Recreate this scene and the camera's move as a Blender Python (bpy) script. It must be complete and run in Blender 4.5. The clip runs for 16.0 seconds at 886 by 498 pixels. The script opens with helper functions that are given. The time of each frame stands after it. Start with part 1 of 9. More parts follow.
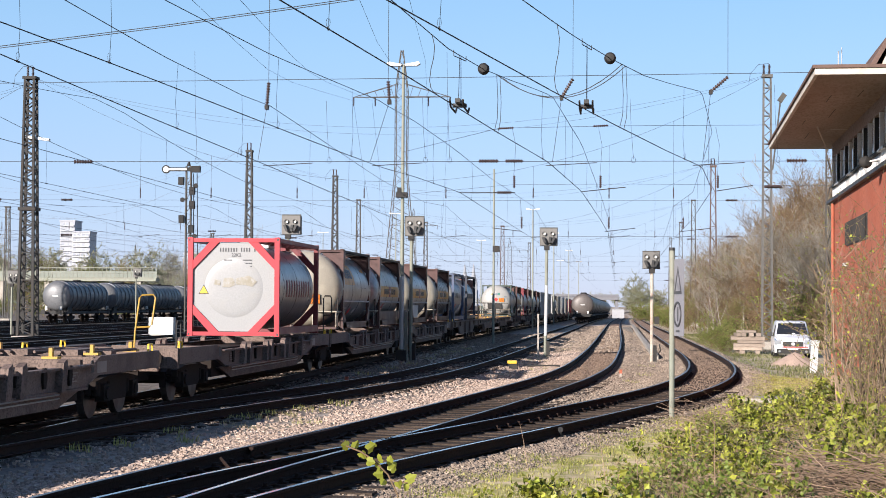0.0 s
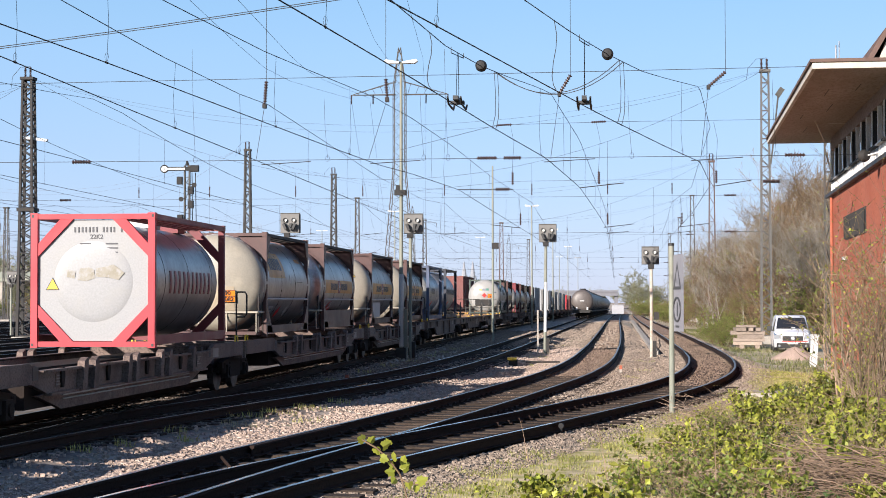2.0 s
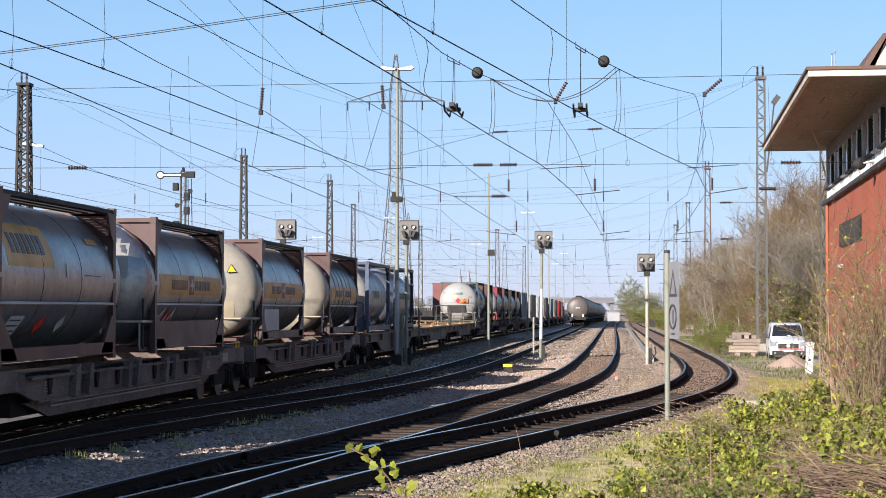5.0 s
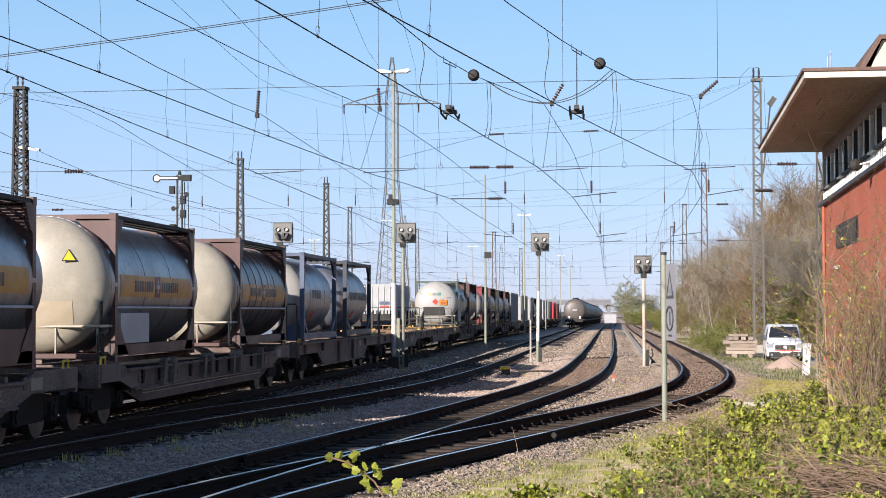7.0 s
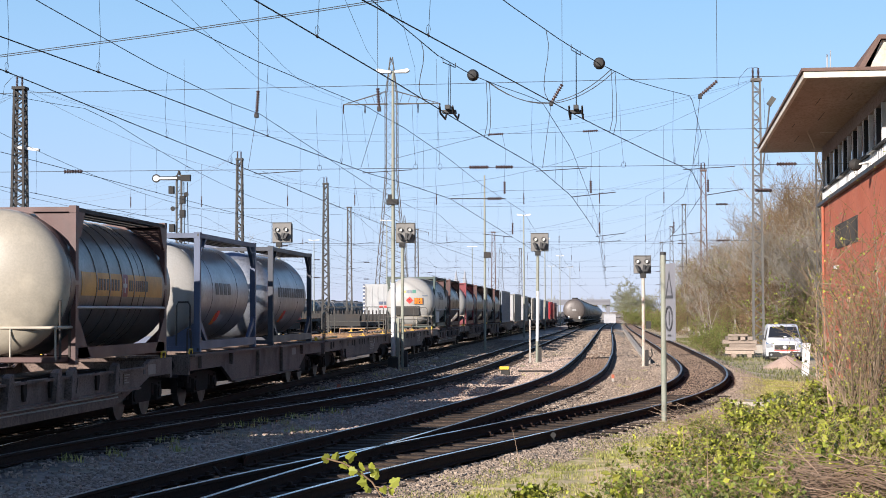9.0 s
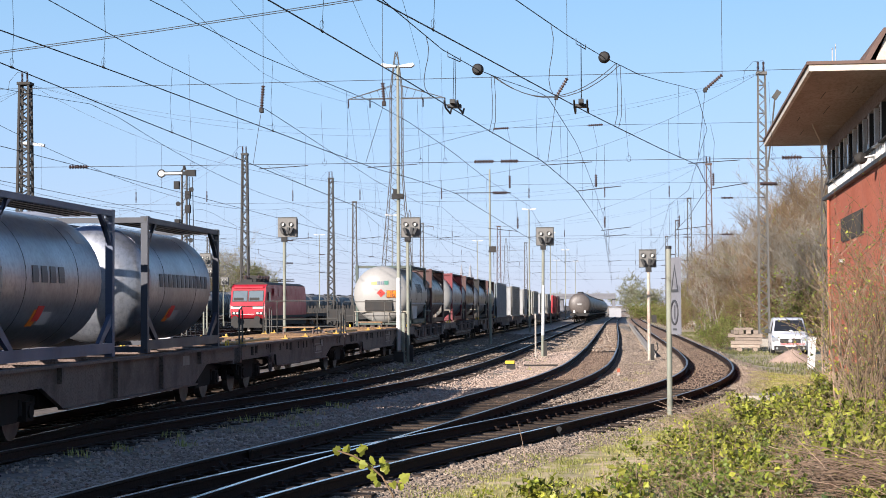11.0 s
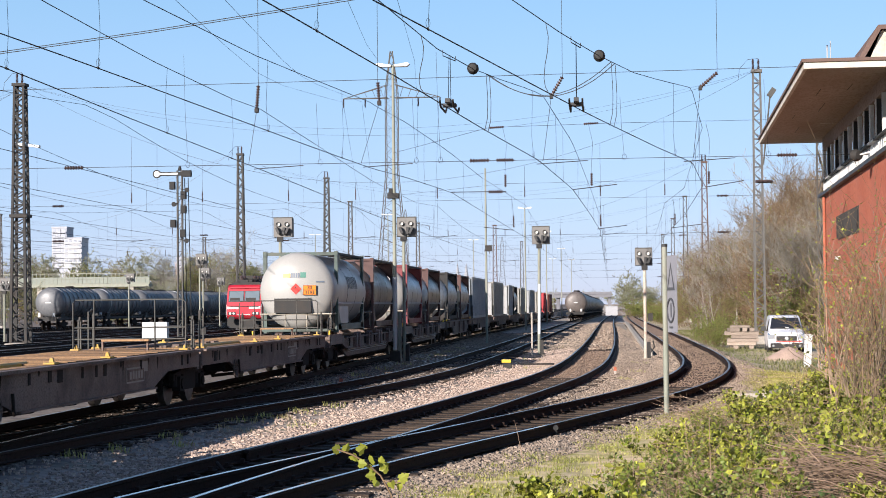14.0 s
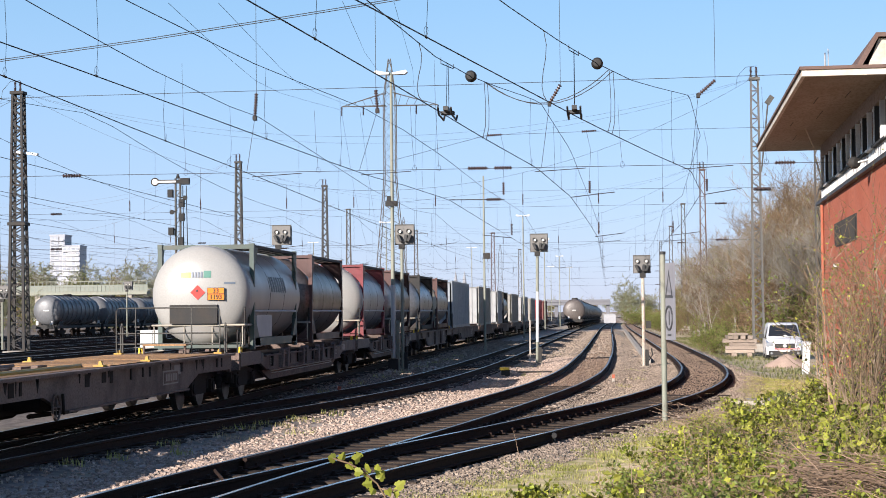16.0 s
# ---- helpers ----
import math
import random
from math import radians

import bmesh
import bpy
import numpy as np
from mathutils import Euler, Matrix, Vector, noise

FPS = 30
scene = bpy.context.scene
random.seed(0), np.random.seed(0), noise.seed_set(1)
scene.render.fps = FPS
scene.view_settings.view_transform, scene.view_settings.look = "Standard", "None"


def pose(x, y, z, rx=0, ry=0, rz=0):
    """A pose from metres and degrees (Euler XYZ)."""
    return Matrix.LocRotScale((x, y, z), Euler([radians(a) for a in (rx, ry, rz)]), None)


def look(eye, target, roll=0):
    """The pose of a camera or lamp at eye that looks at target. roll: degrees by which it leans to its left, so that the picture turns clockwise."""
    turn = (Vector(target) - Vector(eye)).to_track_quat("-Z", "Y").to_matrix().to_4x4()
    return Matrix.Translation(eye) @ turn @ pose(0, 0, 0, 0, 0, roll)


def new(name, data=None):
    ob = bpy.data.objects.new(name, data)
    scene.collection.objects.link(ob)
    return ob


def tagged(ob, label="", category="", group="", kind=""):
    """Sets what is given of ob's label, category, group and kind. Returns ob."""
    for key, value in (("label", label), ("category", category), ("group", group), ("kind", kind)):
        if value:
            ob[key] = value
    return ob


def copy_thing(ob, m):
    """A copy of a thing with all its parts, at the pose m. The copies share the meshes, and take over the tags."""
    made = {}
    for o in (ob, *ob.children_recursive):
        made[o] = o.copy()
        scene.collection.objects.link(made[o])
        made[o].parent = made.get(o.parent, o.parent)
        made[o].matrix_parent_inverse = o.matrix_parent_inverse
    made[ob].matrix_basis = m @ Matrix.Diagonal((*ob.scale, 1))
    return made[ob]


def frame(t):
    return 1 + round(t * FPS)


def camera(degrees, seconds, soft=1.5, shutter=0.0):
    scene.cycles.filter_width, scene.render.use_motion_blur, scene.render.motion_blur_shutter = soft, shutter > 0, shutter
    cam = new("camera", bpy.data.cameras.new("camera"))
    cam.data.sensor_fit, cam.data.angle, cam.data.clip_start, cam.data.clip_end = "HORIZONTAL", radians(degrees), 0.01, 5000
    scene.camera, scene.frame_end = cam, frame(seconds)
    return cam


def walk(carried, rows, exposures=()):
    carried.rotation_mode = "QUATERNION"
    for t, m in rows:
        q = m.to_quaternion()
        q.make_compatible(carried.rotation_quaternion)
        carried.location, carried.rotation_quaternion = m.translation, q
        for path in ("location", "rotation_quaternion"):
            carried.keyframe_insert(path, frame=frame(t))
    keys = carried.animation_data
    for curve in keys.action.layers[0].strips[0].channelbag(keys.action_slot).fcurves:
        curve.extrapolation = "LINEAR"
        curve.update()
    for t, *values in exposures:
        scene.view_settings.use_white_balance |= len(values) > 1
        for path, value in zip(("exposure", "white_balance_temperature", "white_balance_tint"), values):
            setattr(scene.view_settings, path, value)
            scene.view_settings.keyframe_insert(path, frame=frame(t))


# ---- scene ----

# camera: stands on the verge, held in the hand; yaw to the left of +y, pitch, roll
EYE = Vector((0.0, 0.0, 2.03))
TURNS = [
    (0.0, 5.685, 1.817, 0.383), (0.5, 5.625, 1.759, 0.142), (1.0, 5.620, 1.700, 0.000), (1.5, 5.624, 1.688, -0.115),
    (2.0, 5.653, 1.728, -0.099), (2.5, 5.660, 1.797, -0.041), (3.0, 5.606, 1.835, 0.086), (3.5, 5.558, 1.870, 0.090),
    (4.0, 5.535, 1.929, 0.107), (6.5, 5.456, 1.974, -0.152), (7.0, 5.411, 2.030, -0.151), (7.5, 5.367, 2.065, -0.127),
    (8.0, 5.363, 2.058, -0.167), (8.5, 5.377, 2.035, -0.113), (9.0, 5.392, 2.030, -0.161), (11.5, 5.628, 1.807, -0.352),
    (12.0, 5.625, 1.790, -0.455), (12.5, 5.541, 1.786, -0.492), (13.0, 5.435, 1.821, -0.583), (13.5, 5.378, 1.830, -0.572),
    (14.0, 5.435, 1.821, -0.583), (14.5, 5.487, 1.815, -0.528), (15.0, 5.459, 1.856, -0.529), (15.5, 5.406, 1.960, -0.597),
    (16.0, 5.372, 2.072, -0.617)]


def aim(yaw, pitch, roll):
    a, p = radians(yaw), radians(pitch)
    ahead = Vector((-math.sin(a) * math.cos(p), math.cos(a) * math.cos(p), math.sin(p)))
    return look(EYE, EYE + ahead, roll)


cam = camera(28.38, 16.0, 0.9)
walk(cam, [(t, aim(y, p, r)) for t, y, p, r in TURNS], [(0.0, 1.15, 6400, 16), (16.0, 1.15, 6400, 16)])

# sky and sun
SUN = Vector((-0.478, -0.803, 0.328)).normalized()
world = bpy.data.worlds.new("sky")
scene.world = world
world.use_nodes = True
wn = world.node_tree.nodes
sky = wn.new("ShaderNodeTexSky")
sky.sky_type, sky.sun_disc = "NISHITA", False
sky.sun_elevation, sky.sun_rotation = math.asin(SUN.z), math.atan2(SUN.x, SUN.y) % (2 * math.pi)
sky.altitude, sky.air_density, sky.dust_density, sky.ozone_density = 60, 1.0, 0.2, 4.0
wn["Background"].inputs["Strength"].default_value = 0.075
haze = wn.new("ShaderNodeMix")
haze.data_type = "RGBA"
haze.inputs[0].default_value = 0.72
# the blue deepens towards the zenith
up, height, depth, blue = wn.new("ShaderNodeTexCoord"), wn.new("ShaderNodeSeparateXYZ"), wn.new("ShaderNodeMapRange"), wn.new("ShaderNodeMix")
blue.data_type = "RGBA"
depth.inputs["From Min"].default_value, depth.inputs["From Max"].default_value = 0.14, 0.7
blue.inputs[7].default_value = (0.5, 0.95, 2.4, 1)
low, band_of = wn.new("ShaderNodeMapRange"), wn.new("ShaderNodeMix")
band_of.data_type = "RGBA"
low.inputs["From Min"].default_value, low.inputs["From Max"].default_value = 0.0, 0.19
band_of.inputs[6].default_value, band_of.inputs[7].default_value = (3.02, 3.66, 5.52, 1), (2.08, 3.98, 5.68, 1)
for a, b in ((height.outputs["Z"], low.inputs["Value"]), (low.outputs[0], band_of.inputs[0]), (band_of.outputs[2], blue.inputs[6])):
    world.node_tree.links.new(a, b)
for a, b in ((up.outputs["Generated"], height.inputs[0]), (height.outputs["Z"], depth.inputs["Value"]), (depth.outputs[0], blue.inputs[0]), (blue.outputs[2], haze.inputs[7])):
    world.node_tree.links.new(a, b)
world.node_tree.links.new(sky.outputs[0], haze.inputs[6])
dome = wn.new("ShaderNodeMix")
dome.data_type, dome.blend_type = "RGBA", "MULTIPLY"
dome.inputs[7].default_value = (0.88, 0.88, 0.88, 1)
world.node_tree.links.new(depth.outputs[0], dome.inputs[0])
world.node_tree.links.new(haze.outputs[2], dome.inputs[6])
world.node_tree.links.new(dome.outputs[2], wn["Background"].inputs["Color"])
lamp = bpy.data.lights.new("sun", "SUN")
lamp.energy, lamp.angle, lamp.color = 4.3, radians(0.53), (1.0, 0.94, 0.84)
sun = new("sun", lamp)
sun.matrix_basis = look(SUN * 100, (0, 0, 0))


# ---- mesh helpers ----
class Bag:
    """Collects vertices and faces of one mesh."""

    def __init__(self):
        self.v, self.f = [], []

    def add(self, verts, faces):
        n = len(self.v)
        self.v += [tuple(p) for p in verts]
        self.f += [tuple(i + n for i in f) for f in faces]
        return self

    def box(self, x0, x1, y0, y1, z0, z1, m=None):
        p = [(x, y, z) for z in (z0, z1) for y in (y0, y1) for x in (x0, x1)]
        if m is not None:
            p = [m @ Vector(q) for q in p]
        return self.add(p, [(0, 2, 3, 1), (4, 5, 7, 6), (0, 1, 5, 4), (2, 6, 7, 3), (0, 4, 6, 2), (1, 3, 7, 5)])

    def rod(self, a, b, r, n=6, r2=None, caps=True):
        a, b = Vector(a), Vector(b)
        d = b - a
        if d.length < 1e-6:
            return self
        d.normalize()
        s = d.cross(Vector((0, 0, 1)) if abs(d.z) < 0.9 else Vector((1, 0, 0))).normalized()
        u = s.cross(d)
        r2 = r if r2 is None else r2
        ring = [(math.cos(2 * math.pi * (k + 0.5) / n), math.sin(2 * math.pi * (k + 0.5) / n)) for k in range(n)]
        p = [a + (s * c + u * w) * r for c, w in ring] + [b + (s * c + u * w) * r2 for c, w in ring]
        f = [(k, (k + 1) % n, n + (k + 1) % n, n + k) for k in range(n)]
        if caps:
            f += [tuple(range(n - 1, -1, -1)), tuple(range(n, 2 * n))]
        return self.add(p, f)

    def path(self, pts, r, n=4):
        """A tube along points."""
        pts = [Vector(p) for p in pts]
        p, f = [], []
        for i, q in enumerate(pts):
            d = (pts[min(i + 1, len(pts) - 1)] - pts[max(i - 1, 0)]).normalized()
            s = d.cross(Vector((0, 0, 1)) if abs(d.z) < 0.95 else Vector((1, 0, 0))).normalized()
            u = s.cross(d)
            p += [q + (s * math.cos(2 * math.pi * (k + 0.5) / n) + u * math.sin(2 * math.pi * (k + 0.5) / n)) * r for k in range(n)]
        for i in range(len(pts) - 1):
            f += [(i * n + k, i * n + (k + 1) % n, (i + 1) * n + (k + 1) % n, (i + 1) * n + k) for k in range(n)]
        f += [tuple(range(n - 1, -1, -1)), tuple(range((len(pts) - 1) * n, len(pts) * n))]
        return self.add(p, f)

    def lathe(self, profile, m, n=40):
        """profile: (along, radius) turned about the y axis of m."""
        p, f = [], []
        for y, r in profile:
            p += [m @ Vector((r * math.cos(2 * math.pi * k / n), y, r * math.sin(2 * math.pi * k / n))) for k in range(n)]
        for i in range(len(profile) - 1):
            f += [(i * n + k, (i + 1) * n + k, (i + 1) * n + (k + 1) % n, i * n + (k + 1) % n) for k in range(n)]
        f += [tuple(range(n)), tuple(range(len(profile) * n - 1, (len(profile) - 1) * n - 1, -1))]
        return self.add(p, f)

    def prism(self, outline, y0, y1, m=None):
        """outline of (x, z) drawn out from y0 to y1."""
        n = len(outline)
        p = [(x, y0, z) for x, z in outline] + [(x, y1, z) for x, z in outline]
        if m is not None:
            p = [m @ Vector(q) for q in p]
        return self.add(p, [tuple(range(n)), tuple(range(2 * n - 1, n - 1, -1))] + [(k, n + k, n + (k + 1) % n, (k + 1) % n) for k in range(n)])

    def sheet(self, outline, x0, x1, m=None):
        """outline of (y, z) drawn out from x0 to x1."""
        n = len(outline)
        p = [(x0, y, z) for y, z in outline] + [(x1, y, z) for y, z in outline]
        if m is not None:
            p = [m @ Vector(q) for q in p]
        return self.add(p, [tuple(range(n)), tuple(range(2 * n - 1, n - 1, -1))] + [(k, n + k, n + (k + 1) % n, (k + 1) % n) for k in range(n)])


def mesh(name, bag, material, smooth=False):
    me = bpy.data.meshes.new(name)
    me.from_pydata(bag.v, [], bag.f)
    me.materials.append(material)
    bm = bmesh.new()
    bm.from_mesh(me)
    bmesh.ops.recalc_face_normals(bm, faces=bm.faces)
    bm.to_mesh(me)
    bm.free()
    if smooth:
        me.polygons.foreach_set("use_smooth", [True] * len(me.polygons))
        me.set_sharp_from_angle(angle=radians(38))
    return me


def part(name, bag, material, parent, label="", smooth=False):
    ob = new(name, mesh(name, bag, material, smooth))
    ob.parent = parent
    return tagged(ob, label)


def thing(name, label, category, at=None, group="", kind=""):
    ob = new(name)
    ob.empty_display_size = 0.2
    if at is not None:
        ob.matrix_basis = at
    return tagged(ob, label, category, group, kind)


def solid(name, bag, material, label, category="", group="", kind="", at=None, smooth=False):
    ob = new(name, mesh(name, bag, material, smooth))
    if at is not None:
        ob.matrix_basis = at
    return tagged(ob, label, category, group, kind)


def quick(name, verts, faces, material):
    """A large mesh straight from arrays."""
    me = bpy.data.meshes.new(name)
    me.from_pydata(verts, [], faces)
    me.materials.append(material)
    return me


# ---- materials ----
def material(name, colours, scale=4.0, rough=(0.6, 0.8), metal=0.0, bump=0.1, fine=40.0, dirt=None, dirt_scale=0.8, dirt_amount=0.5,
             streak=None, island=0.0, per_object=0.0, stretch=(1, 1, 1), detail=5.0, bump_distance=0.02):
    """A surface with variation at two scales: colours mixed by broad and by fine noise, dirt in patches, streaks downward."""
    m = bpy.data.materials.new(name)
    m.use_nodes = True
    nt, nodes, link = m.node_tree, m.node_tree.nodes, m.node_tree.links.new
    shader = nodes["Principled BSDF"]
    geo_in = nodes.new("ShaderNodeTexCoord")
    mapping = nodes.new("ShaderNodeMapping")
    mapping.inputs["Scale"].default_value = stretch
    link(geo_in.outputs["Object"], mapping.inputs["Vector"])

    def noise_at(s, d=detail, r=0.6, vec=None):
        n = nodes.new("ShaderNodeTexNoise")
        n.inputs["Scale"].default_value, n.inputs["Detail"].default_value, n.inputs["Roughness"].default_value = s, d, r
        link(vec or mapping.outputs[0], n.inputs["Vector"])
        return n

    def ramp(src, lo, hi):
        r = nodes.new("ShaderNodeMapRange")
        r.inputs["From Min"].default_value, r.inputs["From Max"].default_value = lo, hi
        link(src, r.inputs["Value"])
        return r.outputs[0]

    def mix(fac, a, b, mode="MIX"):
        x = nodes.new("ShaderNodeMix")
        x.data_type, x.blend_type = "RGBA", mode
        for sock, val in ((x.inputs[0], fac), (x.inputs[6], a), (x.inputs[7], b)):
            if isinstance(val, (int, float)):
                sock.default_value = val
            elif isinstance(val, tuple):
                sock.default_value = (*val, 1)
            else:
                link(val, sock)
        return x.outputs[2]

    broad = noise_at(scale)
    small = noise_at(fine, 3)
    col = mix(ramp(broad.outputs[0], 0.35, 0.65), colours[0], colours[1 % len(colours)])
    if len(colours) > 2:
        col = mix(ramp(small.outputs[0], 0.45, 0.68), col, colours[2])
    else:
        col = mix(ramp(small.outputs[0], 0.3, 1.3), col, tuple(c * 0.6 for c in colours[0]))
    if dirt:
        patch = noise_at(dirt_scale, 7, 0.65)
        f = nodes.new("ShaderNodeMath")
        f.operation = "MULTIPLY"
        f.inputs[1].default_value = dirt_amount
        link(ramp(patch.outputs[0], 0.48, 0.66), f.inputs[0])
        col = mix(f.outputs[0], col, dirt)
    if streak:
        mp = nodes.new("ShaderNodeMapping")
        mp.inputs["Scale"].default_value = (6, 6, 0.35)
        link(geo_in.outputs["Object"], mp.inputs["Vector"])
        s = noise_at(1.6, 6, 0.7, mp.outputs[0])
        f = nodes.new("ShaderNodeMath")
        f.operation = "MULTIPLY"
        f.inputs[1].default_value = 0.4
        link(ramp(s.outputs[0], 0.5, 0.72), f.inputs[0])
        col = mix(f.outputs[0], col, streak)
    for amount, kind_of in ((island, "isl"), (per_object, "obj")):
        if amount:
            src = nodes.new("ShaderNodeNewGeometry").outputs["Random Per Island"] if kind_of == "isl" else nodes.new("ShaderNodeObjectInfo").outputs["Random"]
            r = nodes.new("ShaderNodeMapRange")
            r.inputs["To Min"].default_value, r.inputs["To Max"].default_value = 1 - amount, 1 + amount
            link(src, r.inputs["Value"])
            hsv = nodes.new("ShaderNodeHueSaturation")
            link(r.outputs[0], hsv.inputs["Value"])
            link(col, hsv.inputs["Color"])
            col = hsv.outputs[0]
    link(col, shader.inputs["Base Color"])
    rr = nodes.new("ShaderNodeMapRange")
    rr.inputs["From Min"].default_value, rr.inputs["From Max"].default_value = 0.3, 0.7
    rr.inputs["To Min"].default_value, rr.inputs["To Max"].default_value = rough
    link(broad.outputs[0], rr.inputs["Value"])
    link(rr.outputs[0], shader.inputs["Roughness"])
    shader.inputs["Metallic"].default_value = metal
    shader.inputs["Specular IOR Level"].default_value = 0.5 if rough[0] < 0.5 else (0.3 if rough[0] < 0.75 else 0.12)
    if bump:
        b = nodes.new("ShaderNodeBump")
        b.inputs["Strength"].default_value, b.inputs["Distance"].default_value = bump, bump_distance
        link(small.outputs[0], b.inputs["Height"])
        link(b.outputs[0], shader.inputs["Normal"])
    return m


def leafy(name, a, b, through_it=0.35, island=0.35):
    """Leaves: coloured per leaf, letting some light through."""
    m = material(name, (a, b), 1.3, (0.45, 0.6), 0, 0.05, 25, island=island)
    nodes, link = m.node_tree.nodes, m.node_tree.links.new
    shader, out = nodes["Principled BSDF"], nodes["Material Output"]
    tr, mx = nodes.new("ShaderNodeBsdfTranslucent"), nodes.new("ShaderNodeMixShader")
    mx.inputs[0].default_value = through_it
    link(shader.inputs["Base Color"].links[0].from_socket, tr.inputs["Color"])
    link(shader.outputs[0], mx.inputs[1])
    link(tr.outputs[0], mx.inputs[2])
    link(mx.outputs[0], out.inputs["Surface"])
    return m


def glow(name, colour, strength):
    m = bpy.data.materials.new(name)
    m.use_nodes = True
    s = m.node_tree.nodes["Principled BSDF"]
    s.inputs["Base Color"].default_value = (*colour, 1)
    s.inputs["Emission Color"].default_value = (*colour, 1)
    s.inputs["Emission Strength"].default_value = strength
    return m


GRAVEL = material("gravel_soil", ((0.27, 0.23, 0.18), (0.39, 0.33, 0.265), (0.15, 0.125, 0.10)), 0.5, (0.9, 1.0), 0, 0.5, 14, dirt=(0.12, 0.115, 0.08), dirt_scale=0.25, dirt_amount=0.6)
STONE = material("ballast_stones", ((0.36, 0.272, 0.218), (0.47, 0.37, 0.305), (0.20, 0.147, 0.117)), 2.5, (0.85, 0.98), 0, 0.15, 60, island=0.3)
RAILSIDE = material("rusty_rail", ((0.024, 0.015, 0.012), (0.04, 0.024, 0.018), (0.016, 0.011, 0.009)), 1.2, (0.75, 0.9), 0.1, 0.2, 30)
RAILTOP = material("worn_rail_head", ((0.80, 0.79, 0.78), (0.62, 0.60, 0.58)), 1.5, (0.14, 0.26), 1.0, 0.02, 60, stretch=(1, 0.05, 1))
RAILDULL = material("dull_rail_head", ((0.30, 0.28, 0.265), (0.19, 0.175, 0.16)), 1.5, (0.30, 0.45), 0.9, 0.02, 60, stretch=(1, 0.05, 1))
SLEEPER = material("old_timber_sleeper", ((0.041, 0.030, 0.023), (0.077, 0.057, 0.043), (0.021, 0.016, 0.013)), 3, (0.8, 0.95), 0, 0.4, 22, stretch=(1, 6, 6), per_object=0.3)
CONCRETE = material("weathered_concrete", ((0.33, 0.30, 0.26), (0.42, 0.38, 0.33), (0.26, 0.235, 0.20)), 1.2, (0.8, 0.95), 0, 0.2, 30, dirt=(0.2, 0.18, 0.15))
STEELDARK = material("dark_painted_steel", ((0.026, 0.025, 0.024), (0.042, 0.04, 0.037)), 1.5, (0.6, 0.8), 0.1, 0.08, 40, dirt=(0.055, 0.04, 0.03), dirt_scale=1.5)
MAST = material("mast_steel", ((0.062, 0.062, 0.055), (0.095, 0.093, 0.083), (0.05, 0.042, 0.035)), 0.8, (0.6, 0.8), 0.1, 0.08, 30, dirt=(0.09, 0.055, 0.04), dirt_scale=0.5)
# a darker and a paler tone of the mast steel, for single masts
DARKMAST = material("dark_mast_steel", ((0.045, 0.043, 0.04), (0.07, 0.066, 0.06)), 0.8, (0.6, 0.8), 0.1, 0.08, 30)
PALEMAST = material("pale_mast_steel", ((0.13, 0.125, 0.115), (0.10, 0.097, 0.09), (0.075, 0.066, 0.058)), 0.8, (0.5, 0.7), 0.2, 0.08, 30)
MASTRUST = material("rusted_mast_steel", ((0.10, 0.07, 0.058), (0.145, 0.10, 0.085), (0.07, 0.05, 0.042)), 0.8, (0.65, 0.85), 0.2, 0.1, 30)
POLEGREEN = material("grey_green_pole", ((0.22, 0.235, 0.185), (0.29, 0.295, 0.24)), 1.0, (0.5, 0.7), 0.1, 0.05, 40, dirt=(0.2, 0.17, 0.13), dirt_scale=1.2, streak=(0.18, 0.16, 0.13))
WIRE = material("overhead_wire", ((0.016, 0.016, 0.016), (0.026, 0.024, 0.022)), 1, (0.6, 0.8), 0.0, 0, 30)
# paler blue-grey wire for the lines left of x = -30
WIREFAR = material("pale_grey_wire", ((0.11, 0.12, 0.13), (0.15, 0.16, 0.175)), 1, (0.6, 0.8), 0.1, 0, 30)
PORCELAIN = material("brown_insulator", ((0.042, 0.026, 0.024), (0.07, 0.044, 0.04)), 3, (0.3, 0.45), 0, 0.02, 40)
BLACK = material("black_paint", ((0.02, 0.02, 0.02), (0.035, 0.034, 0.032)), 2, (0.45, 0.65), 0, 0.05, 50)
WHITE = material("white_paint", ((0.58, 0.58, 0.56), (0.52, 0.52, 0.50)), 1.0, (0.35, 0.5), 0, 0.02, 40, dirt=(0.55, 0.52, 0.46), dirt_scale=0.9)


# ---- ground and tracks ----
def curve_of(points, bend=0.000022):
    """A smooth x of y through the points, bending away to the right in the distance."""
    ys, xs = np.array([p[0] for p in points], float), np.array([p[1] for p in points], float)
    grid = np.concatenate([np.arange(2, 120, 0.5), np.arange(120, 905, 5.0)])
    vals = np.interp(grid, ys, xs)
    n = int((grid < 120).sum())
    near = vals[:n].copy()
    for _ in range(40):
        near[1:-1] = (near[:-2] + 2 * near[1:-1] + near[2:]) / 4
    vals[:n] = near
    vals = vals + bend * np.maximum(0.0, grid - 180.0) ** 2
    return lambda y: float(np.interp(y, grid, vals))


def fall(y):
    """The line sinks gently away from the camera."""
    t = min(max((y - 90.0) / 150.0, 0.0), 1.0)
    return -0.3 * t * t * (3 - 2 * t) - 0.0033 * min(max(y - 230.0, 0.0), 250.0)


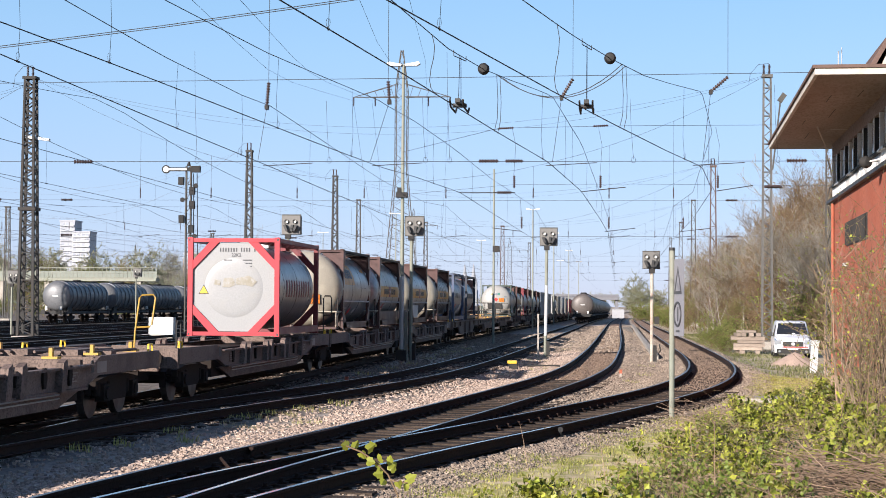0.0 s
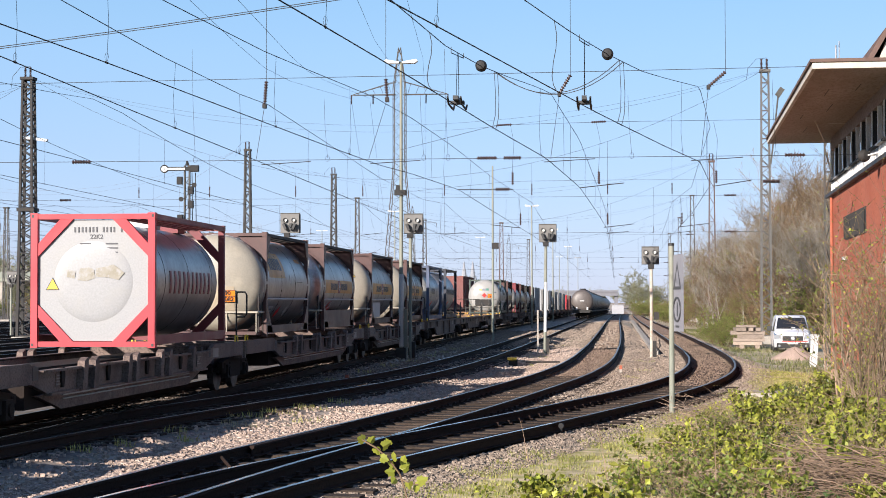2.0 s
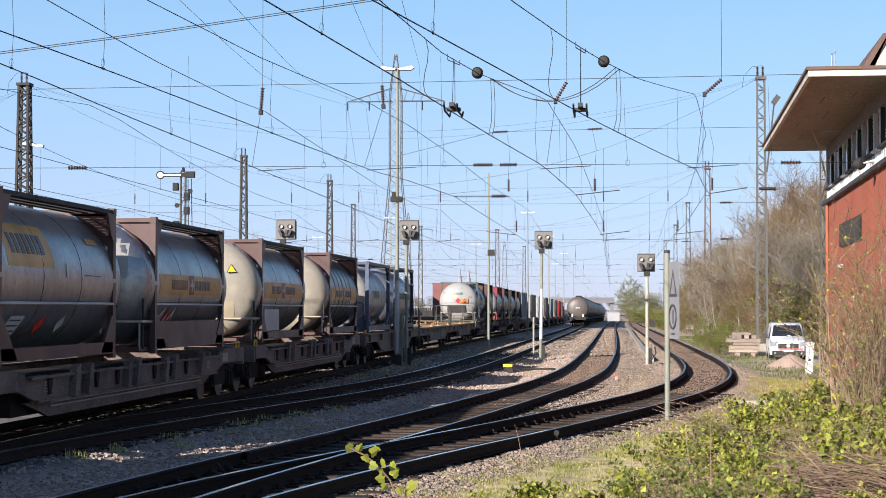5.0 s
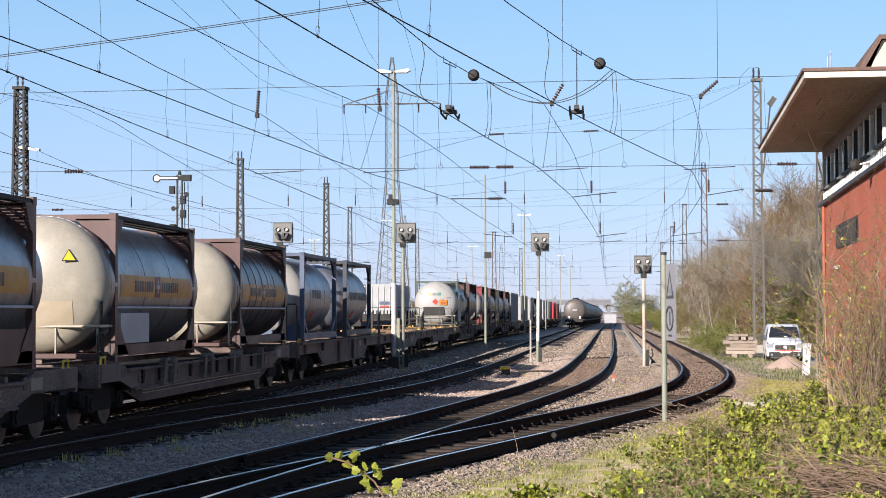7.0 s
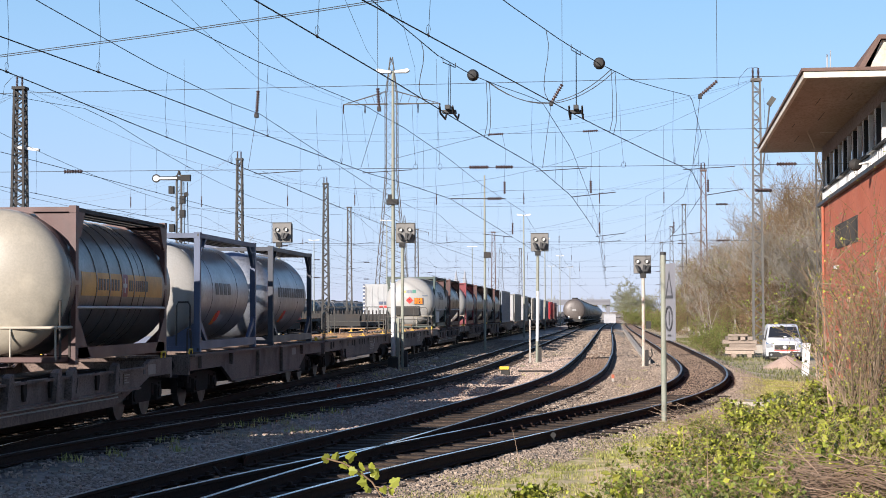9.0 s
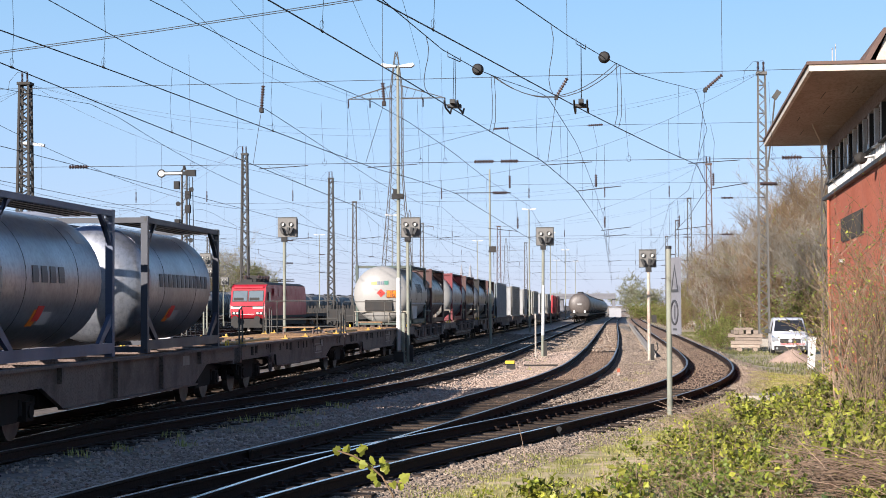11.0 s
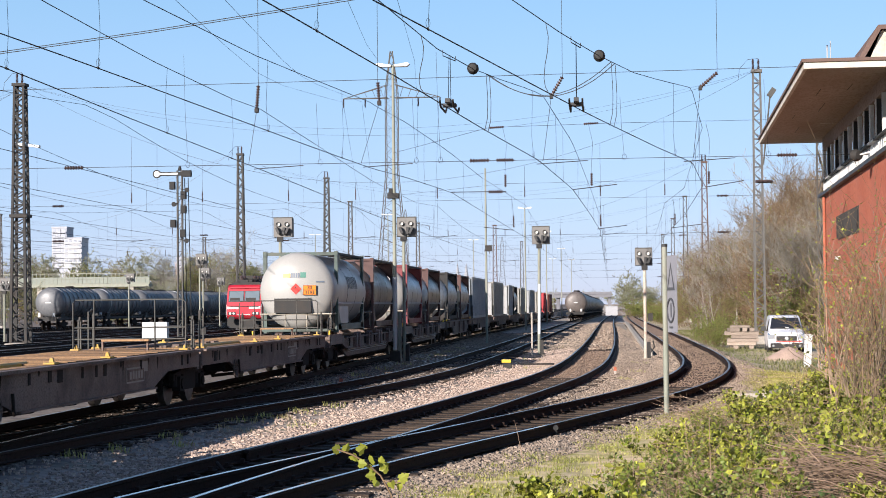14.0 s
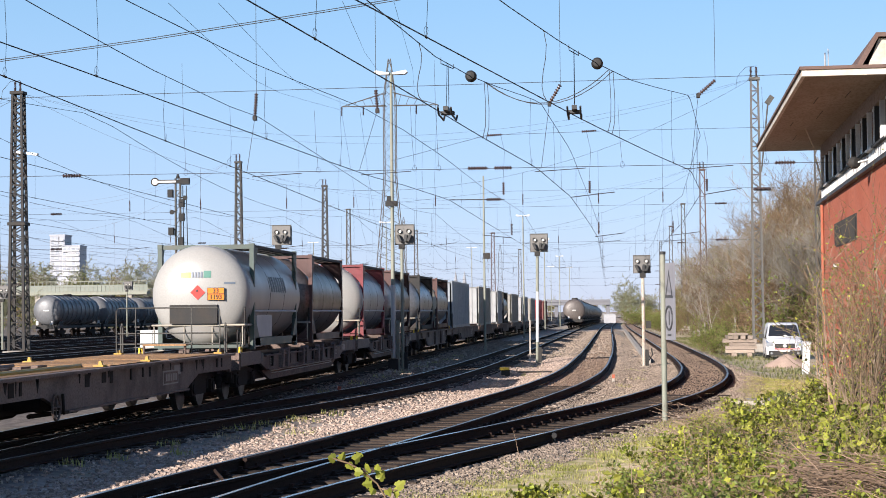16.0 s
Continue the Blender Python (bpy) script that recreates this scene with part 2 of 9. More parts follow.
T0 = curve_of([(2, -10.0), (900, -10.0)], 0.0)
T1 = curve_of([(2, -10.0), (16, -9.95), (20, -9.75), (24, -9.45), (28.4, -9.0), (35, -8.05), (40.2, -7.15), (45.4, -6.45), (50, -5.97), (57, -5.58), (65, -5.32), (80, -5.08), (100, -4.85), (160, -4.7), (900, -4.7)])
T2 = curve_of([(2, -6.0), (13, -5.65), (17.7, -5.33), (20, -5.08), (23.3, -4.68), (26, -4.25), (30, -3.7), (35, -3.05), (41, -2.38), (48.5, -1.6), (52.7, -1.33), (57, -1.08), (62, -0.92), (67, -0.81), (76, -0.7), (84, -0.6), (107, -0.5), (160, -0.45), (900, -0.4)])
T3 = curve_of([(2, -6.0), (13, -5.35), (17.7, -4.7), (20.8, -4.1), (22.4, -3.7), (25, -3.1), (28.3, -2.1), (32.4, -1.12), (34.3, -0.6), (38, 0.3), (43.3, 1.45), (46.7, 1.97), (50, 2.45), (56.3, 3.02), (64, 3.38), (75, 3.52), (112, 3.45), (900, 3.45)])
TRACKS = (T0, T1, T2, T3)
YARD = (-15.2, -19.3, -24.6, -28.97, -33.6, -38.2, -43.0, -47.8, -54.1, -58.8, -63.0)


def ground_z(x, y):
    """Height of the ground: flat, lower behind the curve where the path is, with small waves."""
    drop = min(max((x - 4.6) / 1.6, 0), 1) * min(max((y - 52) / 25, 0), 1) * 0.36
    wave = 0.035 * noise.noise((x * 0.35, y * 0.22, 1.7)) + 0.02 * noise.noise((x * 1.3, y * 0.9, 4.1))
    near = min(abs(x - t(y)) for t in TRACKS) if -14 < x < 12 and 5 < y < 450 else 9
    bed = 0.073 * max(0.0, 1 - max(0.0, near - 1.25) / 0.6)
    return -0.27 + fall(y) + bed - drop + wave * (0.5 if near < 1.6 else 1.0)


def spread(*runs):
    out = []
    for a, b, step in runs:
        out += list(np.arange(a, b, step))
    return out


gx = [-4000, -1500, -600, -250, -120] + spread((-70, -14, 2.0), (-14, 13, 0.3), (13, 40, 2.0)) + [60, 120, 300, 900, 2500, 4000]
gy = [-300, -60, -20, 0] + spread((6, 75, 0.4), (75, 160, 2.0), (160, 460, 10.0)) + [480, 520, 700, 1000, 1600, 2600, 4500]
verts, bed, rust, verge, oily = [], [], [], [], []
for y in gy:
    tr = [t(y) for t in TRACKS] if 2 <= y <= 900 else [t(min(max(y, 2), 900)) for t in TRACKS]
    for x in gx:
        inside = -14 <= x <= 13 and 6 <= y <= 460
        verts.append((x, y, ground_z(x, y) if inside else (-0.27 + fall(y) if x > -14 else -0.27)))
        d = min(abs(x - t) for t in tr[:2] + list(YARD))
        # bed: oily ballast plus shade under and left of the train, painted dark
        bed_dark = 1.0 - (0.65 * max(0.0, min(1.0, (y - 46) / 16)) if x > -11.5 else 0.0)
        bed.append(max(0.0, bed_dark * min(1.0, 1 - (d - 1.15) / 0.9), 0.85 * max(0.0, min(1.0, (-10.8 - x) / 1.5))))
        d = min(abs(x - t) for t in tr[2:])
        rust.append(max(0.0, min(1.0, 1 - (d - 1.05) / 0.5)))
        # oily ballast of siding and switch, rail shade painted into the switch part
        oily.append(max(0.8 * max(0.0, min(1.0, 1 - (abs(x - tr[3]) - 0.9) / 0.5)) * max(0.0, min(1.0, (100 - y) / 20)), max(0.0, min(1.0, (34 - y) / 6)) * max(0.0, min(1.0, 1 - (max(tr[2] - 1.0 - x, x - tr[3] - 0.95, 0)) / 0.35))))
        verge.append(max(0.0, min(1.0, (x - tr[3] - 1.25 - 0.35 * noise.noise((x, y * 0.4, 3.0))) / 0.6)) * (1 - 0.6 * min(1.0, max(0.0, (y - 48) / 15))))
nx = len(gx)
faces = [(j * nx + i, j * nx + i + 1, (j + 1) * nx + i + 1, (j + 1) * nx + i) for j in range(len(gy) - 1) for i in range(nx - 1)]


def ground_material():
    m = material("yard_ground", ((0.41, 0.335, 0.268), (0.54, 0.45, 0.365), (0.24, 0.196, 0.158)), 0.45, (0.9, 1.0), 0, 0.6, 13,
                 dirt=(0.17, 0.18, 0.08), dirt_scale=0.35, dirt_amount=0.55)
    nodes, link = m.node_tree.nodes, m.node_tree.links.new
    shader = nodes["Principled BSDF"]
    src = shader.inputs["Base Color"].links[0].from_socket

    def noisy(scale, a, b):
        tex = nodes.new("ShaderNodeTexNoise")
        tex.inputs["Scale"].default_value, tex.inputs["Detail"].default_value = scale, 6
        tc = nodes.new("ShaderNodeTexCoord")
        link(tc.outputs["Object"], tex.inputs["Vector"])
        x = nodes.new("ShaderNodeMix")
        x.data_type = "RGBA"
        mr = nodes.new("ShaderNodeMapRange")
        mr.inputs["From Min"].default_value, mr.inputs["From Max"].default_value = 0.38, 0.62
        link(tex.outputs[0], mr.inputs["Value"])
        link(mr.outputs[0], x.inputs[0])
        x.inputs[6].default_value, x.inputs[7].default_value = (*a, 1), (*b, 1)
        return x.outputs[2]

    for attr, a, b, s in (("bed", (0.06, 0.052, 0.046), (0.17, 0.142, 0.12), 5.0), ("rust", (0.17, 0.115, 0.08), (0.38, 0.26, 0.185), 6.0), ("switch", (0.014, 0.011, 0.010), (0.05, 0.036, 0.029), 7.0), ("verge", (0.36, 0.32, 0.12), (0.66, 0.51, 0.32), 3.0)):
        at = nodes.new("ShaderNodeAttribute")
        at.attribute_name = attr
        x = nodes.new("ShaderNodeMix")
        x.data_type = "RGBA"
        link(at.outputs["Fac"], x.inputs[0])
        link(src, x.inputs[6])
        link(noisy(s, a, b), x.inputs[7])
        src = x.outputs[2]
    link(src, shader.inputs["Base Color"])
    return m


me = quick("ground", verts, faces, ground_material())
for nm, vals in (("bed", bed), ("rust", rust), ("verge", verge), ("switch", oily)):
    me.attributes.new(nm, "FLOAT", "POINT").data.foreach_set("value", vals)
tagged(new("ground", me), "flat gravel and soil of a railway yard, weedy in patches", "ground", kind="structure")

HEAD = [(-0.034, -0.035), (-0.034, -0.004), (-0.028, 0), (0.028, 0), (0.034, -0.004), (0.034, -0.035), (0.01, -0.05), (0.01, -0.135), (0.07, -0.145), (0.07, -0.16), (-0.07, -0.16), (-0.07, -0.145), (-0.01, -0.135), (-0.01, -0.05)]


def swept(bag, section, centre, off, ys):
    """A rail section carried along a track at an offset from its centre."""
    n, pts = len(section), []
    for y in ys:
        s = (centre(y + 0.3) - centre(max(y - 0.3, 2))) / 0.6
        k = 1 / math.hypot(1, s)
        pts += [(centre(y) + (off + a) * k, y - (off + a) * s * k, b + (fall(y) if centre in TRACKS else 0.0)) for a, b in section]
    f = [(i * n + k, i * n + (k + 1) % n, (i + 1) * n + (k + 1) % n, (i + 1) * n + k) for i in range(len(ys) - 1) for k in range(n)]
    return bag.add(pts, f + [tuple(range(n)), tuple(range(len(pts) - 1, len(pts) - n - 1, -1))])


def track(label, centre, y0, y1, gap=None, sleepers=(0, 0), bright=True, half=(1.3, 1.3)):
    """Two rails on sleepers."""
    th = thing("railway_track", label, "track", group="running tracks", kind="structure")
    ys = spread((y0, min(y1, 90), 0.6), (min(y1, 90), y1, 8.0)) + [y1]
    for side in (-0.7525, 0.7525):
        r = part("rail", swept(Bag(), HEAD, centre, side, ys), RAILSIDE, th)
        strip = [(-0.030, 0.0005), (-0.028, 0.0025), (0.028, 0.0025), (0.030, 0.0005)]
        if bright and y0 < 30:
            part("running_surface", swept(Bag(), strip, centre, side, [y for y in ys if y < (30 if centre is T3 or side > 0 else 12)]), RAILTOP, r, "worn bright running surface")
            ys_far = [y for y in ys if y >= (29.2 if centre is T3 or side > 0 else 11.2)]
        else:
            ys_far = ys
        part("running_surface", swept(Bag(), strip, centre, side, ys_far), RAILDULL, r)
    return th


SLEEPER_MESH = mesh("sleeper", Bag().box(-1.3, 1.3, -0.13, 0.13, -0.33, -0.165), SLEEPER)
LONG_MESH = mesh("sleeper", Bag().box(-1.3, 2.2, -0.13, 0.13, -0.33, -0.165), SLEEPER)


def lay_sleepers(th, centre, y0, y1, long_to=0.0, rng=random.Random(4)):
    y = y0
    while y < y1:
        ob = new("sleeper", LONG_MESH if y < long_to else SLEEPER_MESH)
        ob.parent = th
        s = (centre(y + 0.3) - centre(y - 0.3)) / 0.6
        ob.matrix_basis = pose(centre(y), y, rng.uniform(-0.012, 0.006), rng.uniform(-1, 1), 0, -math.degrees(math.atan(s)) + rng.uniform(-0.8, 0.8))
        y += 0.62 + rng.uniform(-0.02, 0.02)


track_a = track("straight track under the passing train, oily ballast darkened for shade", T0, 4, 900)
track_b = track("track joining the train's track in a long curve", T1, 12, 900, bright=False)
track_c = track("curved track with bright rails on timber sleepers", T2, 8, 450)
track_d = track("sharply curving siding with dark rails beside the verge", T3, 8, 450)
for xx in YARD:
    track("straight yard track with worn rails", lambda y, xx=xx: xx, 30, 700)
# switch: guard rails and the crossing nose where two rails meet
guard = Bag()
swept(guard, HEAD, T3, 0.7525 - 0.09, spread((23.4, 29.6, 0.6)))
part("guard_rail", guard, RAILSIDE, track_d)
guard = Bag()
swept(guard, HEAD, T2, -0.7525 + 0.09, spread((24.4, 29.0, 0.6)))
part("guard_rail", guard, RAILSIDE, track_c)


# ---- the train ----
def paint(name, c, **k):
    return material(name, (c, tuple(x * 0.86 for x in c)), 0.9, k.pop("rough", (0.4, 0.6)), k.pop("metal", 0.0), k.pop("bump", 0.03), 45, **k)


REDF = paint("red_frame_paint", (0.50, 0.018, 0.03), dirt=(0.34, 0.02, 0.027), dirt_scale=1.5)
REDDARK = paint("dark_red_frame_tone", (0.20, 0.025, 0.03), dirt=(0.10, 0.03, 0.03))
BROWNF = paint("rust_brown_frame_paint", (0.085, 0.032, 0.025), dirt=(0.035, 0.02, 0.017), dirt_scale=1.3)
BLUEF = paint("blue_frame_paint", (0.075, 0.098, 0.16), dirt=(0.03, 0.035, 0.05))
GREENF = paint("dark_green_frame_paint", (0.055, 0.085, 0.07), dirt=(0.09, 0.07, 0.05))
TANKSTEEL = material("dull_tank_cladding", ((0.36, 0.36, 0.365), (0.30, 0.30, 0.305), (0.25, 0.245, 0.245)), 0.8, (0.32, 0.45), 0.8, 0.012, 7, dirt=(0.20, 0.19, 0.18), dirt_scale=0.6, dirt_amount=0.6, streak=(0.16, 0.15, 0.14))
TANKDARK = material("sooty_tank_cladding", ((0.165, 0.145, 0.138), (0.12, 0.105, 0.10), (0.085, 0.072, 0.068)), 0.8, (0.28, 0.42), 0.6, 0.02, 12, dirt=(0.07, 0.06, 0.05), dirt_scale=0.6, streak=(0.05, 0.045, 0.04))
TANKBLUE = material("bluish_tank_cladding", ((0.36, 0.375, 0.41), (0.30, 0.315, 0.35), (0.25, 0.262, 0.29)), 0.8, (0.33, 0.46), 0.8, 0.02, 12, dirt=(0.17, 0.17, 0.17), dirt_scale=0.6, streak=(0.17, 0.17, 0.18))
TANKWHITE = material("white_tank_paint", ((0.34, 0.33, 0.305), (0.295, 0.285, 0.265)), 0.7, (0.3, 0.45), 0, 0.01, 30, dirt=(0.33, 0.30, 0.26), dirt_scale=0.7, dirt_amount=0.5)
CREAM = material("cream_tank_paint", ((0.34, 0.305, 0.243), (0.28, 0.25, 0.195)), 0.7, (0.3, 0.45), 0, 0.01, 30, dirt=(0.48, 0.42, 0.32), dirt_scale=0.8, dirt_amount=0.6)
STRIPE = paint("ochre_stripe", (0.60, 0.30, 0.06), dirt=(0.20, 0.12, 0.05), dirt_scale=1.6)
ORANGE = paint("orange_plate", (0.84, 0.215, 0.004), dirt=(0.74, 0.18, 0.006))
YELLOW = paint("yellow_paint", (0.80, 0.52, 0.03))
WORNYELLOW = paint("worn_yellow_paint", (0.50, 0.29, 0.03), dirt=(0.22, 0.14, 0.06), dirt_scale=3.0)
HAZRED = paint("red_placard", (0.75, 0.04, 0.03))
LETTERRED = paint("faded_red_lettering", (0.20, 0.035, 0.045))
LETTERDARK = paint("dark_lettering", (0.06, 0.06, 0.065))
LETTERGREY = paint("grey_lettering", (0.42, 0.42, 0.42))
DIMMARK = paint("worn_grey_marking", (0.23, 0.195, 0.17), dirt=(0.12, 0.09, 0.075), dirt_scale=3.0)
PEACH = paint("faded_peach_paint", (0.39, 0.315, 0.215), dirt=(0.36, 0.31, 0.24), dirt_scale=4.0)
RESIDUE = material("tan_label_residue", ((0.31, 0.29, 0.245), (0.27, 0.245, 0.19), (0.34, 0.33, 0.31)), 6.0, (0.7, 0.9), 0, 0.02, 14)
WAGON = material("grey_brown_wagon_steel", ((0.165, 0.114, 0.091), (0.205, 0.148, 0.122), (0.07, 0.049, 0.04)), 0.9, (0.6, 0.8), 0.1, 0.06, 30, dirt=(0.045, 0.03, 0.024), dirt_scale=1.1, dirt_amount=0.7, streak=(0.03, 0.022, 0.018))
BOGIE = material("brake_dust_steel", ((0.02, 0.016, 0.014), (0.036, 0.027, 0.023)), 2, (0.75, 0.9), 0.1, 0.15, 40)
WHEELRIM = material("wheel_steel", ((0.12, 0.105, 0.095), (0.08, 0.068, 0.06)), 3, (0.4, 0.55), 0.6, 0.03, 40)
DECK = material("worn_deck_planks", ((0.36, 0.21, 0.10), (0.25, 0.15, 0.085), (0.13, 0.085, 0.055)), 2.0, (0.75, 0.95), 0, 0.2, 18, per_object=0.25, stretch=(6, 1, 1))

SPEED = ((0, 6.08), (2, 6.25), (4, 6.42), (9, 6.46), (16, 6.6))


def gone(t):
    """How far the train has come at t."""
    s, n = 0.0, max(1, round(t * 60))
    ts, vs = [a for a, _ in SPEED], [b for _, b in SPEED]
    for k in range(n):
        s += float(np.interp((k + 0.5) * t / n, ts, vs)) * t / n
    return s


RIDERS, WHEELS = [], []
LINE = -10.0


def ride(name, u, z, label, category, group=""):
    th = thing(name, label, category, pose(LINE, u, z), group)
    RIDERS.append((th, u, z))
    return th


def letters(text, size, material_, parent, m, label="", name="lettering"):
    """Raised flat letters; m puts their plane: x to the right, y up."""
    cu = bpy.data.curves.new(name, "FONT")
    cu.body, cu.size, cu.align_x, cu.align_y, cu.extrude = text, size, "CENTER", "CENTER", 0.004
    cu.offset = size * 0.012
    tmp = bpy.data.objects.new(name, cu)
    me = bpy.data.meshes.new_from_object(tmp)
    bpy.data.objects.remove(tmp)
    me.materials.clear()
    me.materials.append(material_)
    ob = new(name, me)
    ob.parent, ob.matrix_basis = parent, m
    return tagged(ob, label)


FRONT = Matrix(((1, 0, 0, 0), (0, 0, -1, 0), (0, 1, 0, 0), (0, 0, 0, 1)))
DOME = ((0.0, 0.02), (0.02, 0.34), (0.08, 0.60), (0.18, 0.82), (0.32, 0.96), (0.48, 0.995), (0.56, 1.0))


def tank(parent, y0, y1, r, zc, body, near_end, far_end, rings=(), depth=1.0):
    """A lying cylinder with dished ends, in three pieces."""
    m = Matrix.Translation((0, 0, zc))
    cap = [(y0 + a * depth, b * r) for a, b in DOME]
    part("tank_end", Bag().lathe(cap + [(y0 + 0.56 * depth + 0.02, r * 0.99)], m), near_end, parent, smooth=True)
    ys = [y0 + 0.56 * depth - 0.004, y1 - 0.56 * depth + 0.004]
    part("barrel", Bag().lathe([(ys[0], r * 0.9), (ys[0], r + 0.002), (ys[1], r + 0.002), (ys[1], r * 0.9)], m, 56), body, parent, smooth=True)
    part("tank_end", Bag().lathe([(y1 - a * depth, b * r) for a, b in DOME], m), far_end, parent, smooth=True)
    for y in rings:
        part("ring", Bag().lathe([(y - 0.03, r), (y - 0.03, r + 0.014), (y + 0.03, r + 0.014), (y + 0.03, r)], m, 56), body, parent, smooth=True)


def band(parent, y0, y1, z0, z1, r, zc, mat, side=1, n=8, lift=0.006, name="stripe", label=""):
    """A painted band that lies on the barrel's flank between two heights."""
    a0, a1 = math.asin(max(-1, min(1, (z0 - zc) / r))), math.asin(max(-1, min(1, (z1 - zc) / r)))
    bag, p, f = Bag(), [], []
    for k in range(n + 1):
        a = a0 + (a1 - a0) * k / n
        for rr in (r + lift, r + lift - 0.004):
            for y in (y0, y1):
                p.append((side * rr * math.cos(a), y, zc + rr * math.sin(a)))
    for k in range(n):
        i = 4 * k
        f += [(i, i + 1, i + 5, i + 4), (i + 2, i + 6, i + 7, i + 3), (i, i + 4, i + 6, i + 2), (i + 1, i + 3, i + 7, i + 5)]
    f += [(0, 2, 3, 1), (4 * n, 4 * n + 1, 4 * n + 3, 4 * n + 2)]
    return part(name, bag.add(p, f), mat, parent, label)


def bars(parent, y0, y1, z0, z1, r, zc, mat, count, side=1, name="lettering"):
    """Unread or withheld lettering as upright bars on the flank."""
    w = (y1 - y0) / count
    for k in range(count):
        band(parent, y0 + k * w, y0 + (k + 0.66) * w, z0, z1, r, zc, mat, side, 3, 0.011, name)


def container_frame(th, mat, mat2, w=1.219, length=6.058, h=2.591, post=0.13, gusset=0.42, side_top=True, side_bottom=True):
    for y in (0, length - post):
        for s in (-1, 1):
            x0, x1 = sorted((s * w, s * (w - post)))
            part("corner_post", Bag().box(x0, x1, y, y + post, 0.1, h - 0.1), mat if y == 0 else mat2, th)
            for z in (0, h - 0.118):
                part("corner_casting", Bag().box(x0 - 0.006, x1 + 0.006, y - 0.006 if y == 0 else y - 0.04, y + post + (0.04 if y == 0 else 0.006), z, z + 0.118), mat if y == 0 else mat2, th)
                part("twistlock_hole", Bag().box(s * (w - 0.04) - 0.022, s * (w - 0.04) + 0.022, (-0.012 if y == 0 else length - 0.01), (0.0 if y == 0 else length + 0.012), z + 0.03, z + 0.085), BLACK, th)
        for z in (0.02, h - 0.12):
            part("end_rail", Bag().box(-w + post, w - post, y + 0.01, y + post - 0.01, z, z + 0.1), mat if y == 0 else mat2, th)
        if gusset:
            for s in (-1, 1):
                for z, d in ((0.12, 1), (h - 0.12, -1)):
                    o = [(s * (w - post), z), (s * (w - post - gusset - 0.08), z), (s * (w - post), z + d * (gusset + 0.12))]
                    o2 = [(s * (w - post), z + d * (gusset + 0.3)), (s * (w - post), z + d * (gusset + 0.06)), (s * (w - post - gusset - 0.02), z), (s * (w - post - gusset - 0.28), z)]
                    part("corner_brace", Bag().prism(o2, y + 0.02, y + post - 0.02), mat if y == 0 else mat2, th)
    for s in (-1, 1):
        x0, x1 = sorted((s * w, s * (w - 0.1)))
        if side_top:
            part("top_side_rail", Bag().box(x0, x1, post, length - post, h - 0.12, h - 0.02), mat2, th)
        if side_bottom:
            part("bottom_side_rail", Bag().box(x0, x1, post, length - post, 0.06, 0.24), mat2, th)


def handrail(parent, pts, mat, r=0.022, name="handrail"):
    return part(name, Bag().path(pts, r, 6), mat, parent)


def grating(parent, x0, x1, y0, y1, z, mat):
    """A walkway of slats."""
    b = Bag()
    for k in range(4):
        x = x0 + (x1 - x0) * k / 3
        b.box(x - 0.02, x + 0.02, y0, y1, z, z + 0.05)
    y = y0
    while y < y1:
        b.box(x0, x1, y, y + 0.025, z + 0.012, z + 0.045)
        y += 0.12
    return part("walkway", b, mat, parent)


def placard(parent, m, size, mat, name="hazard_placard", label=""):
    h = size / 2
    return part(name, Bag().prism([(0, -h * 1.2), (h * 1.2, 0), (0, h * 1.2), (-h * 1.2, 0)], -0.004, 0.004, m), mat, parent, label)


def plate(parent, m, w, h, mat, name="plate", label=""):
    return part(name, Bag().box(-w / 2, w / 2, -0.006, 0.006, -h / 2, h / 2, m), mat, parent, label)


def triangle(parent, m, s, mat=None):
    p = part("warning_triangle", Bag().prism([(-s, -s * 0.8), (s, -s * 0.8), (0, s * 0.95)], -0.006, 0.006, m), BLACK, parent)
    part("warning_field", Bag().prism([(-s * 0.82, -s * 0.7), (s * 0.82, -s * 0.7), (0, s * 0.75)], -0.010, -0.006, m), mat or YELLOW, p, "")


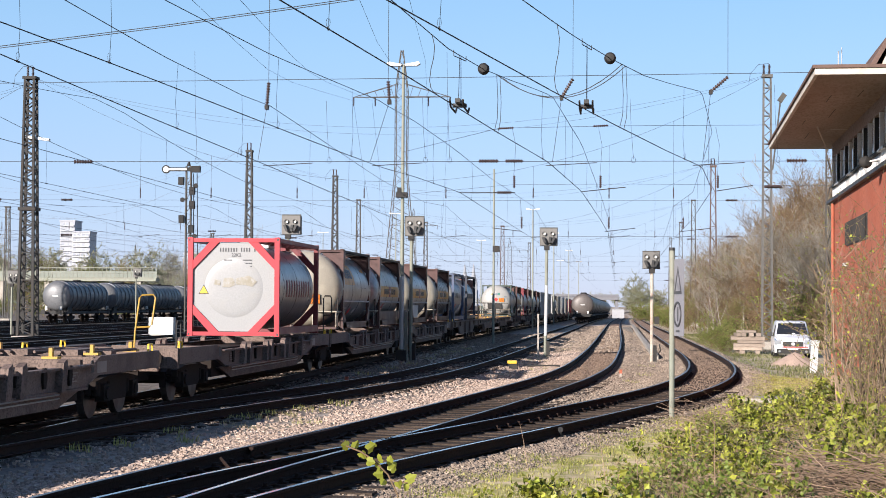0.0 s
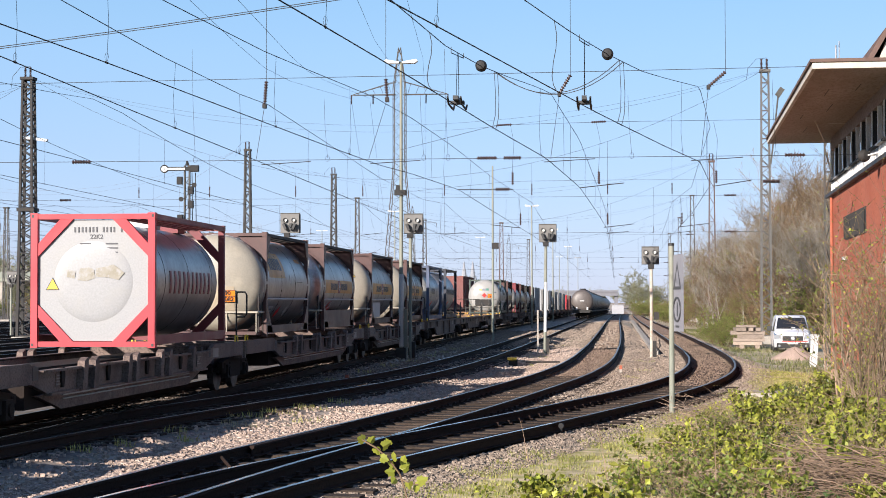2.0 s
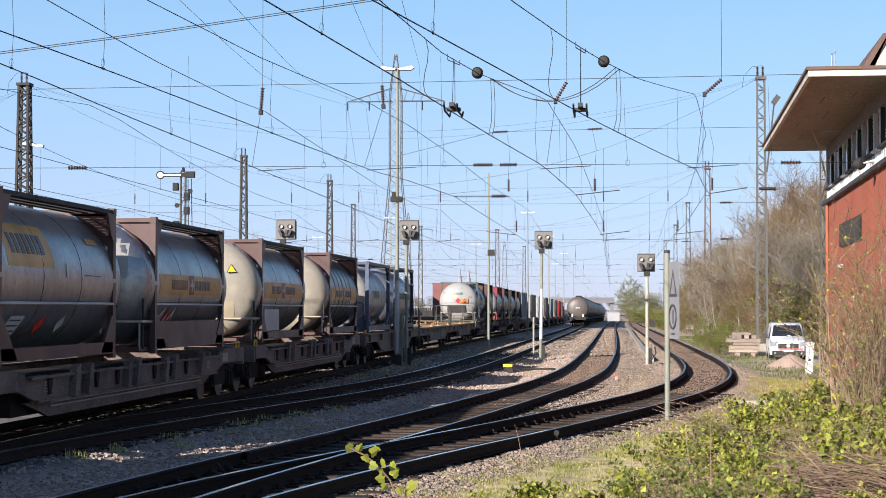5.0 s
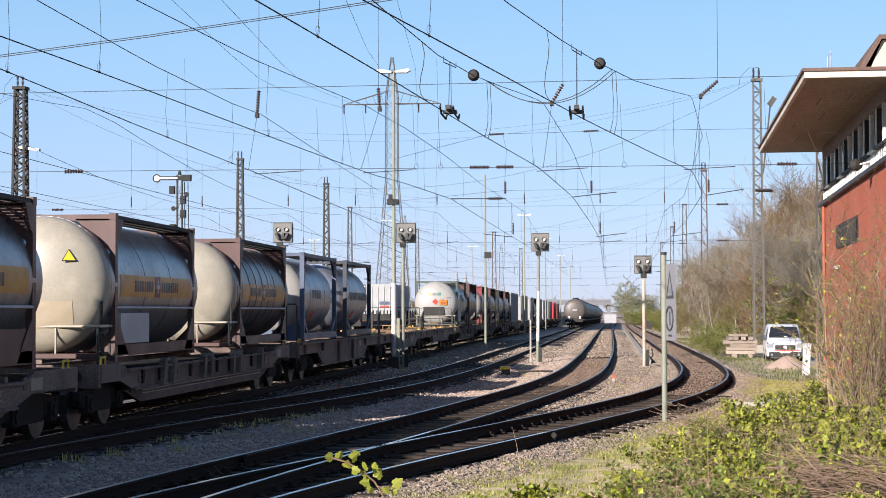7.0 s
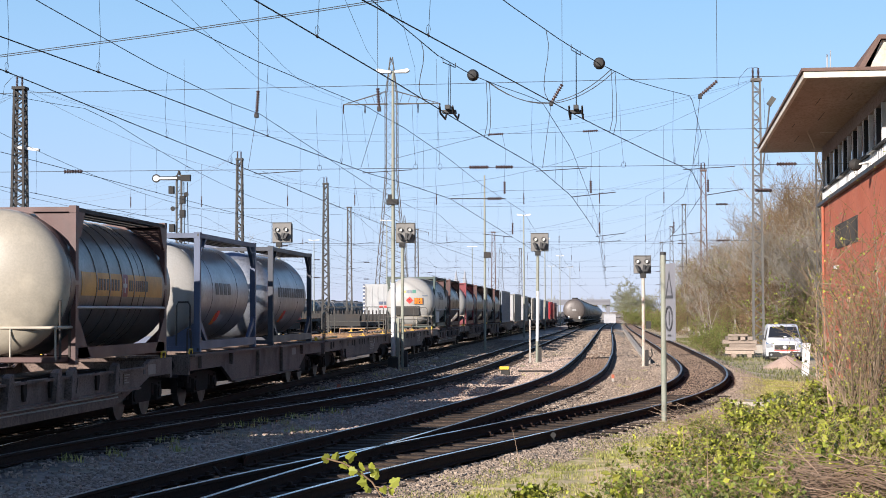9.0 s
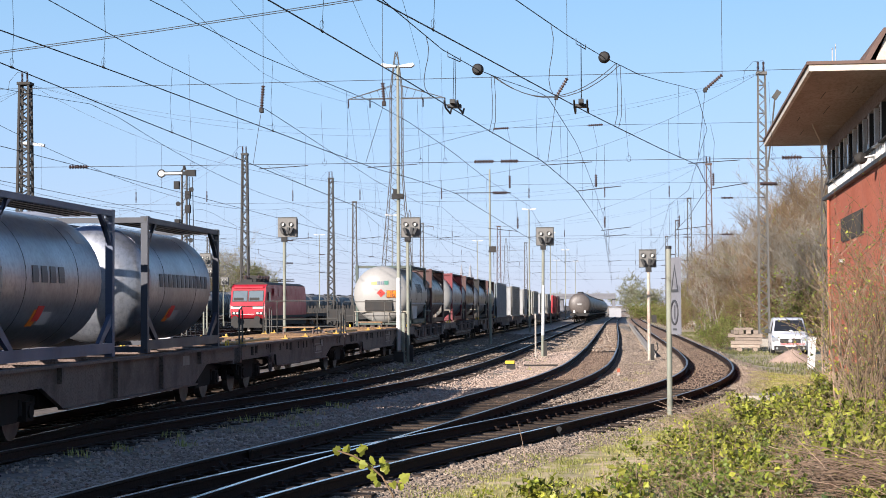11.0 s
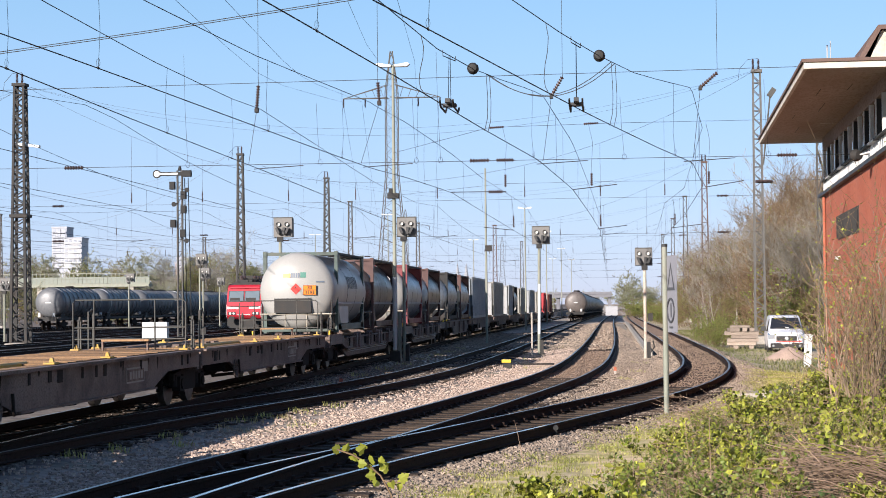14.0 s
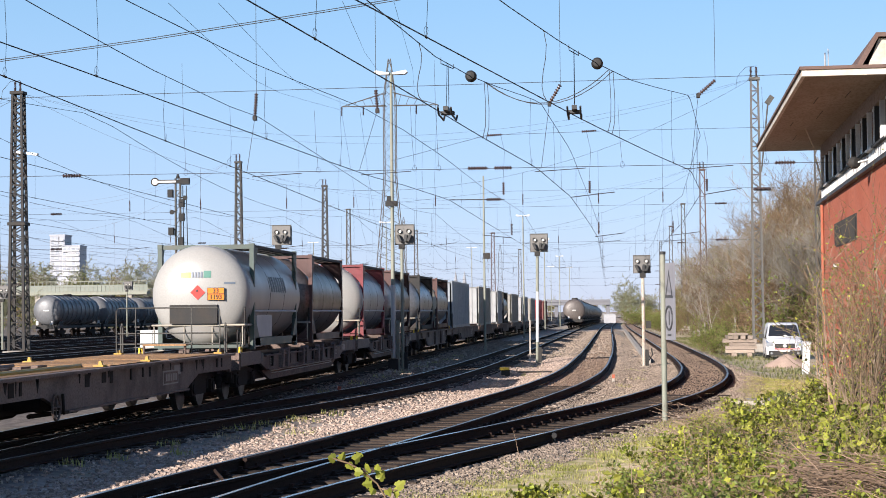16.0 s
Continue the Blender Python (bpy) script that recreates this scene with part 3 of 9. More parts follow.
def red_container(u):
    th = ride("tank_container", u, 1.16, "red-framed tank container with white octagonal end and grey barrel", "tank container", "containers of the train")
    # REDDARK paints the shaded sides and far end darker than the lit near end
    container_frame(th, REDF, REDDARK)
    w, h = 1.219 - 0.13, 2.591
    oct_ = [(-0.62, 0.13), (0.62, 0.13), (w, 0.62), (w, h - 0.62), (0.62, h - 0.13), (-0.62, h - 0.13), (-w, h - 0.62), (-w, 0.62)]
    PANELWHITE = material("white_end_paint", ((0.304, 0.304, 0.299), (0.277, 0.277, 0.273)), 0.7, (0.35, 0.5), 0, 0.01, 30, dirt=(0.29, 0.28, 0.255), dirt_scale=1.2, dirt_amount=0.5)
    panel = part("end_panel", Bag().prism(oct_, 0.07, 0.10), PANELWHITE, th, "white octagonal end panel with stains")
    part("dished_end", Bag().lathe([(0.045, 0.02), (0.047, 0.4), (0.054, 0.62), (0.062, 0.74), (0.075, 0.80)], Matrix.Translation((0, 0, 1.27)), 56), PANELWHITE, panel, smooth=True)
    tank(th, 0.12, 5.94, 1.14, 1.30, TANKSTEEL, TANKWHITE, TANKSTEEL, (), 0.7)
    for y_ in (1.1, 3.05, 5.1):
        part("seam", Bag().lathe([(y_ - 0.006, 1.14), (y_ - 0.006, 1.147), (y_ + 0.006, 1.147), (y_ + 0.006, 1.14)], Matrix.Translation((0, 0, 1.30)), 40), STEELDARK, th, smooth=True)
    triangle(panel, Matrix.Translation((-0.80, 0.06, 1.22)), 0.135)
    letters("22K2", 0.12, LETTERDARK, panel, Matrix.Translation((0.06, 0.066, 2.13)) @ FRONT)
    for k, (a, b, z, hh) in enumerate(((-0.40, 0.10, 2.27, 0.10), (0.16, 0.44, 2.27, 0.10), (0.52, 0.58, 2.27, 0.10))):
        n = max(1, round((b - a) / 0.075))
        for i in range(n):
            plate(panel, Matrix.Translation((a + (i + 0.5) * (b - a) / n, 0.064, z)), (b - a) / n * 0.42, hh, LETTERDARK, "lettering")
    for k in range(6):
        z = 2.0 - k * 0.085
        plate(panel, Matrix.Translation((-0.16, 0.066, z)), 0.22, 0.028, LETTERDARK, "lettering")
        plate(panel, Matrix.Translation((0.36, 0.066, z)), 0.24, 0.028, LETTERDARK, "lettering")
    for o in ([(-0.30, 1.30), (-0.26, 1.52), (-0.08, 1.55), (0.02, 1.50), (0.04, 1.34), (-0.12, 1.28)], [(0.05, 1.36), (0.06, 1.53), (0.26, 1.56), (0.40, 1.60), (0.62, 1.44), (0.50, 1.30), (0.30, 1.35)], [(-0.52, 1.36), (-0.50, 1.50), (-0.34, 1.47), (-0.36, 1.33)]):
        part("label_residue", Bag().prism(o, 0.036, 0.041), RESIDUE, panel, "torn tan remains of a peeled label")
    for k, (a_, c_) in enumerate(((1.45, 1.98), (2.18, 2.72), (2.92, 3.46), (3.66, 4.14), (4.34, 4.90))):
        # large faded lettering, withheld: plain upright bars
        band(th, a_, a_ + 0.15, 1.05, 1.50, 1.14, 1.30, LETTERRED, 1, 4, 0.011, "lettering")
        band(th, c_ - 0.15, c_, 1.05, 1.50, 1.14, 1.30, LETTERRED, 1, 4, 0.011, "lettering")
    plate(th, Matrix.Translation((0.9, 4.9, 2.02)) @ pose(0, 0, 0, 0, 0, 90), 0.3, 0.1, LETTERGREY, "lettering")
    part("manlid_box", Bag().box(-0.4, 0.4, 2.6, 3.5, 2.40, 2.57), WHITE, th)
    part("valve_box", Bag().box(-0.3, 0.5, 4.6, 5.2, 2.38, 2.58), REDDARK, th)
    grating(th, 0.5, 1.05, 0.3, 5.6, 2.46, REDDARK)
    return th


def swap_tank(u, label, body, near_end, frame, over=0.8, r=1.22, stripe=None, plate_text=None, mark="", letters_at=(1.3, 4.6), rings=(), stripe_z=(1.15, 1.55), cabinet=False, dark_top=True, skirt=True, far_end=None, patch=False, gusset=True):
    """Tank in two end frames; the dished ends stand out beyond them."""
    th = ride("tank_container", u, 1.16, label, "tank container", "containers of the train")
    length, h, w, zc = 6.0, 2.64, 1.22, 1.36
    tank(th, -over, length + over, r, zc, body, near_end, far_end or body, rings, 1.0)
    for y in (0.0, length - 0.16):
        for s in (-1, 1):
            x0, x1 = sorted((s * w, s * (w - 0.11)))
            part("corner_post", Bag().box(x0, x1, y, y + 0.16, 0.1, h - 0.1), frame, th)
            for z in (0, h - 0.12):
                part("corner_casting", Bag().box(x0 - 0.004, x1 + 0.004, y - 0.01, y + 0.17, z, z + 0.12), frame, th)
            if gusset:
                part("corner_brace", Bag().prism([(s * (w - 0.1), h - 0.1), (s * (w - 0.75), h - 0.1), (s * (w - 0.1), h - 0.7)], y + 0.03, y + 0.13), frame, th)
                part("corner_brace", Bag().prism([(s * (w - 0.1), 0.1), (s * (w - 0.55), 0.1), (s * (w - 0.1), 0.55)], y + 0.03, y + 0.13), frame, th)
            d = 1 if y == 0 else -1
            yy = y + (0.16 if y == 0 else 0.0)
            part("side_brace", Bag().sheet([(yy, h - 0.1), (yy, h - 0.55), (yy + d * 0.12, h - 0.5), (yy + d * 0.35, h - 0.1)], *sorted((s * w, s * (w - 0.05)))), frame, th)
            part("foot_brace", Bag().sheet([(yy, 0.1), (yy, 0.75), (yy + d * 0.1, 0.7), (yy + d * 0.7, 0.1)], *sorted((s * w, s * (w - 0.05)))), frame, th)
        part("end_rail", Bag().box(-w + 0.1, w - 0.1, y + 0.03, y + 0.13, h - 0.13, h - 0.02), frame, th)
        part("end_rail", Bag().box(-w + 0.1, w - 0.1, y + 0.03, y + 0.13, 0.02, 0.16), frame, th)
    if skirt:
        for s in (-1, 1):
            part("bottom_side_rail", Bag().box(*sorted((s * w, s * (w - 0.08))), 0.16, length - 0.16, 0.08, 0.28), frame, th)
            handrail(th, [(s * 1.2, 0.1, 0.95), (s * 1.235, 0.5, 0.95), (s * 1.235, 5.5, 0.95), (s * 1.2, 5.9, 0.95)], LETTERGREY, 0.025, "side_pipe")
    grating(th, 0.42, 1.15, 0.1, 5.9, h - 0.08, STEELDARK)
    part("top_side_rail", Bag().box(1.14, 1.2, 0.16, length - 0.16, h - 0.1, h - 0.03), STEELDARK, th)
    part("manlid", Bag().rod((0, 3.0, 2.5), (0, 3.0, 2.66), 0.3, 16), STEELDARK, th)
    for y_ in (2.05, 4.0):
        part("seam", Bag().lathe([(y_ - 0.008, r), (y_ - 0.008, r + 0.007), (y_ + 0.008, r + 0.007), (y_ + 0.008, r)], Matrix.Translation((0, 0, zc)), 40), STEELDARK, th, smooth=True)
    if stripe:
        band(th, 0.35, length - 0.35, stripe_z[0], stripe_z[1], r, zc, stripe)
        mid = (letters_at[0] + letters_at[1]) / 2
        bars(th, letters_at[0], mid - 0.3, stripe_z[0] + 0.1, stripe_z[1] - 0.1, r, zc, LETTERDARK, 8)
        bars(th, mid + 0.3, letters_at[1], stripe_z[0] + 0.1, stripe_z[1] - 0.1, r, zc, LETTERDARK, 9)
        zm = (stripe_z[0] + stripe_z[1]) / 2
        band(th, mid - 0.2, mid + 0.2, stripe_z[0], stripe_z[1], r, zc, LETTERRED, lift=0.010, name="emblem")
        band(th, mid - 0.13, mid + 0.13, zm - 0.035, zm + 0.035, r, zc, LETTERGREY, lift=0.014, name="emblem")
        band(th, mid - 0.035, mid + 0.035, zm - 0.13, zm + 0.13, r, zc, LETTERGREY, lift=0.016, name="emblem")
    elif mark:
        bars(th, letters_at[0], letters_at[1], stripe_z[0], stripe_z[1], r, zc, LETTERDARK, 7)
    if patch:
        band(th, 0.45, 2.6, 1.5, 2.15, r, zc, STRIPE, lift=0.004)
    if cabinet:
        part("tool_box", Bag().box(0.75, 1.2, 0.45, 2.4, 0.30, 0.85), LETTERGREY, th, "grey metal tool box")
    # platform and rail before the near end
    y0 = -over
    z = 0.62
    part("platform", Bag().box(-1.1, 1.1, y0 + 0.1, -0.02, 0.06, 0.14), frame, th)
    handrail(th, [(-1.15, 0.05, z), (-1.15, y0 + 0.1, z), (1.15, y0 + 0.1, z), (1.15, 0.05, z)], CREAM, 0.026, "guard_rail")
    for x in (-1.1, -0.35, 0.35, 1.1):
        handrail(th, [(x, y0 + 0.12, 0.1), (x, y0 + 0.12, z)], CREAM, 0.018)
    handrail(th, [(1.12, y0 + 0.3, 0.1), (1.12, y0 + 0.3, 1.05), (1.12, y0 + 0.4, 1.12), (1.12, y0 + 0.75, 1.12), (1.12, y0 + 0.8, 1.0), (1.12, y0 + 0.8, 0.1)], STEELDARK, 0.022)
    if plate_text:
        number_plate(th, plate_text, Matrix.Translation((0.40, -over + 0.004, 1.02)) @ pose(0, 0, 0, 6, 0, 7))
    return th


def dome_patch(parent, x0, x1, z0, z1, over, r, zc, mat, name, label="", lift=0.008, n=8):
    """A painted field that follows the dished end."""
    p, f = [], []
    for j in range(n + 1):
        for i in range(n + 1):
            x, z = x0 + (x1 - x0) * i / n, z0 + (z1 - z0) * j / n
            d = math.hypot(x, z - zc) / r
            p.append((x, -over + float(np.interp(d, [b for _, b in DOME], [a for a, _ in DOME])) - lift, z))
    f = [(j * (n + 1) + i, j * (n + 1) + i + 1, (j + 1) * (n + 1) + i + 1, (j + 1) * (n + 1) + i) for j in range(n) for i in range(n)]
    return part(name, Bag().add(p, f), mat, parent, label, True)


def number_plate(th, lines, m, w=0.40, h=0.30):
    """Orange hazard plate with two lines of figures."""
    p = part("hazard_plate", Bag().box(-w / 2, w / 2, -0.012, 0.012, -h / 2, h / 2, m), BLACK, th, "orange hazard plate with black figures")
    for k, z in enumerate((h / 4, -h / 4)):
        part("plate_field", Bag().box(-w / 2 + 0.012, w / 2 - 0.012, -0.016, -0.008, z - h / 4 + 0.01, z + h / 4 - 0.01, m), ORANGE, p)
        letters(lines[k], 0.15, BLACK, p, m @ Matrix.Translation((0, -0.024, z)) @ FRONT, name="figures")


def wheelset(parent, y, rng):
    w = part("wheelset", Bag().rod((-0.9, 0, 0), (0.9, 0, 0), 0.08, 12), BOGIE, parent)
    w.location = (0, y, 0.44)
    turn = Matrix.Rotation(radians(90), 4, "Z")
    for s in (-1, 1):
        m = Matrix.Translation((s * 0.75, 0, 0)) @ turn
        part("wheel_rim", Bag().lathe([(-0.07, 0.40), (-0.07, 0.44), (0.06, 0.445), (0.065, 0.40)], m, 28), WHEELRIM, w)
        disc = Bag().lathe([(-0.03, 0.02), (-0.02, 0.41), (0.02, 0.41), (0.03, 0.02)], m, 28)
        for k in range(6):
            a = k * math.pi / 3
            disc.box(-0.04, 0.04, -0.05, 0.05, 0.12, 0.36, m @ Matrix.Rotation(a, 4, "Y"))
        part("wheel_disc", disc, BOGIE, w)
    WHEELS.append((w, y, rng.random() * 6.28))


def bogie(th, y, rng, turning=True):
    b = Bag()
    for s in (-1, 1):
        o = [(y - 1.35, 0.52), (y - 1.35, 0.66), (y - 0.6, 0.74), (y + 0.6, 0.74), (y + 1.35, 0.66), (y + 1.35, 0.52), (y + 0.65, 0.5), (y + 0.5, 0.30), (y - 0.5, 0.30), (y - 0.65, 0.5)]
        b.sheet(o, *sorted((s * 0.93, s * 1.05)))
        for d in (-0.9, 0.9):
            b.box(*sorted((s * 0.95, s * 1.12)), y + d - 0.17, y + d + 0.17, 0.30, 0.60)
            for q in (-0.27, 0.27):
                b.lathe([(-0.12, 0.05), (-0.12, 0.085), (0.0, 0.085), (0.12, 0.085), (0.12, 0.05)], Matrix.Translation((s * 1.0, y + d + q, 0.52)) @ Matrix.Rotation(radians(90), 4, "X"), 10)
            b.rod((s * 1.12, y + d, 0.45), (s * 1.15, y + d, 0.45), 0.11, 10)
            for q in (-1, 1):
                b.box(*sorted((s * 0.70, s * 0.82)), y + d + q * 0.47 - 0.04, y + d + q * 0.47 + 0.04, 0.30, 0.62)
        b.rod((s * 1.08, y - 0.9, 0.78), (s * 1.08, y + 0.9, 0.78), 0.02, 5)
    b.box(-0.95, 0.95, y - 0.25, y + 0.25, 0.45, 0.68)
    for d in (-1.25, 1.25):
        b.box(-0.95, 0.95, y + d - 0.05, y + d + 0.05, 0.42, 0.55)
    part("bogie_frame", b, BOGIE, th)
    for d in (-0.9, 0.9):
        wheelset(th, y + d, rng)


def buffers(th, y, d, z=0.92):
    for s in (-1, 1):
        part("buffer", Bag().rod((s * 0.88, y, z), (s * 0.88, y + d * 0.35, z), 0.10, 14).rod((s * 0.88, y + d * 0.35, z), (s * 0.88, y + d * 0.40, z), 0.18, 18), BOGIE, th)
    part("coupling", Bag().box(-0.06, 0.06, *sorted((y, y + d * 0.5)), 0.88, 1.0), BOGIE, th)


def wagon(u0, u1, low0, low1, bogies, kind_, rng, joined=(False, False)):
    """A container wagon from u0 to u1; its side beams hang low between low0 and low1."""
    names = {"pocket": "grey low-sided pocket wagon with dark bogies", "deep": "grey fish-bellied container wagon", "flat": "empty flat wagon with worn timber deck and yellow stops"}
    th = ride("container_wagon", u0, 0.0, names[kind_], "wagon", "wagons of the train")
    n = u1 - u0
    a, b = low0 - u0, low1 - u0
    zt = 1.12
    zl = {"pocket": 0.34, "deep": 0.42, "flat": 0.50}[kind_]
    zh = 0.80 if kind_ != "flat" else 0.78
    for s in (-1, 1):
        xs = sorted((s * 1.30, s * 1.22))
        if kind_ == "pocket":
            o = [(0.1, zt), (0.1, zh), (a - 0.9, zh), (a - 0.1, 0.62), (a - 0.1, 0.62), (b + 0.1, 0.62), (b + 0.9, zh), (n - 0.1, zh), (n - 0.1, zt), (b + 1.0, zt), (b + 0.5, 0.98), (a - 0.5, 0.98), (a - 1.0, zt)]
            part("side_beam", Bag().sheet(o, *xs), WAGON, th)
            o = [(a - 0.3, 0.60), (a + 0.9, zl), (b - 0.9, zl), (b + 0.3, 0.60)]
            part("lower_beam", Bag().sheet(o, *sorted((s * 1.18, s * 1.10))), WAGON, th)
            part("beam_flange", Bag().box(*sorted((s * 1.38, s * 1.22)), a - 0.5, b + 0.5, 0.96, 1.0), WAGON, th)
            part("beam_flange", Bag().box(*sorted((s * 1.36, s * 1.22)), a - 0.1, b + 0.1, 0.60, 0.64), WAGON, th)
            for z_ in (0.50, 0.56) if s > 0 else ():
                part("side_pipe", Bag().rod((s * 1.20, a + 0.9, z_), (s * 1.20, b - 0.9, z_), 0.014, 5), LETTERGREY, th)
            for f in (0.02, 0.86, 0.93) if s > 0 else ():
                q = a + (b - a) * f
                part("written_panel", Bag().box(*sorted((s * 1.312, s * 1.302)), q, q + 0.5, 0.72, 0.92), WAGON, th)
                for i in range(4):
                    part("lettering", Bag().box(*sorted((s * 1.316, s * 1.312)), q + 0.04, q + 0.2 + 0.24 * ((i * 7 + 3) % 5) / 5, 0.745 + i * 0.045, 0.765 + i * 0.045), DIMMARK, th)
            for i in range(int((b - a) / 1.25) if s > 0 else 0):
                q = a + 0.5 + i * 1.25
                part("clamp", Bag().sheet([(q - 0.07, 1.02), (q + 0.07, 1.02), (q + 0.09, 0.86), (q + 0.03, 0.70), (q - 0.05, 0.70), (q - 0.09, 0.86)], *sorted((s * 1.345, s * 1.305))), BOGIE, th)
            gaps = iter((0.06, 0.20, 0.05, 0.17, 0.06, 0.19, 0.3, 1.0))
            k = a + (b - a) * 0.14
            while k < b:
                part("stake", Bag().sheet([(k - 0.16, 0.62), (k - 0.05, 1.08), (k + 0.12, 1.14), (k + 0.16, 1.02), (k + 0.08, 0.62)], *sorted((s * 1.42, s * 1.30))), WAGON, th)
                k += (b - a) * next(gaps)
            # black plates on the beam paint the shade of hollows in the end blocks
            part("recess", Bag().box(*sorted((s * 1.306, s * 1.300)), a - 0.85, a - 0.6, 0.86, 1.06), BLACK, th)
            part("recess", Bag().box(*sorted((s * 1.306, s * 1.300)), b + 0.45, b + 0.6, 0.86, 1.06), BLACK, th)
        else:
            zb = 1.12
            o = [(0.05, zb), (0.05, zh), (a - 1.1, zh), (a, zl), (b, zl), (b + 1.1, zh), (n - 0.05, zh), (n - 0.05, zb)]
            part("side_beam", Bag().sheet(o, *xs), WAGON, th)
            part("beam_flange", Bag().box(*sorted((s * 1.40, s * 1.20)), 0.05, n - 0.05, zb - 0.03, zb + 0.02), WAGON, th)
            part("beam_flange", Bag().box(*sorted((s * 1.37, s * 1.20)), a, b, zl - 0.015, zl + 0.02), WAGON, th)
            k = 0.8
            if kind_ == "flat":
                for f in () if u0 > 200 else (0.07, 0.10, 0.30, 0.36, 0.39, 0.47, 0.52, 0.55, 0.70, 0.90, 0.93):
                    part("post_socket", Bag().box(*sorted((s * 1.312, s * 1.300)), n * f, n * f + rng.choice((0.10, 0.16, 0.24)), 0.84 + rng.uniform(0, 0.06), 1.06), BOGIE, th, "black greasy post socket")
                o = [(b - 1.9, 0.66), (b - 1.9, 0.94), (b - 0.7, 0.94), (b - 0.7, 0.66)]
                part("panel_rim", Bag().sheet(o, *sorted((s * 1.306, s * 1.300))), DIMMARK, th)
                part("panel_face", Bag().box(*sorted((s * 1.310, s * 1.306)), b - 1.86, b - 0.74, 0.69, 0.91), WAGON, th)
                for i in range(5):
                    part("lettering", Bag().box(*sorted((s * 1.314, s * 1.310)), b - 1.72 + i * 0.19, b - 1.60 + i * 0.19, 0.73, 0.87), DIMMARK, th)
                for i in range(14 if u0 < 150 and s > 0 else 0):
                    q, w_, d_ = rng.uniform(0.3, n - 0.6), rng.uniform(0.06, 0.22), rng.uniform(0.10, 0.26)
                    part("grease_run", Bag().sheet([(q, 1.09), (q + w_, 1.09), (q + w_ * 0.8, 1.09 - d_ * 0.6), (q + w_ * 0.55, 1.09 - d_), (q + w_ * 0.3, 1.09 - d_ * 0.7)], *sorted((s * 1.3045, s * 1.300))), BOGIE, th, "black run of grease")
                part("hose", Bag().path([(s * 1.32, a - 0.2, 0.8), (s * 1.34, a - 0.2, 0.52), (s * 1.33, a - 0.16, 0.48)], 0.025, 6), BOGIE, th)
            while k < n - 0.6:
                if kind_ == "flat":
                    break
                lo = zl if a < k < b else zh
                part("rib", Bag().sheet([(k - 0.05, zb - 0.03), (k + 0.05, zb - 0.03), (k + 0.04, lo + 0.03), (k - 0.04, lo + 0.03)], *sorted((s * 1.38, s * 1.30))), WAGON, th)
                k += 3.1
        part("label_panel", Bag().box(*sorted((s * 1.304, s * 1.300)), b + 0.2 - (1.2 if kind_ != "pocket" else -0.6), b + 0.75 - (1.2 if kind_ != "pocket" else -0.6), 0.84, 1.03), DIMMARK, th)
    part("headstock", Bag().box(-1.28, 1.28, 0.0, 0.14, 0.72, 1.12), WAGON, th)
    part("headstock", Bag().box(-1.28, 1.28, n - 0.14, n, 0.72, 1.12), WAGON, th)
    k = 0.8
    while k < n - 0.4:
        low = a < k < b and kind_ == "pocket"
        part("cross_member", Bag().box(-1.2, 1.2, k - 0.07, k + 0.07, 0.55 if low else 0.85, 0.75 if low else 1.08), WAGON, th)
        k += 1.55
    part("centre_sill", Bag().box(-0.45, 0.45, 0.1, n - 0.1, 0.45, 0.95).box(-1.05, 1.05, a - 0.5, b + 0.5, zl + 0.05, 0.8), BOGIE, th)
    for k in range(3):
        q = a + (b - a) * (0.2 + 0.3 * k)
        part("brake_cylinder", Bag().rod((-0.5, q, 0.42), (-0.5, q + 0.9, 0.42), 0.17, 12), BOGIE, th)
        part("brake_rod", Bag().rod((0.55, q - 1.2, 0.40), (0.55, q + 1.4, 0.36), 0.04, 6), BOGIE, th)
    if kind_ == "flat":
        k, i = 0.1, 0
        pl = mesh("deck_plank", Bag().box(-1.19, 1.19, -0.105, 0.105, 1.10, 1.155), DECK)
        if u0 > 200:
            part("deck_floor", Bag().box(-1.19, 1.19, 0.1, n - 0.1, 1.10, 1.155), DECK, th)
        while k < n - 0.2 and u0 < 200:
            if (n * 0.40 < k < n - 1.6 and not n * 0.62 < k < n * 0.66) or k < 0.7 or (u0 > 150 and 3 < k):
                ob = new("deck_plank", pl)
                ob.parent, ob.location = th, (rng.uniform(-0.01, 0.01), k + 0.11, rng.uniform(-0.006, 0.006))
            k += 0.222
        for k in (0.6, 6.3, 9.4, n - 0.7) if u0 < 200 else ():
            for s in (-1, 1):
                part("container_stop", Bag().box(s * 1.16 - 0.09, s * 1.16 + 0.09, k - 0.16, k + 0.10, 1.15, 1.18).prism([(s * 1.16 - 0.035, 1.18), (s * 1.16 + 0.035, 1.18), (s * 1.16 + 0.02, 1.25), (s * 1.16 - 0.02, 1.25)], k - 0.04, k + 0.04), WORNYELLOW, th, "worn yellow container stop")
        for s in (-1, 1):
            part("side_walkway", Bag().box(*sorted((s * 1.19, s * 0.93)), 0.7, n * 0.41, 1.09, 1.145), DECK, th, "rusty orange-brown walkway")
            part("deck_pipe", Bag().rod((s * 0.55, 0.8, 1.13), (s * 0.62, n * 0.42, 1.14), 0.05, 8), WORNYELLOW if s > 0 else WAGON, th)
        for k in range(6 if u0 < 200 else 0):
            q = 0.9 + k * 0.95 + rng.uniform(-0.2, 0.2)
            part("deck_bracket", Bag().box(-0.9, 0.9, q - 0.06, q + 0.06, 1.02, 1.12).box(0.2, 0.34, q - 0.2, q + 0.3, 1.1, 1.2), WAGON, th)
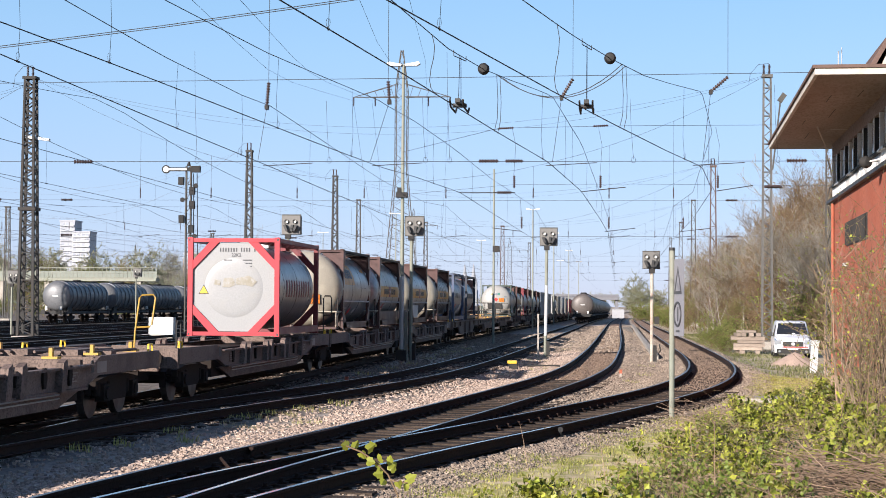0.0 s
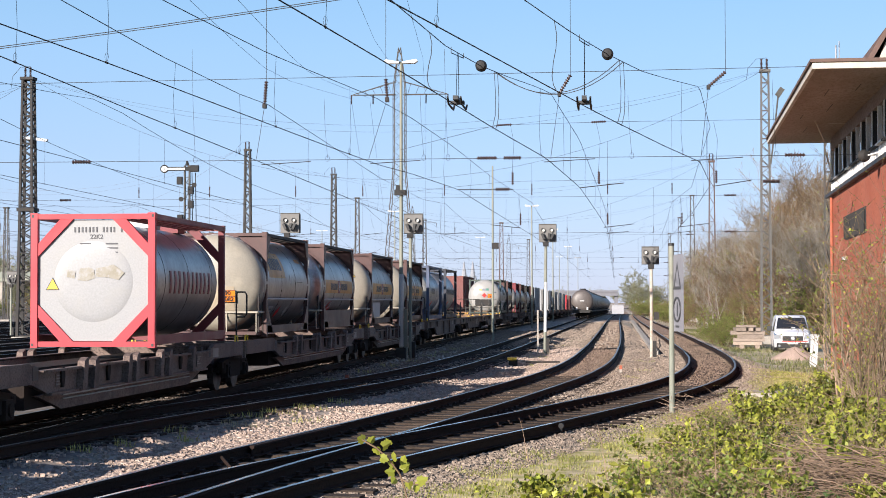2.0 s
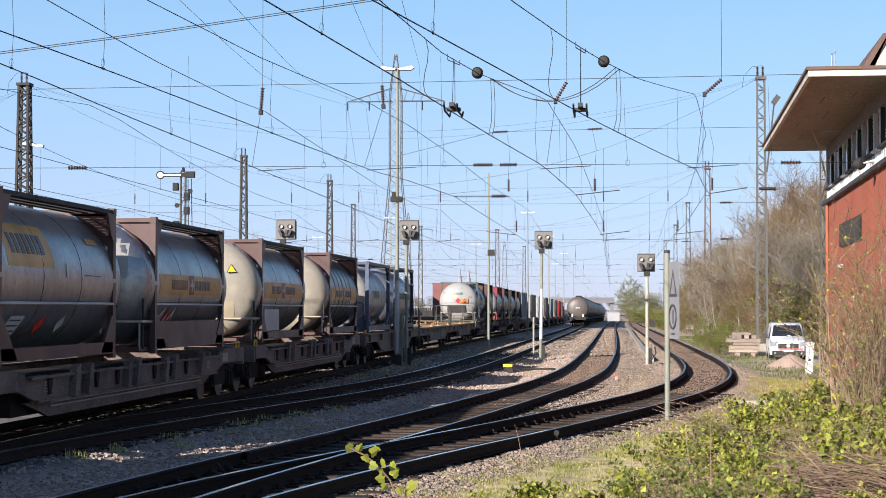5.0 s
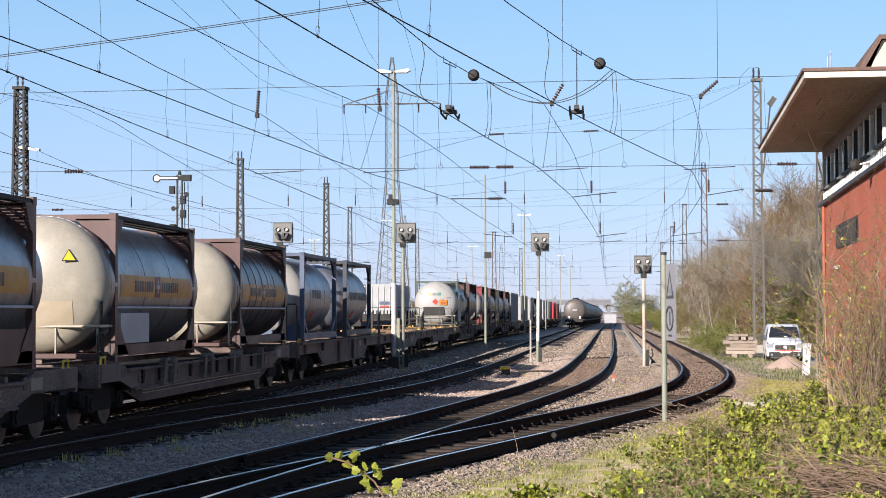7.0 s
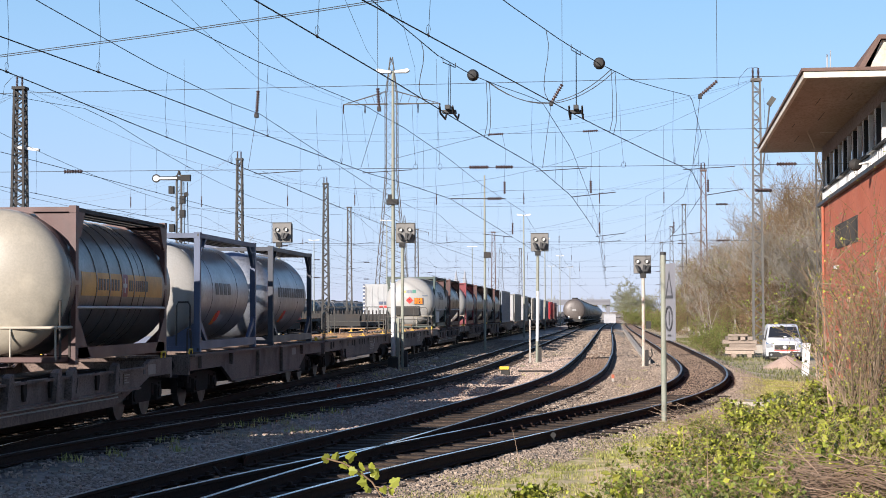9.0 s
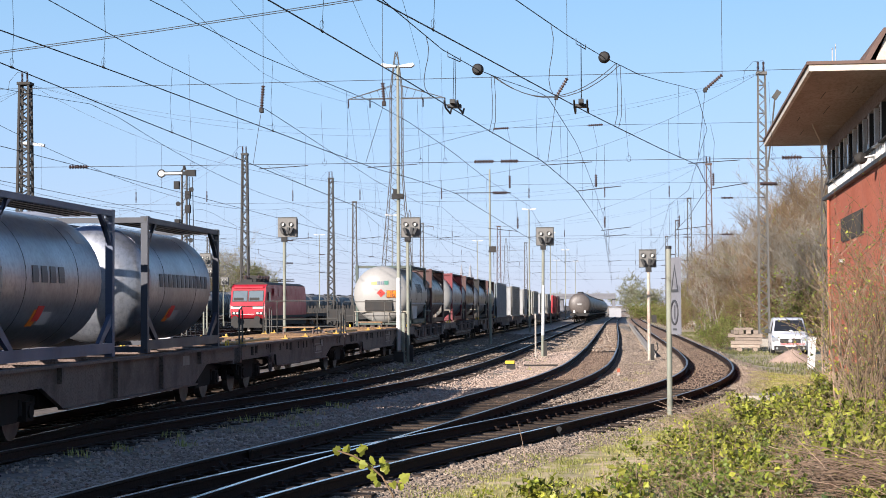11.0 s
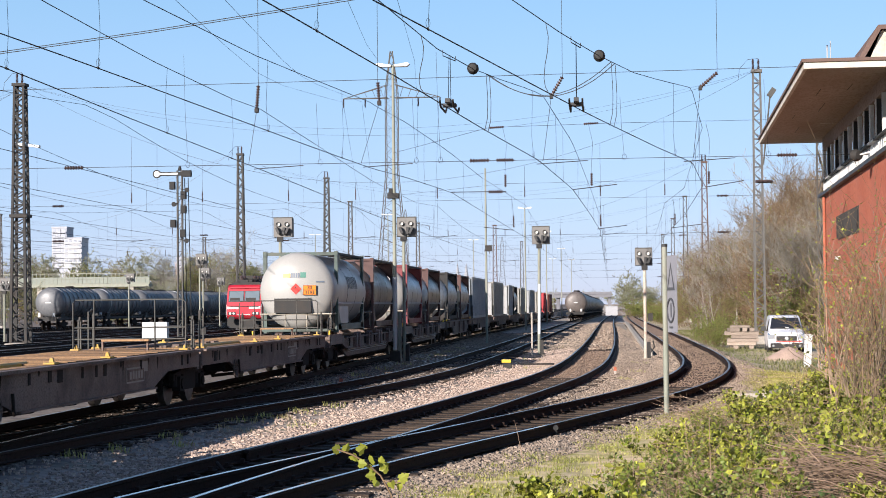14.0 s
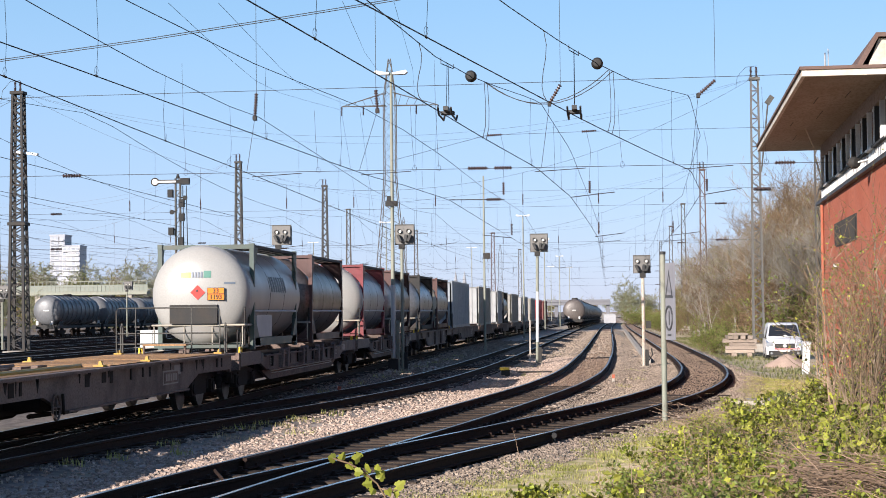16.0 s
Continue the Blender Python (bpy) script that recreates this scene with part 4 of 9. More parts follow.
        part("end_plate", Bag().box(-1.19, 1.19, n - 1.6, n - 0.1, 1.08, 1.15), DECK, th, "rusty steel end plate")
        if u0 < 150:
            q = n - 0.8
            handrail(th, [(-1.2, q, 1.12), (-1.2, q, 2.14), (-1.14, q, 2.2), (1.14, q, 2.2), (1.2, q, 2.14), (1.2, q, 1.12)], MAST, 0.016)
            for z_ in (1.62, 1.38):
                handrail(th, [(-1.2, q + 0.03, z_), (1.2, q + 0.03, z_)], MAST, 0.017)
            for x_ in (-0.75, 0.55):
                handrail(th, [(x_, q, 1.12), (x_, q, 2.2)], MAST, 0.015)
            part("step_board", Bag().box(-0.5, 0.5, q - 0.35, q - 0.1, 1.34, 1.38), DECK, th)
            for x_ in (-0.5, 0.45):
                part("step_leg", Bag().rod((x_, q - 0.22, 1.1), (x_, q - 0.22, 1.34), 0.03, 6), WAGON, th)
            for s in (-1, 1):
                handrail(th, [(s * 1.22, n - 0.35, 1.1), (s * 1.22, n - 0.35, 1.75), (s * 1.22, n - 0.28, 1.83), (s * 1.22, n - 0.2, 1.75), (s * 1.22, n - 0.2, 1.1)], MAST, 0.025)
        for s in (-1, 1):
            handrail(th, [(s * 1.22, 0.15, 1.1), (s * 1.22, 0.15, 1.95), (s * 1.22, 0.4, 2.0), (s * 1.22, 0.5, 1.9), (s * 1.22, 0.5, 1.1)], MAST)
        part("hand_wheel", Bag().path([(1.33, 3.3 + 0.2 * math.cos(q * math.pi / 8), 0.60 + 0.2 * math.sin(q * math.pi / 8)) for q in range(17)], 0.022, 5).rod((1.33, 3.1, 0.6), (1.33, 3.5, 0.6), 0.015, 5).rod((1.33, 3.3, 0.4), (1.33, 3.3, 0.8), 0.015, 5), WAGON, th)
    else:
        for k in (0.45, n - 0.45):
            for s in (-1, 1):
                part("lashing_eye", Bag().path([(s * 1.22, k - 0.15, 1.1), (s * 1.22, k - 0.13, 1.24), (s * 1.22, k + 0.13, 1.24), (s * 1.22, k + 0.15, 1.1)], 0.022, 6), YELLOW, th)
        if u0 < 20:
            handrail(th, [(0.92, n - 0.5, 1.1), (0.94, n - 0.5, 1.5), (1.02, n - 0.5, 2.12), (1.06, n - 0.48, 2.17), (1.26, n - 0.4, 2.18), (1.30, n - 0.4, 2.12), (1.24, n - 0.42, 1.62), (1.20, n - 0.44, 1.57), (0.97, n - 0.5, 1.56)], WORNYELLOW, 0.019)
            for q in range(5):
                x_ = -1.0 + 0.45 * q
                part("deck_lever", Bag().box(x_, x_ + 0.3, n - 2.6 - 0.5 * (q % 2), n - 1.9 - 0.4 * (q % 3), 1.10, 1.17 + 0.03 * (q % 2)).rod((x_, n - 3.2, 1.16), (x_ + 0.35, n - 1.2, 1.17), 0.028, 6), WAGON, th)
            for y_, s_ in ((n - 1.0, 1), (n - 3.4, 1), (n - 2.4, -1), (n - 5.6, 1)):
                part("container_stop", Bag().box(s_ * 1.0 - 0.13, s_ * 1.0 + 0.13, y_ - 0.1, y_ + 0.1, 1.12, 1.16).box(s_ * 1.0 - 0.03, s_ * 1.0 + 0.03, y_ - 0.05, y_ + 0.05, 1.16, 1.30), WORNYELLOW, th)
        elif 50 < u0 < 60:
            handrail(th, [(1.03, 0.2, 1.1), (1.03, 0.2, 2.2), (1.07, 0.2, 2.27), (1.24, 0.2, 2.27), (1.28, 0.2, 2.2), (1.28, 0.2, 1.75), (1.22, 0.2, 1.68), (1.05, 0.2, 1.68)], STEELDARK, 0.02)
        else:
            handrail(th, [(1.2, 0.2, 1.1), (1.2, 0.2, 1.6), (1.2, 0.25, 1.66), (1.2, 0.5, 1.66), (1.2, 0.55, 1.6), (1.2, 0.55, 1.1)], STEELDARK, 0.018)
    for y in bogies:
        bogie(th, y - u0, rng)
    for (end, d), j in zip(((0.0, -1), (n, 1)), joined):
        if not j:
            buffers(th, end, d)
    return th


rng = random.Random(11)
wagon(13.5, 32.9, 18.0, 28.0, (15.8, 30.9), "pocket", rng)
wagon(34.3, 52.8, 38.7, 48.8, (36.5, 53.0), "pocket", rng, (False, True))
wagon(53.0, 72.5, 57.4, 69.3, (70.9,), "pocket", rng, (True, False))
wagon(73.7, 91.7, 75.9, 89.0, (74.7, 90.4), "pocket", rng)
wagon(93.1, 109.9, 97.3, 106.0, (95.3, 107.9), "deep", rng)
wagon(110.6, 126.35, 114.8, 122.6, (112.5, 126.45), "flat", rng, (False, True))
wagon(126.55, 142.9, 130.4, 138.5, (140.8,), "flat", rng, (True, False))
wagon(143.8, 162.9, 147.2, 159.0, (145.3, 163.1), "pocket", rng, (False, True))
wagon(163.3, 182.2, 167.2, 178.5, (180.4,), "pocket", rng, (True, False))
wagon(183.2, 200.0, 187.2, 196.0, (185.3, 198.0), "deep", rng)
for k in range(8):
    wagon(201.0 + 20.2 * k, 220.2 + 20.2 * k, 206.0 + 20.2 * k, 215.5 + 20.2 * k, (203.4 + 20.2 * k, 218.0 + 20.2 * k), "flat", rng)

red_container(45.1)
t2 = swap_tank(55.85, "grey tank container with cream end, brown frame and orange plate", TANKSTEEL, CREAM, BROWNF, plate_text=("90", "3082"), stripe_z=(1.70, 2.0), mark="x", letters_at=(0.7, 2.3), patch=True)
t3 = swap_tank(64.55, "grey tank container with ochre stripe in rust-brown end frames", TANKSTEEL, TANKSTEEL, BROWNF, stripe=STRIPE)
PALEMARK = paint("pale_sign_paint", (0.62, 0.61, 0.60), dirt=(0.42, 0.38, 0.34), dirt_scale=4.0)


def flank(parent, y, z, r, zc, outline, mat, name, lift=0.012, label=""):
    """A small flat sign lying on the barrel's flank: outline of (along, up)."""
    a = math.asin(max(-1, min(1, (z - zc) / r)))
    m = Matrix.Translation(((r + lift) * math.cos(a), y, zc + (r + lift) * math.sin(a))) @ Matrix.Rotation(-a, 4, "Y")
    return part(name, Bag().sheet(outline, -0.003, 0.003, m), mat, parent, label)


def rhomb(s_):
    return [(0, -s_), (s_, 0), (0, s_), (-s_, 0)]


def oblong(w_, h_):
    return [(-w_ / 2, -h_ / 2), (w_ / 2, -h_ / 2), (w_ / 2, h_ / 2), (-w_ / 2, h_ / 2)]


# first tank: peach ground about the plate, striped placard, signs low on the flank
dome_patch(t2, -0.36, 0.56, 0.66, 1.26, 0.8, 1.22, 1.36, PEACH, "faded_patch", "faded peach patch")
pl_ = placard(t2, Matrix.Translation((-0.30, -0.81, 0.92)), 0.30, PALEMARK, label="white placard with black stripes")
for k in range(4):
    part("placard_stripe", Bag().box(-0.41 + 0.06 * k, -0.385 + 0.06 * k, -0.822, -0.815, 0.93, 1.01), BLACK, pl_)
flank(t2, 1.25, 0.62, 1.22, 1.36, oblong(0.62, 0.36), PALEMARK, "data_label")
for k in range(3):
    flank(t2, 1.25, 0.54 + 0.08 * k, 1.22, 1.36, oblong(0.5, 0.025), LETTERDARK, "lettering", 0.02)
flank(t2, 2.5, 0.62, 1.22, 1.36, rhomb(0.19), HAZRED, "hazard_placard")
flank(t2, 3.55, 0.62, 1.22, 1.36, rhomb(0.17), PALEMARK, "hazard_placard")
flank(t2, 3.2, 1.48, 1.22, 1.36, oblong(0.06, 0.22), PALEMARK, "small_sign")
flank(t2, 5.0, 2.0, 1.22, 1.36, oblong(0.6, 0.12), STRIPE, "small_sign")
flank(t2, 4.6, 1.42, 1.22, 1.36, oblong(0.9, 0.012), BLACK, "seam")
# second tank: bright upper quarter on the end, placards on end and flank
dome_patch(t3, -0.62, 0.86, 1.45, 2.2, 0.8, 1.22, 1.36, TANKWHITE, "pale_field", "pale painted upper field")
for k in range(3):
    flank(t3, 1.0 + 0.42 * k, 0.66, 1.22, 1.36, [(0, -0.3), (0.16, 0), (0, 0.3), (-0.16, 0)], PALEMARK if k != 1 else HAZRED, "hazard_placard")
    flank(t3, 1.0 + 0.42 * k, 0.66, 1.22, 1.36, [(0, -0.12), (0.07, 0), (0, 0.12), (-0.07, 0)], HAZRED if k != 1 else PALEMARK, "placard_mark", 0.02)
pl_ = placard(t3, Matrix.Translation((0.55, -0.70, 0.90)) @ pose(0, 0, 0, 10, 0, 20), 0.34, PALEMARK, label="white placard with a dark mark")
part("placard_mark", Bag().box(0.42, 0.68, -0.735, -0.725, 0.90, 0.94), BLACK, pl_)
part("side_panel", Bag().box(1.15, 1.2, 0.3, 5.7, 0.28, 0.62), BROWNF, t3, "brown side panel low on the frame")
t4 = swap_tank(74.9, "grey tank container with cream end and yellow warning triangle", TANKSTEEL, CREAM, BROWNF, stripe=STRIPE, cabinet=True)
dome_patch(t4, 0.0, 0.66, 0.58, 1.06, 0.8, 1.22, 1.36, PEACH, "faded_patch", "faded peach patch")
triangle(t4, Matrix.Translation((0.60, -0.735, 1.86)) @ pose(0, 0, 0, -20, 0, 22), 0.13)
swap_tank(85.5, "sooty dark tank container with cream end and ochre stripe", TANKDARK, CREAM, BROWNF, stripe=STRIPE, rings=(1.2, 2.0, 2.8, 3.6, 4.4))


BLUEDARK = paint("blue_black_frame_paint", (0.032, 0.037, 0.052), dirt=(0.02, 0.02, 0.025))


def blue_tank(u, label, near, words, frame_mat=BLUEF):
    th = ride("tank_container", u, 1.16, label, "tank container", "containers of the train")
    container_frame(th, frame_mat, frame_mat, gusset=0.0, side_top=True)
    tank(th, 0.12, 5.94, 1.14, 1.32, TANKBLUE, near, TANKBLUE, (), 0.8)
    for y_ in (1.6, 4.2):
        part("seam", Bag().lathe([(y_ - 0.006, 1.14), (y_ - 0.006, 1.147), (y_ + 0.006, 1.147), (y_ + 0.006, 1.14)], Matrix.Translation((0, 0, 1.32)), 40), STEELDARK, th, smooth=True)
    for s in (-1, 1):
        x0, x1 = sorted((s * 1.2, s * 1.13))
        for y, d in ((0.13, 1), (5.93, -1)):
            part("foot_brace", Bag().sheet([(y, 0.55), (y, 0.75), (y + d * 0.75, 0.24), (y + d * 0.55, 0.24)], x0, x1), frame_mat, th)
            part("top_brace", Bag().sheet([(y, 2.1), (y, 1.95), (y + d * 0.5, 2.47), (y + d * 0.65, 2.47)], x0, x1), frame_mat, th)
    grating(th, 0.45, 1.05, 0.2, 5.8, 2.47, STEELDARK)
    n0, n1, cnt = words
    bars(th, n0, n1, 1.26, 1.52, 1.14, 1.32, LETTERDARK, cnt)
    band(th, 2.3, 2.6, 0.58, 0.84, 1.14, 1.32, ORANGE, name="hazard_label")
    band(th, 2.4, 2.7, 0.66, 0.90, 1.14, 1.32, HAZRED, lift=0.012, name="hazard_label")
    band(th, 2.7, 3.2, 0.60, 0.80, 1.14, 1.32, LETTERGREY, name="hazard_label")
    band(th, 4.7, 5.2, 1.95, 2.15, 1.14, 1.32, LETTERGREY, name="data_label")
    return th


b1 = blue_tank(94.35, "blue-framed tank container with white end and steel-blue barrel", TANKWHITE, (1.9, 3.6, 4))
part("end_skirt", Bag().prism([(-1.08, 0.12), (1.08, 0.12), (1.08, 0.62), (0.6, 0.34), (-0.6, 0.34), (-1.08, 0.62)], 0.05, 0.09), BLUEF, b1)
handrail(b1, [(0.72, -0.05, 0.14), (0.72, -0.05, 1.0), (0.76, -0.05, 1.08), (0.98, -0.05, 1.08), (1.02, -0.05, 1.0), (1.02, -0.05, 0.3)], BLACK)
blue_tank(102.6, "dark blue framed tank container with dulled steel barrel", TANKBLUE, (1.2, 5.3, 12), BLUEDARK)

# white tank with placards
wt = swap_tank(145.9, "white tank container with dark green frame and red placard", TANKWHITE, TANKWHITE, GREENF, over=0.95, r=1.235, mark="x", letters_at=(2.2, 4.4), stripe_z=(1.45, 1.85), rings=(), cabinet=True, gusset=False)
placard(wt, Matrix.Translation((0.02, -0.962, 1.42)) @ pose(0, 0, 0, 2, 0, 2), 0.30, HAZRED, label="red flammable placard")
number_plate(wt, ("33", "1193"), Matrix.Translation((0.47, -0.958, 1.38)) @ pose(0, 0, 0, 0, 0, 6), 0.42, 0.31)
part("dark_panel", Bag().box(-0.68, 0.50, -0.965, -0.80, 0.66, 1.12), STEELDARK, wt, "dark grey data panel on the end")
tri = Matrix.Translation((0.78, -0.755, 1.86)) @ pose(0, 0, 0, -14, 0, 22)
triangle(wt, tri, 0.12, WHITE)
EMBLEMBLUE = paint("slate_blue_marking", (0.14, 0.17, 0.21))
EMBLEMGREEN = paint("bluish_green_marking", (0.06, 0.20, 0.15))
dome_patch(wt, -0.42, -0.16, 1.78, 1.92, 0.95, 1.235, 1.36, STRIPE, "emblem", lift=0.012, n=4)
dome_patch(wt, 0.16, 0.34, 1.78, 1.95, 0.95, 1.235, 1.36, EMBLEMGREEN, "emblem", lift=0.012, n=4)
for k in range(4):
    dome_patch(wt, -0.14 + 0.075 * k, -0.09 + 0.075 * k, 1.78, 1.93, 0.95, 1.235, 1.36, EMBLEMBLUE, "emblem", lift=0.014, n=3)
dome_patch(wt, 0.66, 0.92, 1.62, 1.67, 0.95, 1.235, 1.36, EMBLEMBLUE, "lettering", lift=0.012, n=3)
for k in range(3):
    part("flame_mark", Bag().prism([(-0.03 + 0.02 * k, 1.44), (0.0 + 0.02 * k, 1.44), (0.0 + 0.015 * k, 1.50 + 0.015 * k)], -0.972, -0.968), BLACK, wt)
for k in range(9):
    plate(wt, Matrix.Translation((-0.22 + k * 0.055, -0.80, 2.2)) @ pose(0, 0, 0, -20, 0, 0), 0.03, 0.07, LETTERGREY, "lettering")

swap_tank(154.5, "dark brown-framed tank container with grey barrel", TANKDARK, TANKDARK, BROWNF, over=0.3)
swap_tank(165.4, "tank container with red end frame and pale barrel", TANKBLUE, TANKWHITE, REDDARK, over=0.6)
swap_tank(174.2, "grey tank container with brown end frames", TANKDARK, TANKSTEEL, BROWNF, over=0.5)
swap_tank(184.4, "grey tank container in dark end frames", TANKBLUE, TANKSTEEL, STEELDARK, over=0.5)
swap_tank(192.8, "sooty grey tank container with brown frame", TANKSTEEL, CREAM, BROWNF, over=0.4)


def box_container(u, length, label, mat, end, h=2.62):
    """A corrugated box."""
    th = ride("box_container", u, 1.16, label, "container", "boxes of the train")
    w, o, y = 1.219, [], 0.12
    part("end_door", Bag().box(-1.17, 1.17, 0.0, 0.06, 0.12, h - 0.1), end, th)
    for x in (-0.75, -0.3, 0.3, 0.75):
        part("locking_bar", Bag().rod((x, -0.03, 0.1), (x, -0.03, h - 0.1), 0.02, 6), end, th)
    part("far_end", Bag().box(-1.17, 1.17, length - 0.06, length, 0.12, h - 0.1), mat, th)
    for s in (-1, 1):
        pts, y, k = [], 0.1, 0
        while y < length - 0.1:
            x = s * (w - (0.02 if (k // 2) % 2 else 0.056))
            pts.append((x, y))
            y += 0.10 if k % 2 == 0 else 0.04
            k += 1
        b = Bag()
        b.add([(x, y, z) for x, y in pts for z in (0.15, h - 0.1)], [(2 * i, 2 * i + 2, 2 * i + 3, 2 * i + 1) for i in range(len(pts) - 1)])
        part("side_wall", b, mat, th)
        for z in (0.0, h - 0.12):
            part("side_rail", Bag().box(*sorted((s * w, s * (w - 0.08))), 0.1, length - 0.1, z, z + 0.15), mat, th)
        for yy in (0.0, length - 0.14):
            part("corner_post", Bag().box(*sorted((s * w, s * (w - 0.14))), yy, yy + 0.14, 0, h), mat, th)
    part("roof", Bag().box(-1.17, 1.17, 0.05, length - 0.05, h - 0.06, h - 0.03), mat, th)
    return th


GREYBOX = paint("blue_grey_box_paint", (0.26, 0.285, 0.31), dirt=(0.2, 0.2, 0.2))
BEIGEBOX = paint("beige_grey_box_paint", (0.30, 0.285, 0.25), dirt=(0.22, 0.205, 0.185))
PALEBOX = paint("pale_grey_box_paint", (0.36, 0.365, 0.36), dirt=(0.28, 0.27, 0.25))
REDBOX = paint("signal_red_paint", (0.60, 0.04, 0.05), dirt=(0.35, 0.05, 0.05))
BROWNBOX = paint("red_brown_box_paint", (0.20, 0.06, 0.05), dirt=(0.12, 0.06, 0.05))
for u, n, label, mat, end in ((201.6, 12.19, "long blue-grey corrugated container", GREYBOX, GREYBOX), (221.8, 12.19, "beige-grey corrugated container with pale end", BEIGEBOX, PALEBOX), (242.0, 6.06, "short pale grey box container", PALEBOX, PALEBOX),
                              (262.2, 12.19, "container with beige sides and end", BEIGEBOX, BEIGEBOX), (282.4, 12.19, "grey container with pale end", GREYBOX, PALEBOX), (302.6, 12.19, "beige box container far along the train", BEIGEBOX, BEIGEBOX),
                              (322.8, 6.06, "short red box container", REDBOX, REDBOX), (329.4, 6.06, "red container on the train's end part", REDBOX, REDBOX), (343.0, 12.19, "red-brown corrugated box container", BROWNBOX, BROWNBOX)):
    box_container(u, n, label, mat, end)
swap_tank(250.2, "distant grey tank container in dark frame", TANKSTEEL, TANKSTEEL, STEELDARK, over=0.3)


# ---- the signal box ----
BRICKRED = material("orange_red_rendered_wall", ((0.392, 0.122, 0.072), (0.350, 0.106, 0.064), (0.286, 0.090, 0.055)), 0.6, (0.75, 0.9), 0, 0.15, 9, dirt=(0.30, 0.13, 0.10), dirt_scale=0.5, dirt_amount=0.5)
SOFFIT = material("weathered_timber_soffit", ((0.40, 0.315, 0.255), (0.335, 0.26, 0.21), (0.27, 0.205, 0.165)), 0.5, (0.75, 0.9), 0, 0.06, 14, stretch=(1, 0.25, 1), dirt=(0.22, 0.16, 0.12), dirt_scale=0.7)
FASCIA = material("pale_fascia_paint", ((0.62, 0.56, 0.47), (0.52, 0.46, 0.38)), 1.5, (0.6, 0.8), 0, 0.1, 20, dirt=(0.30, 0.22, 0.16), dirt_scale=1.4)
ROOFFELT = material("brown_roof_felt", ((0.13, 0.085, 0.07), (0.18, 0.12, 0.10)), 1.5, (0.85, 0.95), 0, 0.2, 20)
FRAMEWHITE = material("weathered_white_frame", ((0.78, 0.76, 0.72), (0.68, 0.66, 0.62)), 1.5, (0.5, 0.7), 0, 0.05, 25, dirt=(0.42, 0.38, 0.33), dirt_scale=1.5)
GLASS = bpy.data.materials.new("dark_window_glass")
GLASS.use_nodes = True
gs = GLASS.node_tree.nodes["Principled BSDF"]
gs.inputs["Base Color"].default_value, gs.inputs["Roughness"].default_value, gs.inputs["IOR"].default_value = (0.02, 0.022, 0.025, 1), 0.06, 1.5

BOX = Matrix.Translation((7.28, 61.0, 0)) @ Matrix.Rotation(radians(-2.0), 4, "Z")


def sag(bag):
    """The old roof dips a little towards its near end."""
    bag.v = [(x, y, z + 0.006 * min(y, 0.0)) for x, y, z in bag.v]
    return bag


house = thing("signal_box", "orange-red signal box with wide flat roof and strip windows", "building", BOX)
part("wall", Bag().box(0.0, 0.3, -20.5, -0.9, -0.9, 5.55), BRICKRED, house, "orange-red rendered wall")
part("wall", Bag().box(0.3, 7.0, -1.2, -0.9, -0.9, 5.55), BRICKRED, house)
part("wall", Bag().box(0.3, 7.0, -20.5, -20.2, -0.9, 5.55), BRICKRED, house)
part("wall", Bag().box(6.7, 7.0, -20.2, -1.2, -0.9, 7.5), BRICKRED, house)
part("floor_slab", Bag().box(0.3, 6.7, -20.2, -1.2, 5.35, 5.5), CONCRETE, house)
part("ledge", Bag().box(-0.14, 0.3, -20.6, 0.12, 5.55, 5.66), BLACK, house, "dark sheet-metal ledge")
part("lintel", Bag().box(0.0, 0.3, -20.4, -0.6, 7.1, 7.558), SOFFIT, house, "shaded concrete band above the windows")
# black sheet added behind the panes, stands in for the unlit room
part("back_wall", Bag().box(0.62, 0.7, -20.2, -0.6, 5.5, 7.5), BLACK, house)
y, k = -20.4, 0
while y < -1.0:
    w_ = 1.40
    win = part("window", Bag().box(0.0, 0.14, y, y + 0.16, 6.10, 7.1), FRAMEWHITE, house)
    if k % 2:
        part("apron_panel", Bag().box(0.02, 0.07, y, y + w_, 5.66, 6.05), FRAMEWHITE, win)
        part("casement", Bag().box(0.05, 0.09, y + 0.16, y + 0.75, 6.10, 7.1), FRAMEWHITE, win)
        part("pane", Bag().box(0.035, 0.05, y + 0.24, y + 0.66, 6.2, 7.02), GLASS, win)
    else:
        part("apron_panel", Bag().box(0.05, 0.08, y, y + w_, 5.66, 6.05), LETTERGREY, win)
        part("pane", Bag().box(0.30, 0.32, y + 0.16, y + w_, 6.10, 7.1), GLASS, win)
        # black paints the shade of the window opening
        part("reveal", Bag().box(0.02, 0.30, y + w_ - 0.04, y + w_, 6.10, 7.1), BLACK, win)
    for q in range(4):
        part("batten", Bag().box(0.008, 0.02, y + 0.06 + q * 0.35, y + 0.12 + q * 0.35, 5.68, 6.03), FRAMEWHITE, win)
    part("sill", Bag().box(-0.08, 0.10, y + 0.02, y + w_ + 0.02, 6.05, 6.10), STEELDARK if k % 3 else FRAMEWHITE, win)
    y += w_
    k += 1
part("window_post", Bag().box(0.0, 0.22, -0.8, -0.6, 5.66, 7.5), FRAMEWHITE, house)
part("end_window", Bag().box(0.22, 6.7, -0.72, -0.64, 5.66, 7.5), FRAMEWHITE, house)
part("soffit", sag(Bag().box(-1.95, 7.6, -19.8, 0.85, 7.56, 7.60)), SOFFIT, house, "brown weathered soffit boards")
part("roof_slab", sag(Bag().box(-1.96, 7.7, -19.85, 0.88, 7.604, 7.74)), ROOFFELT, house)
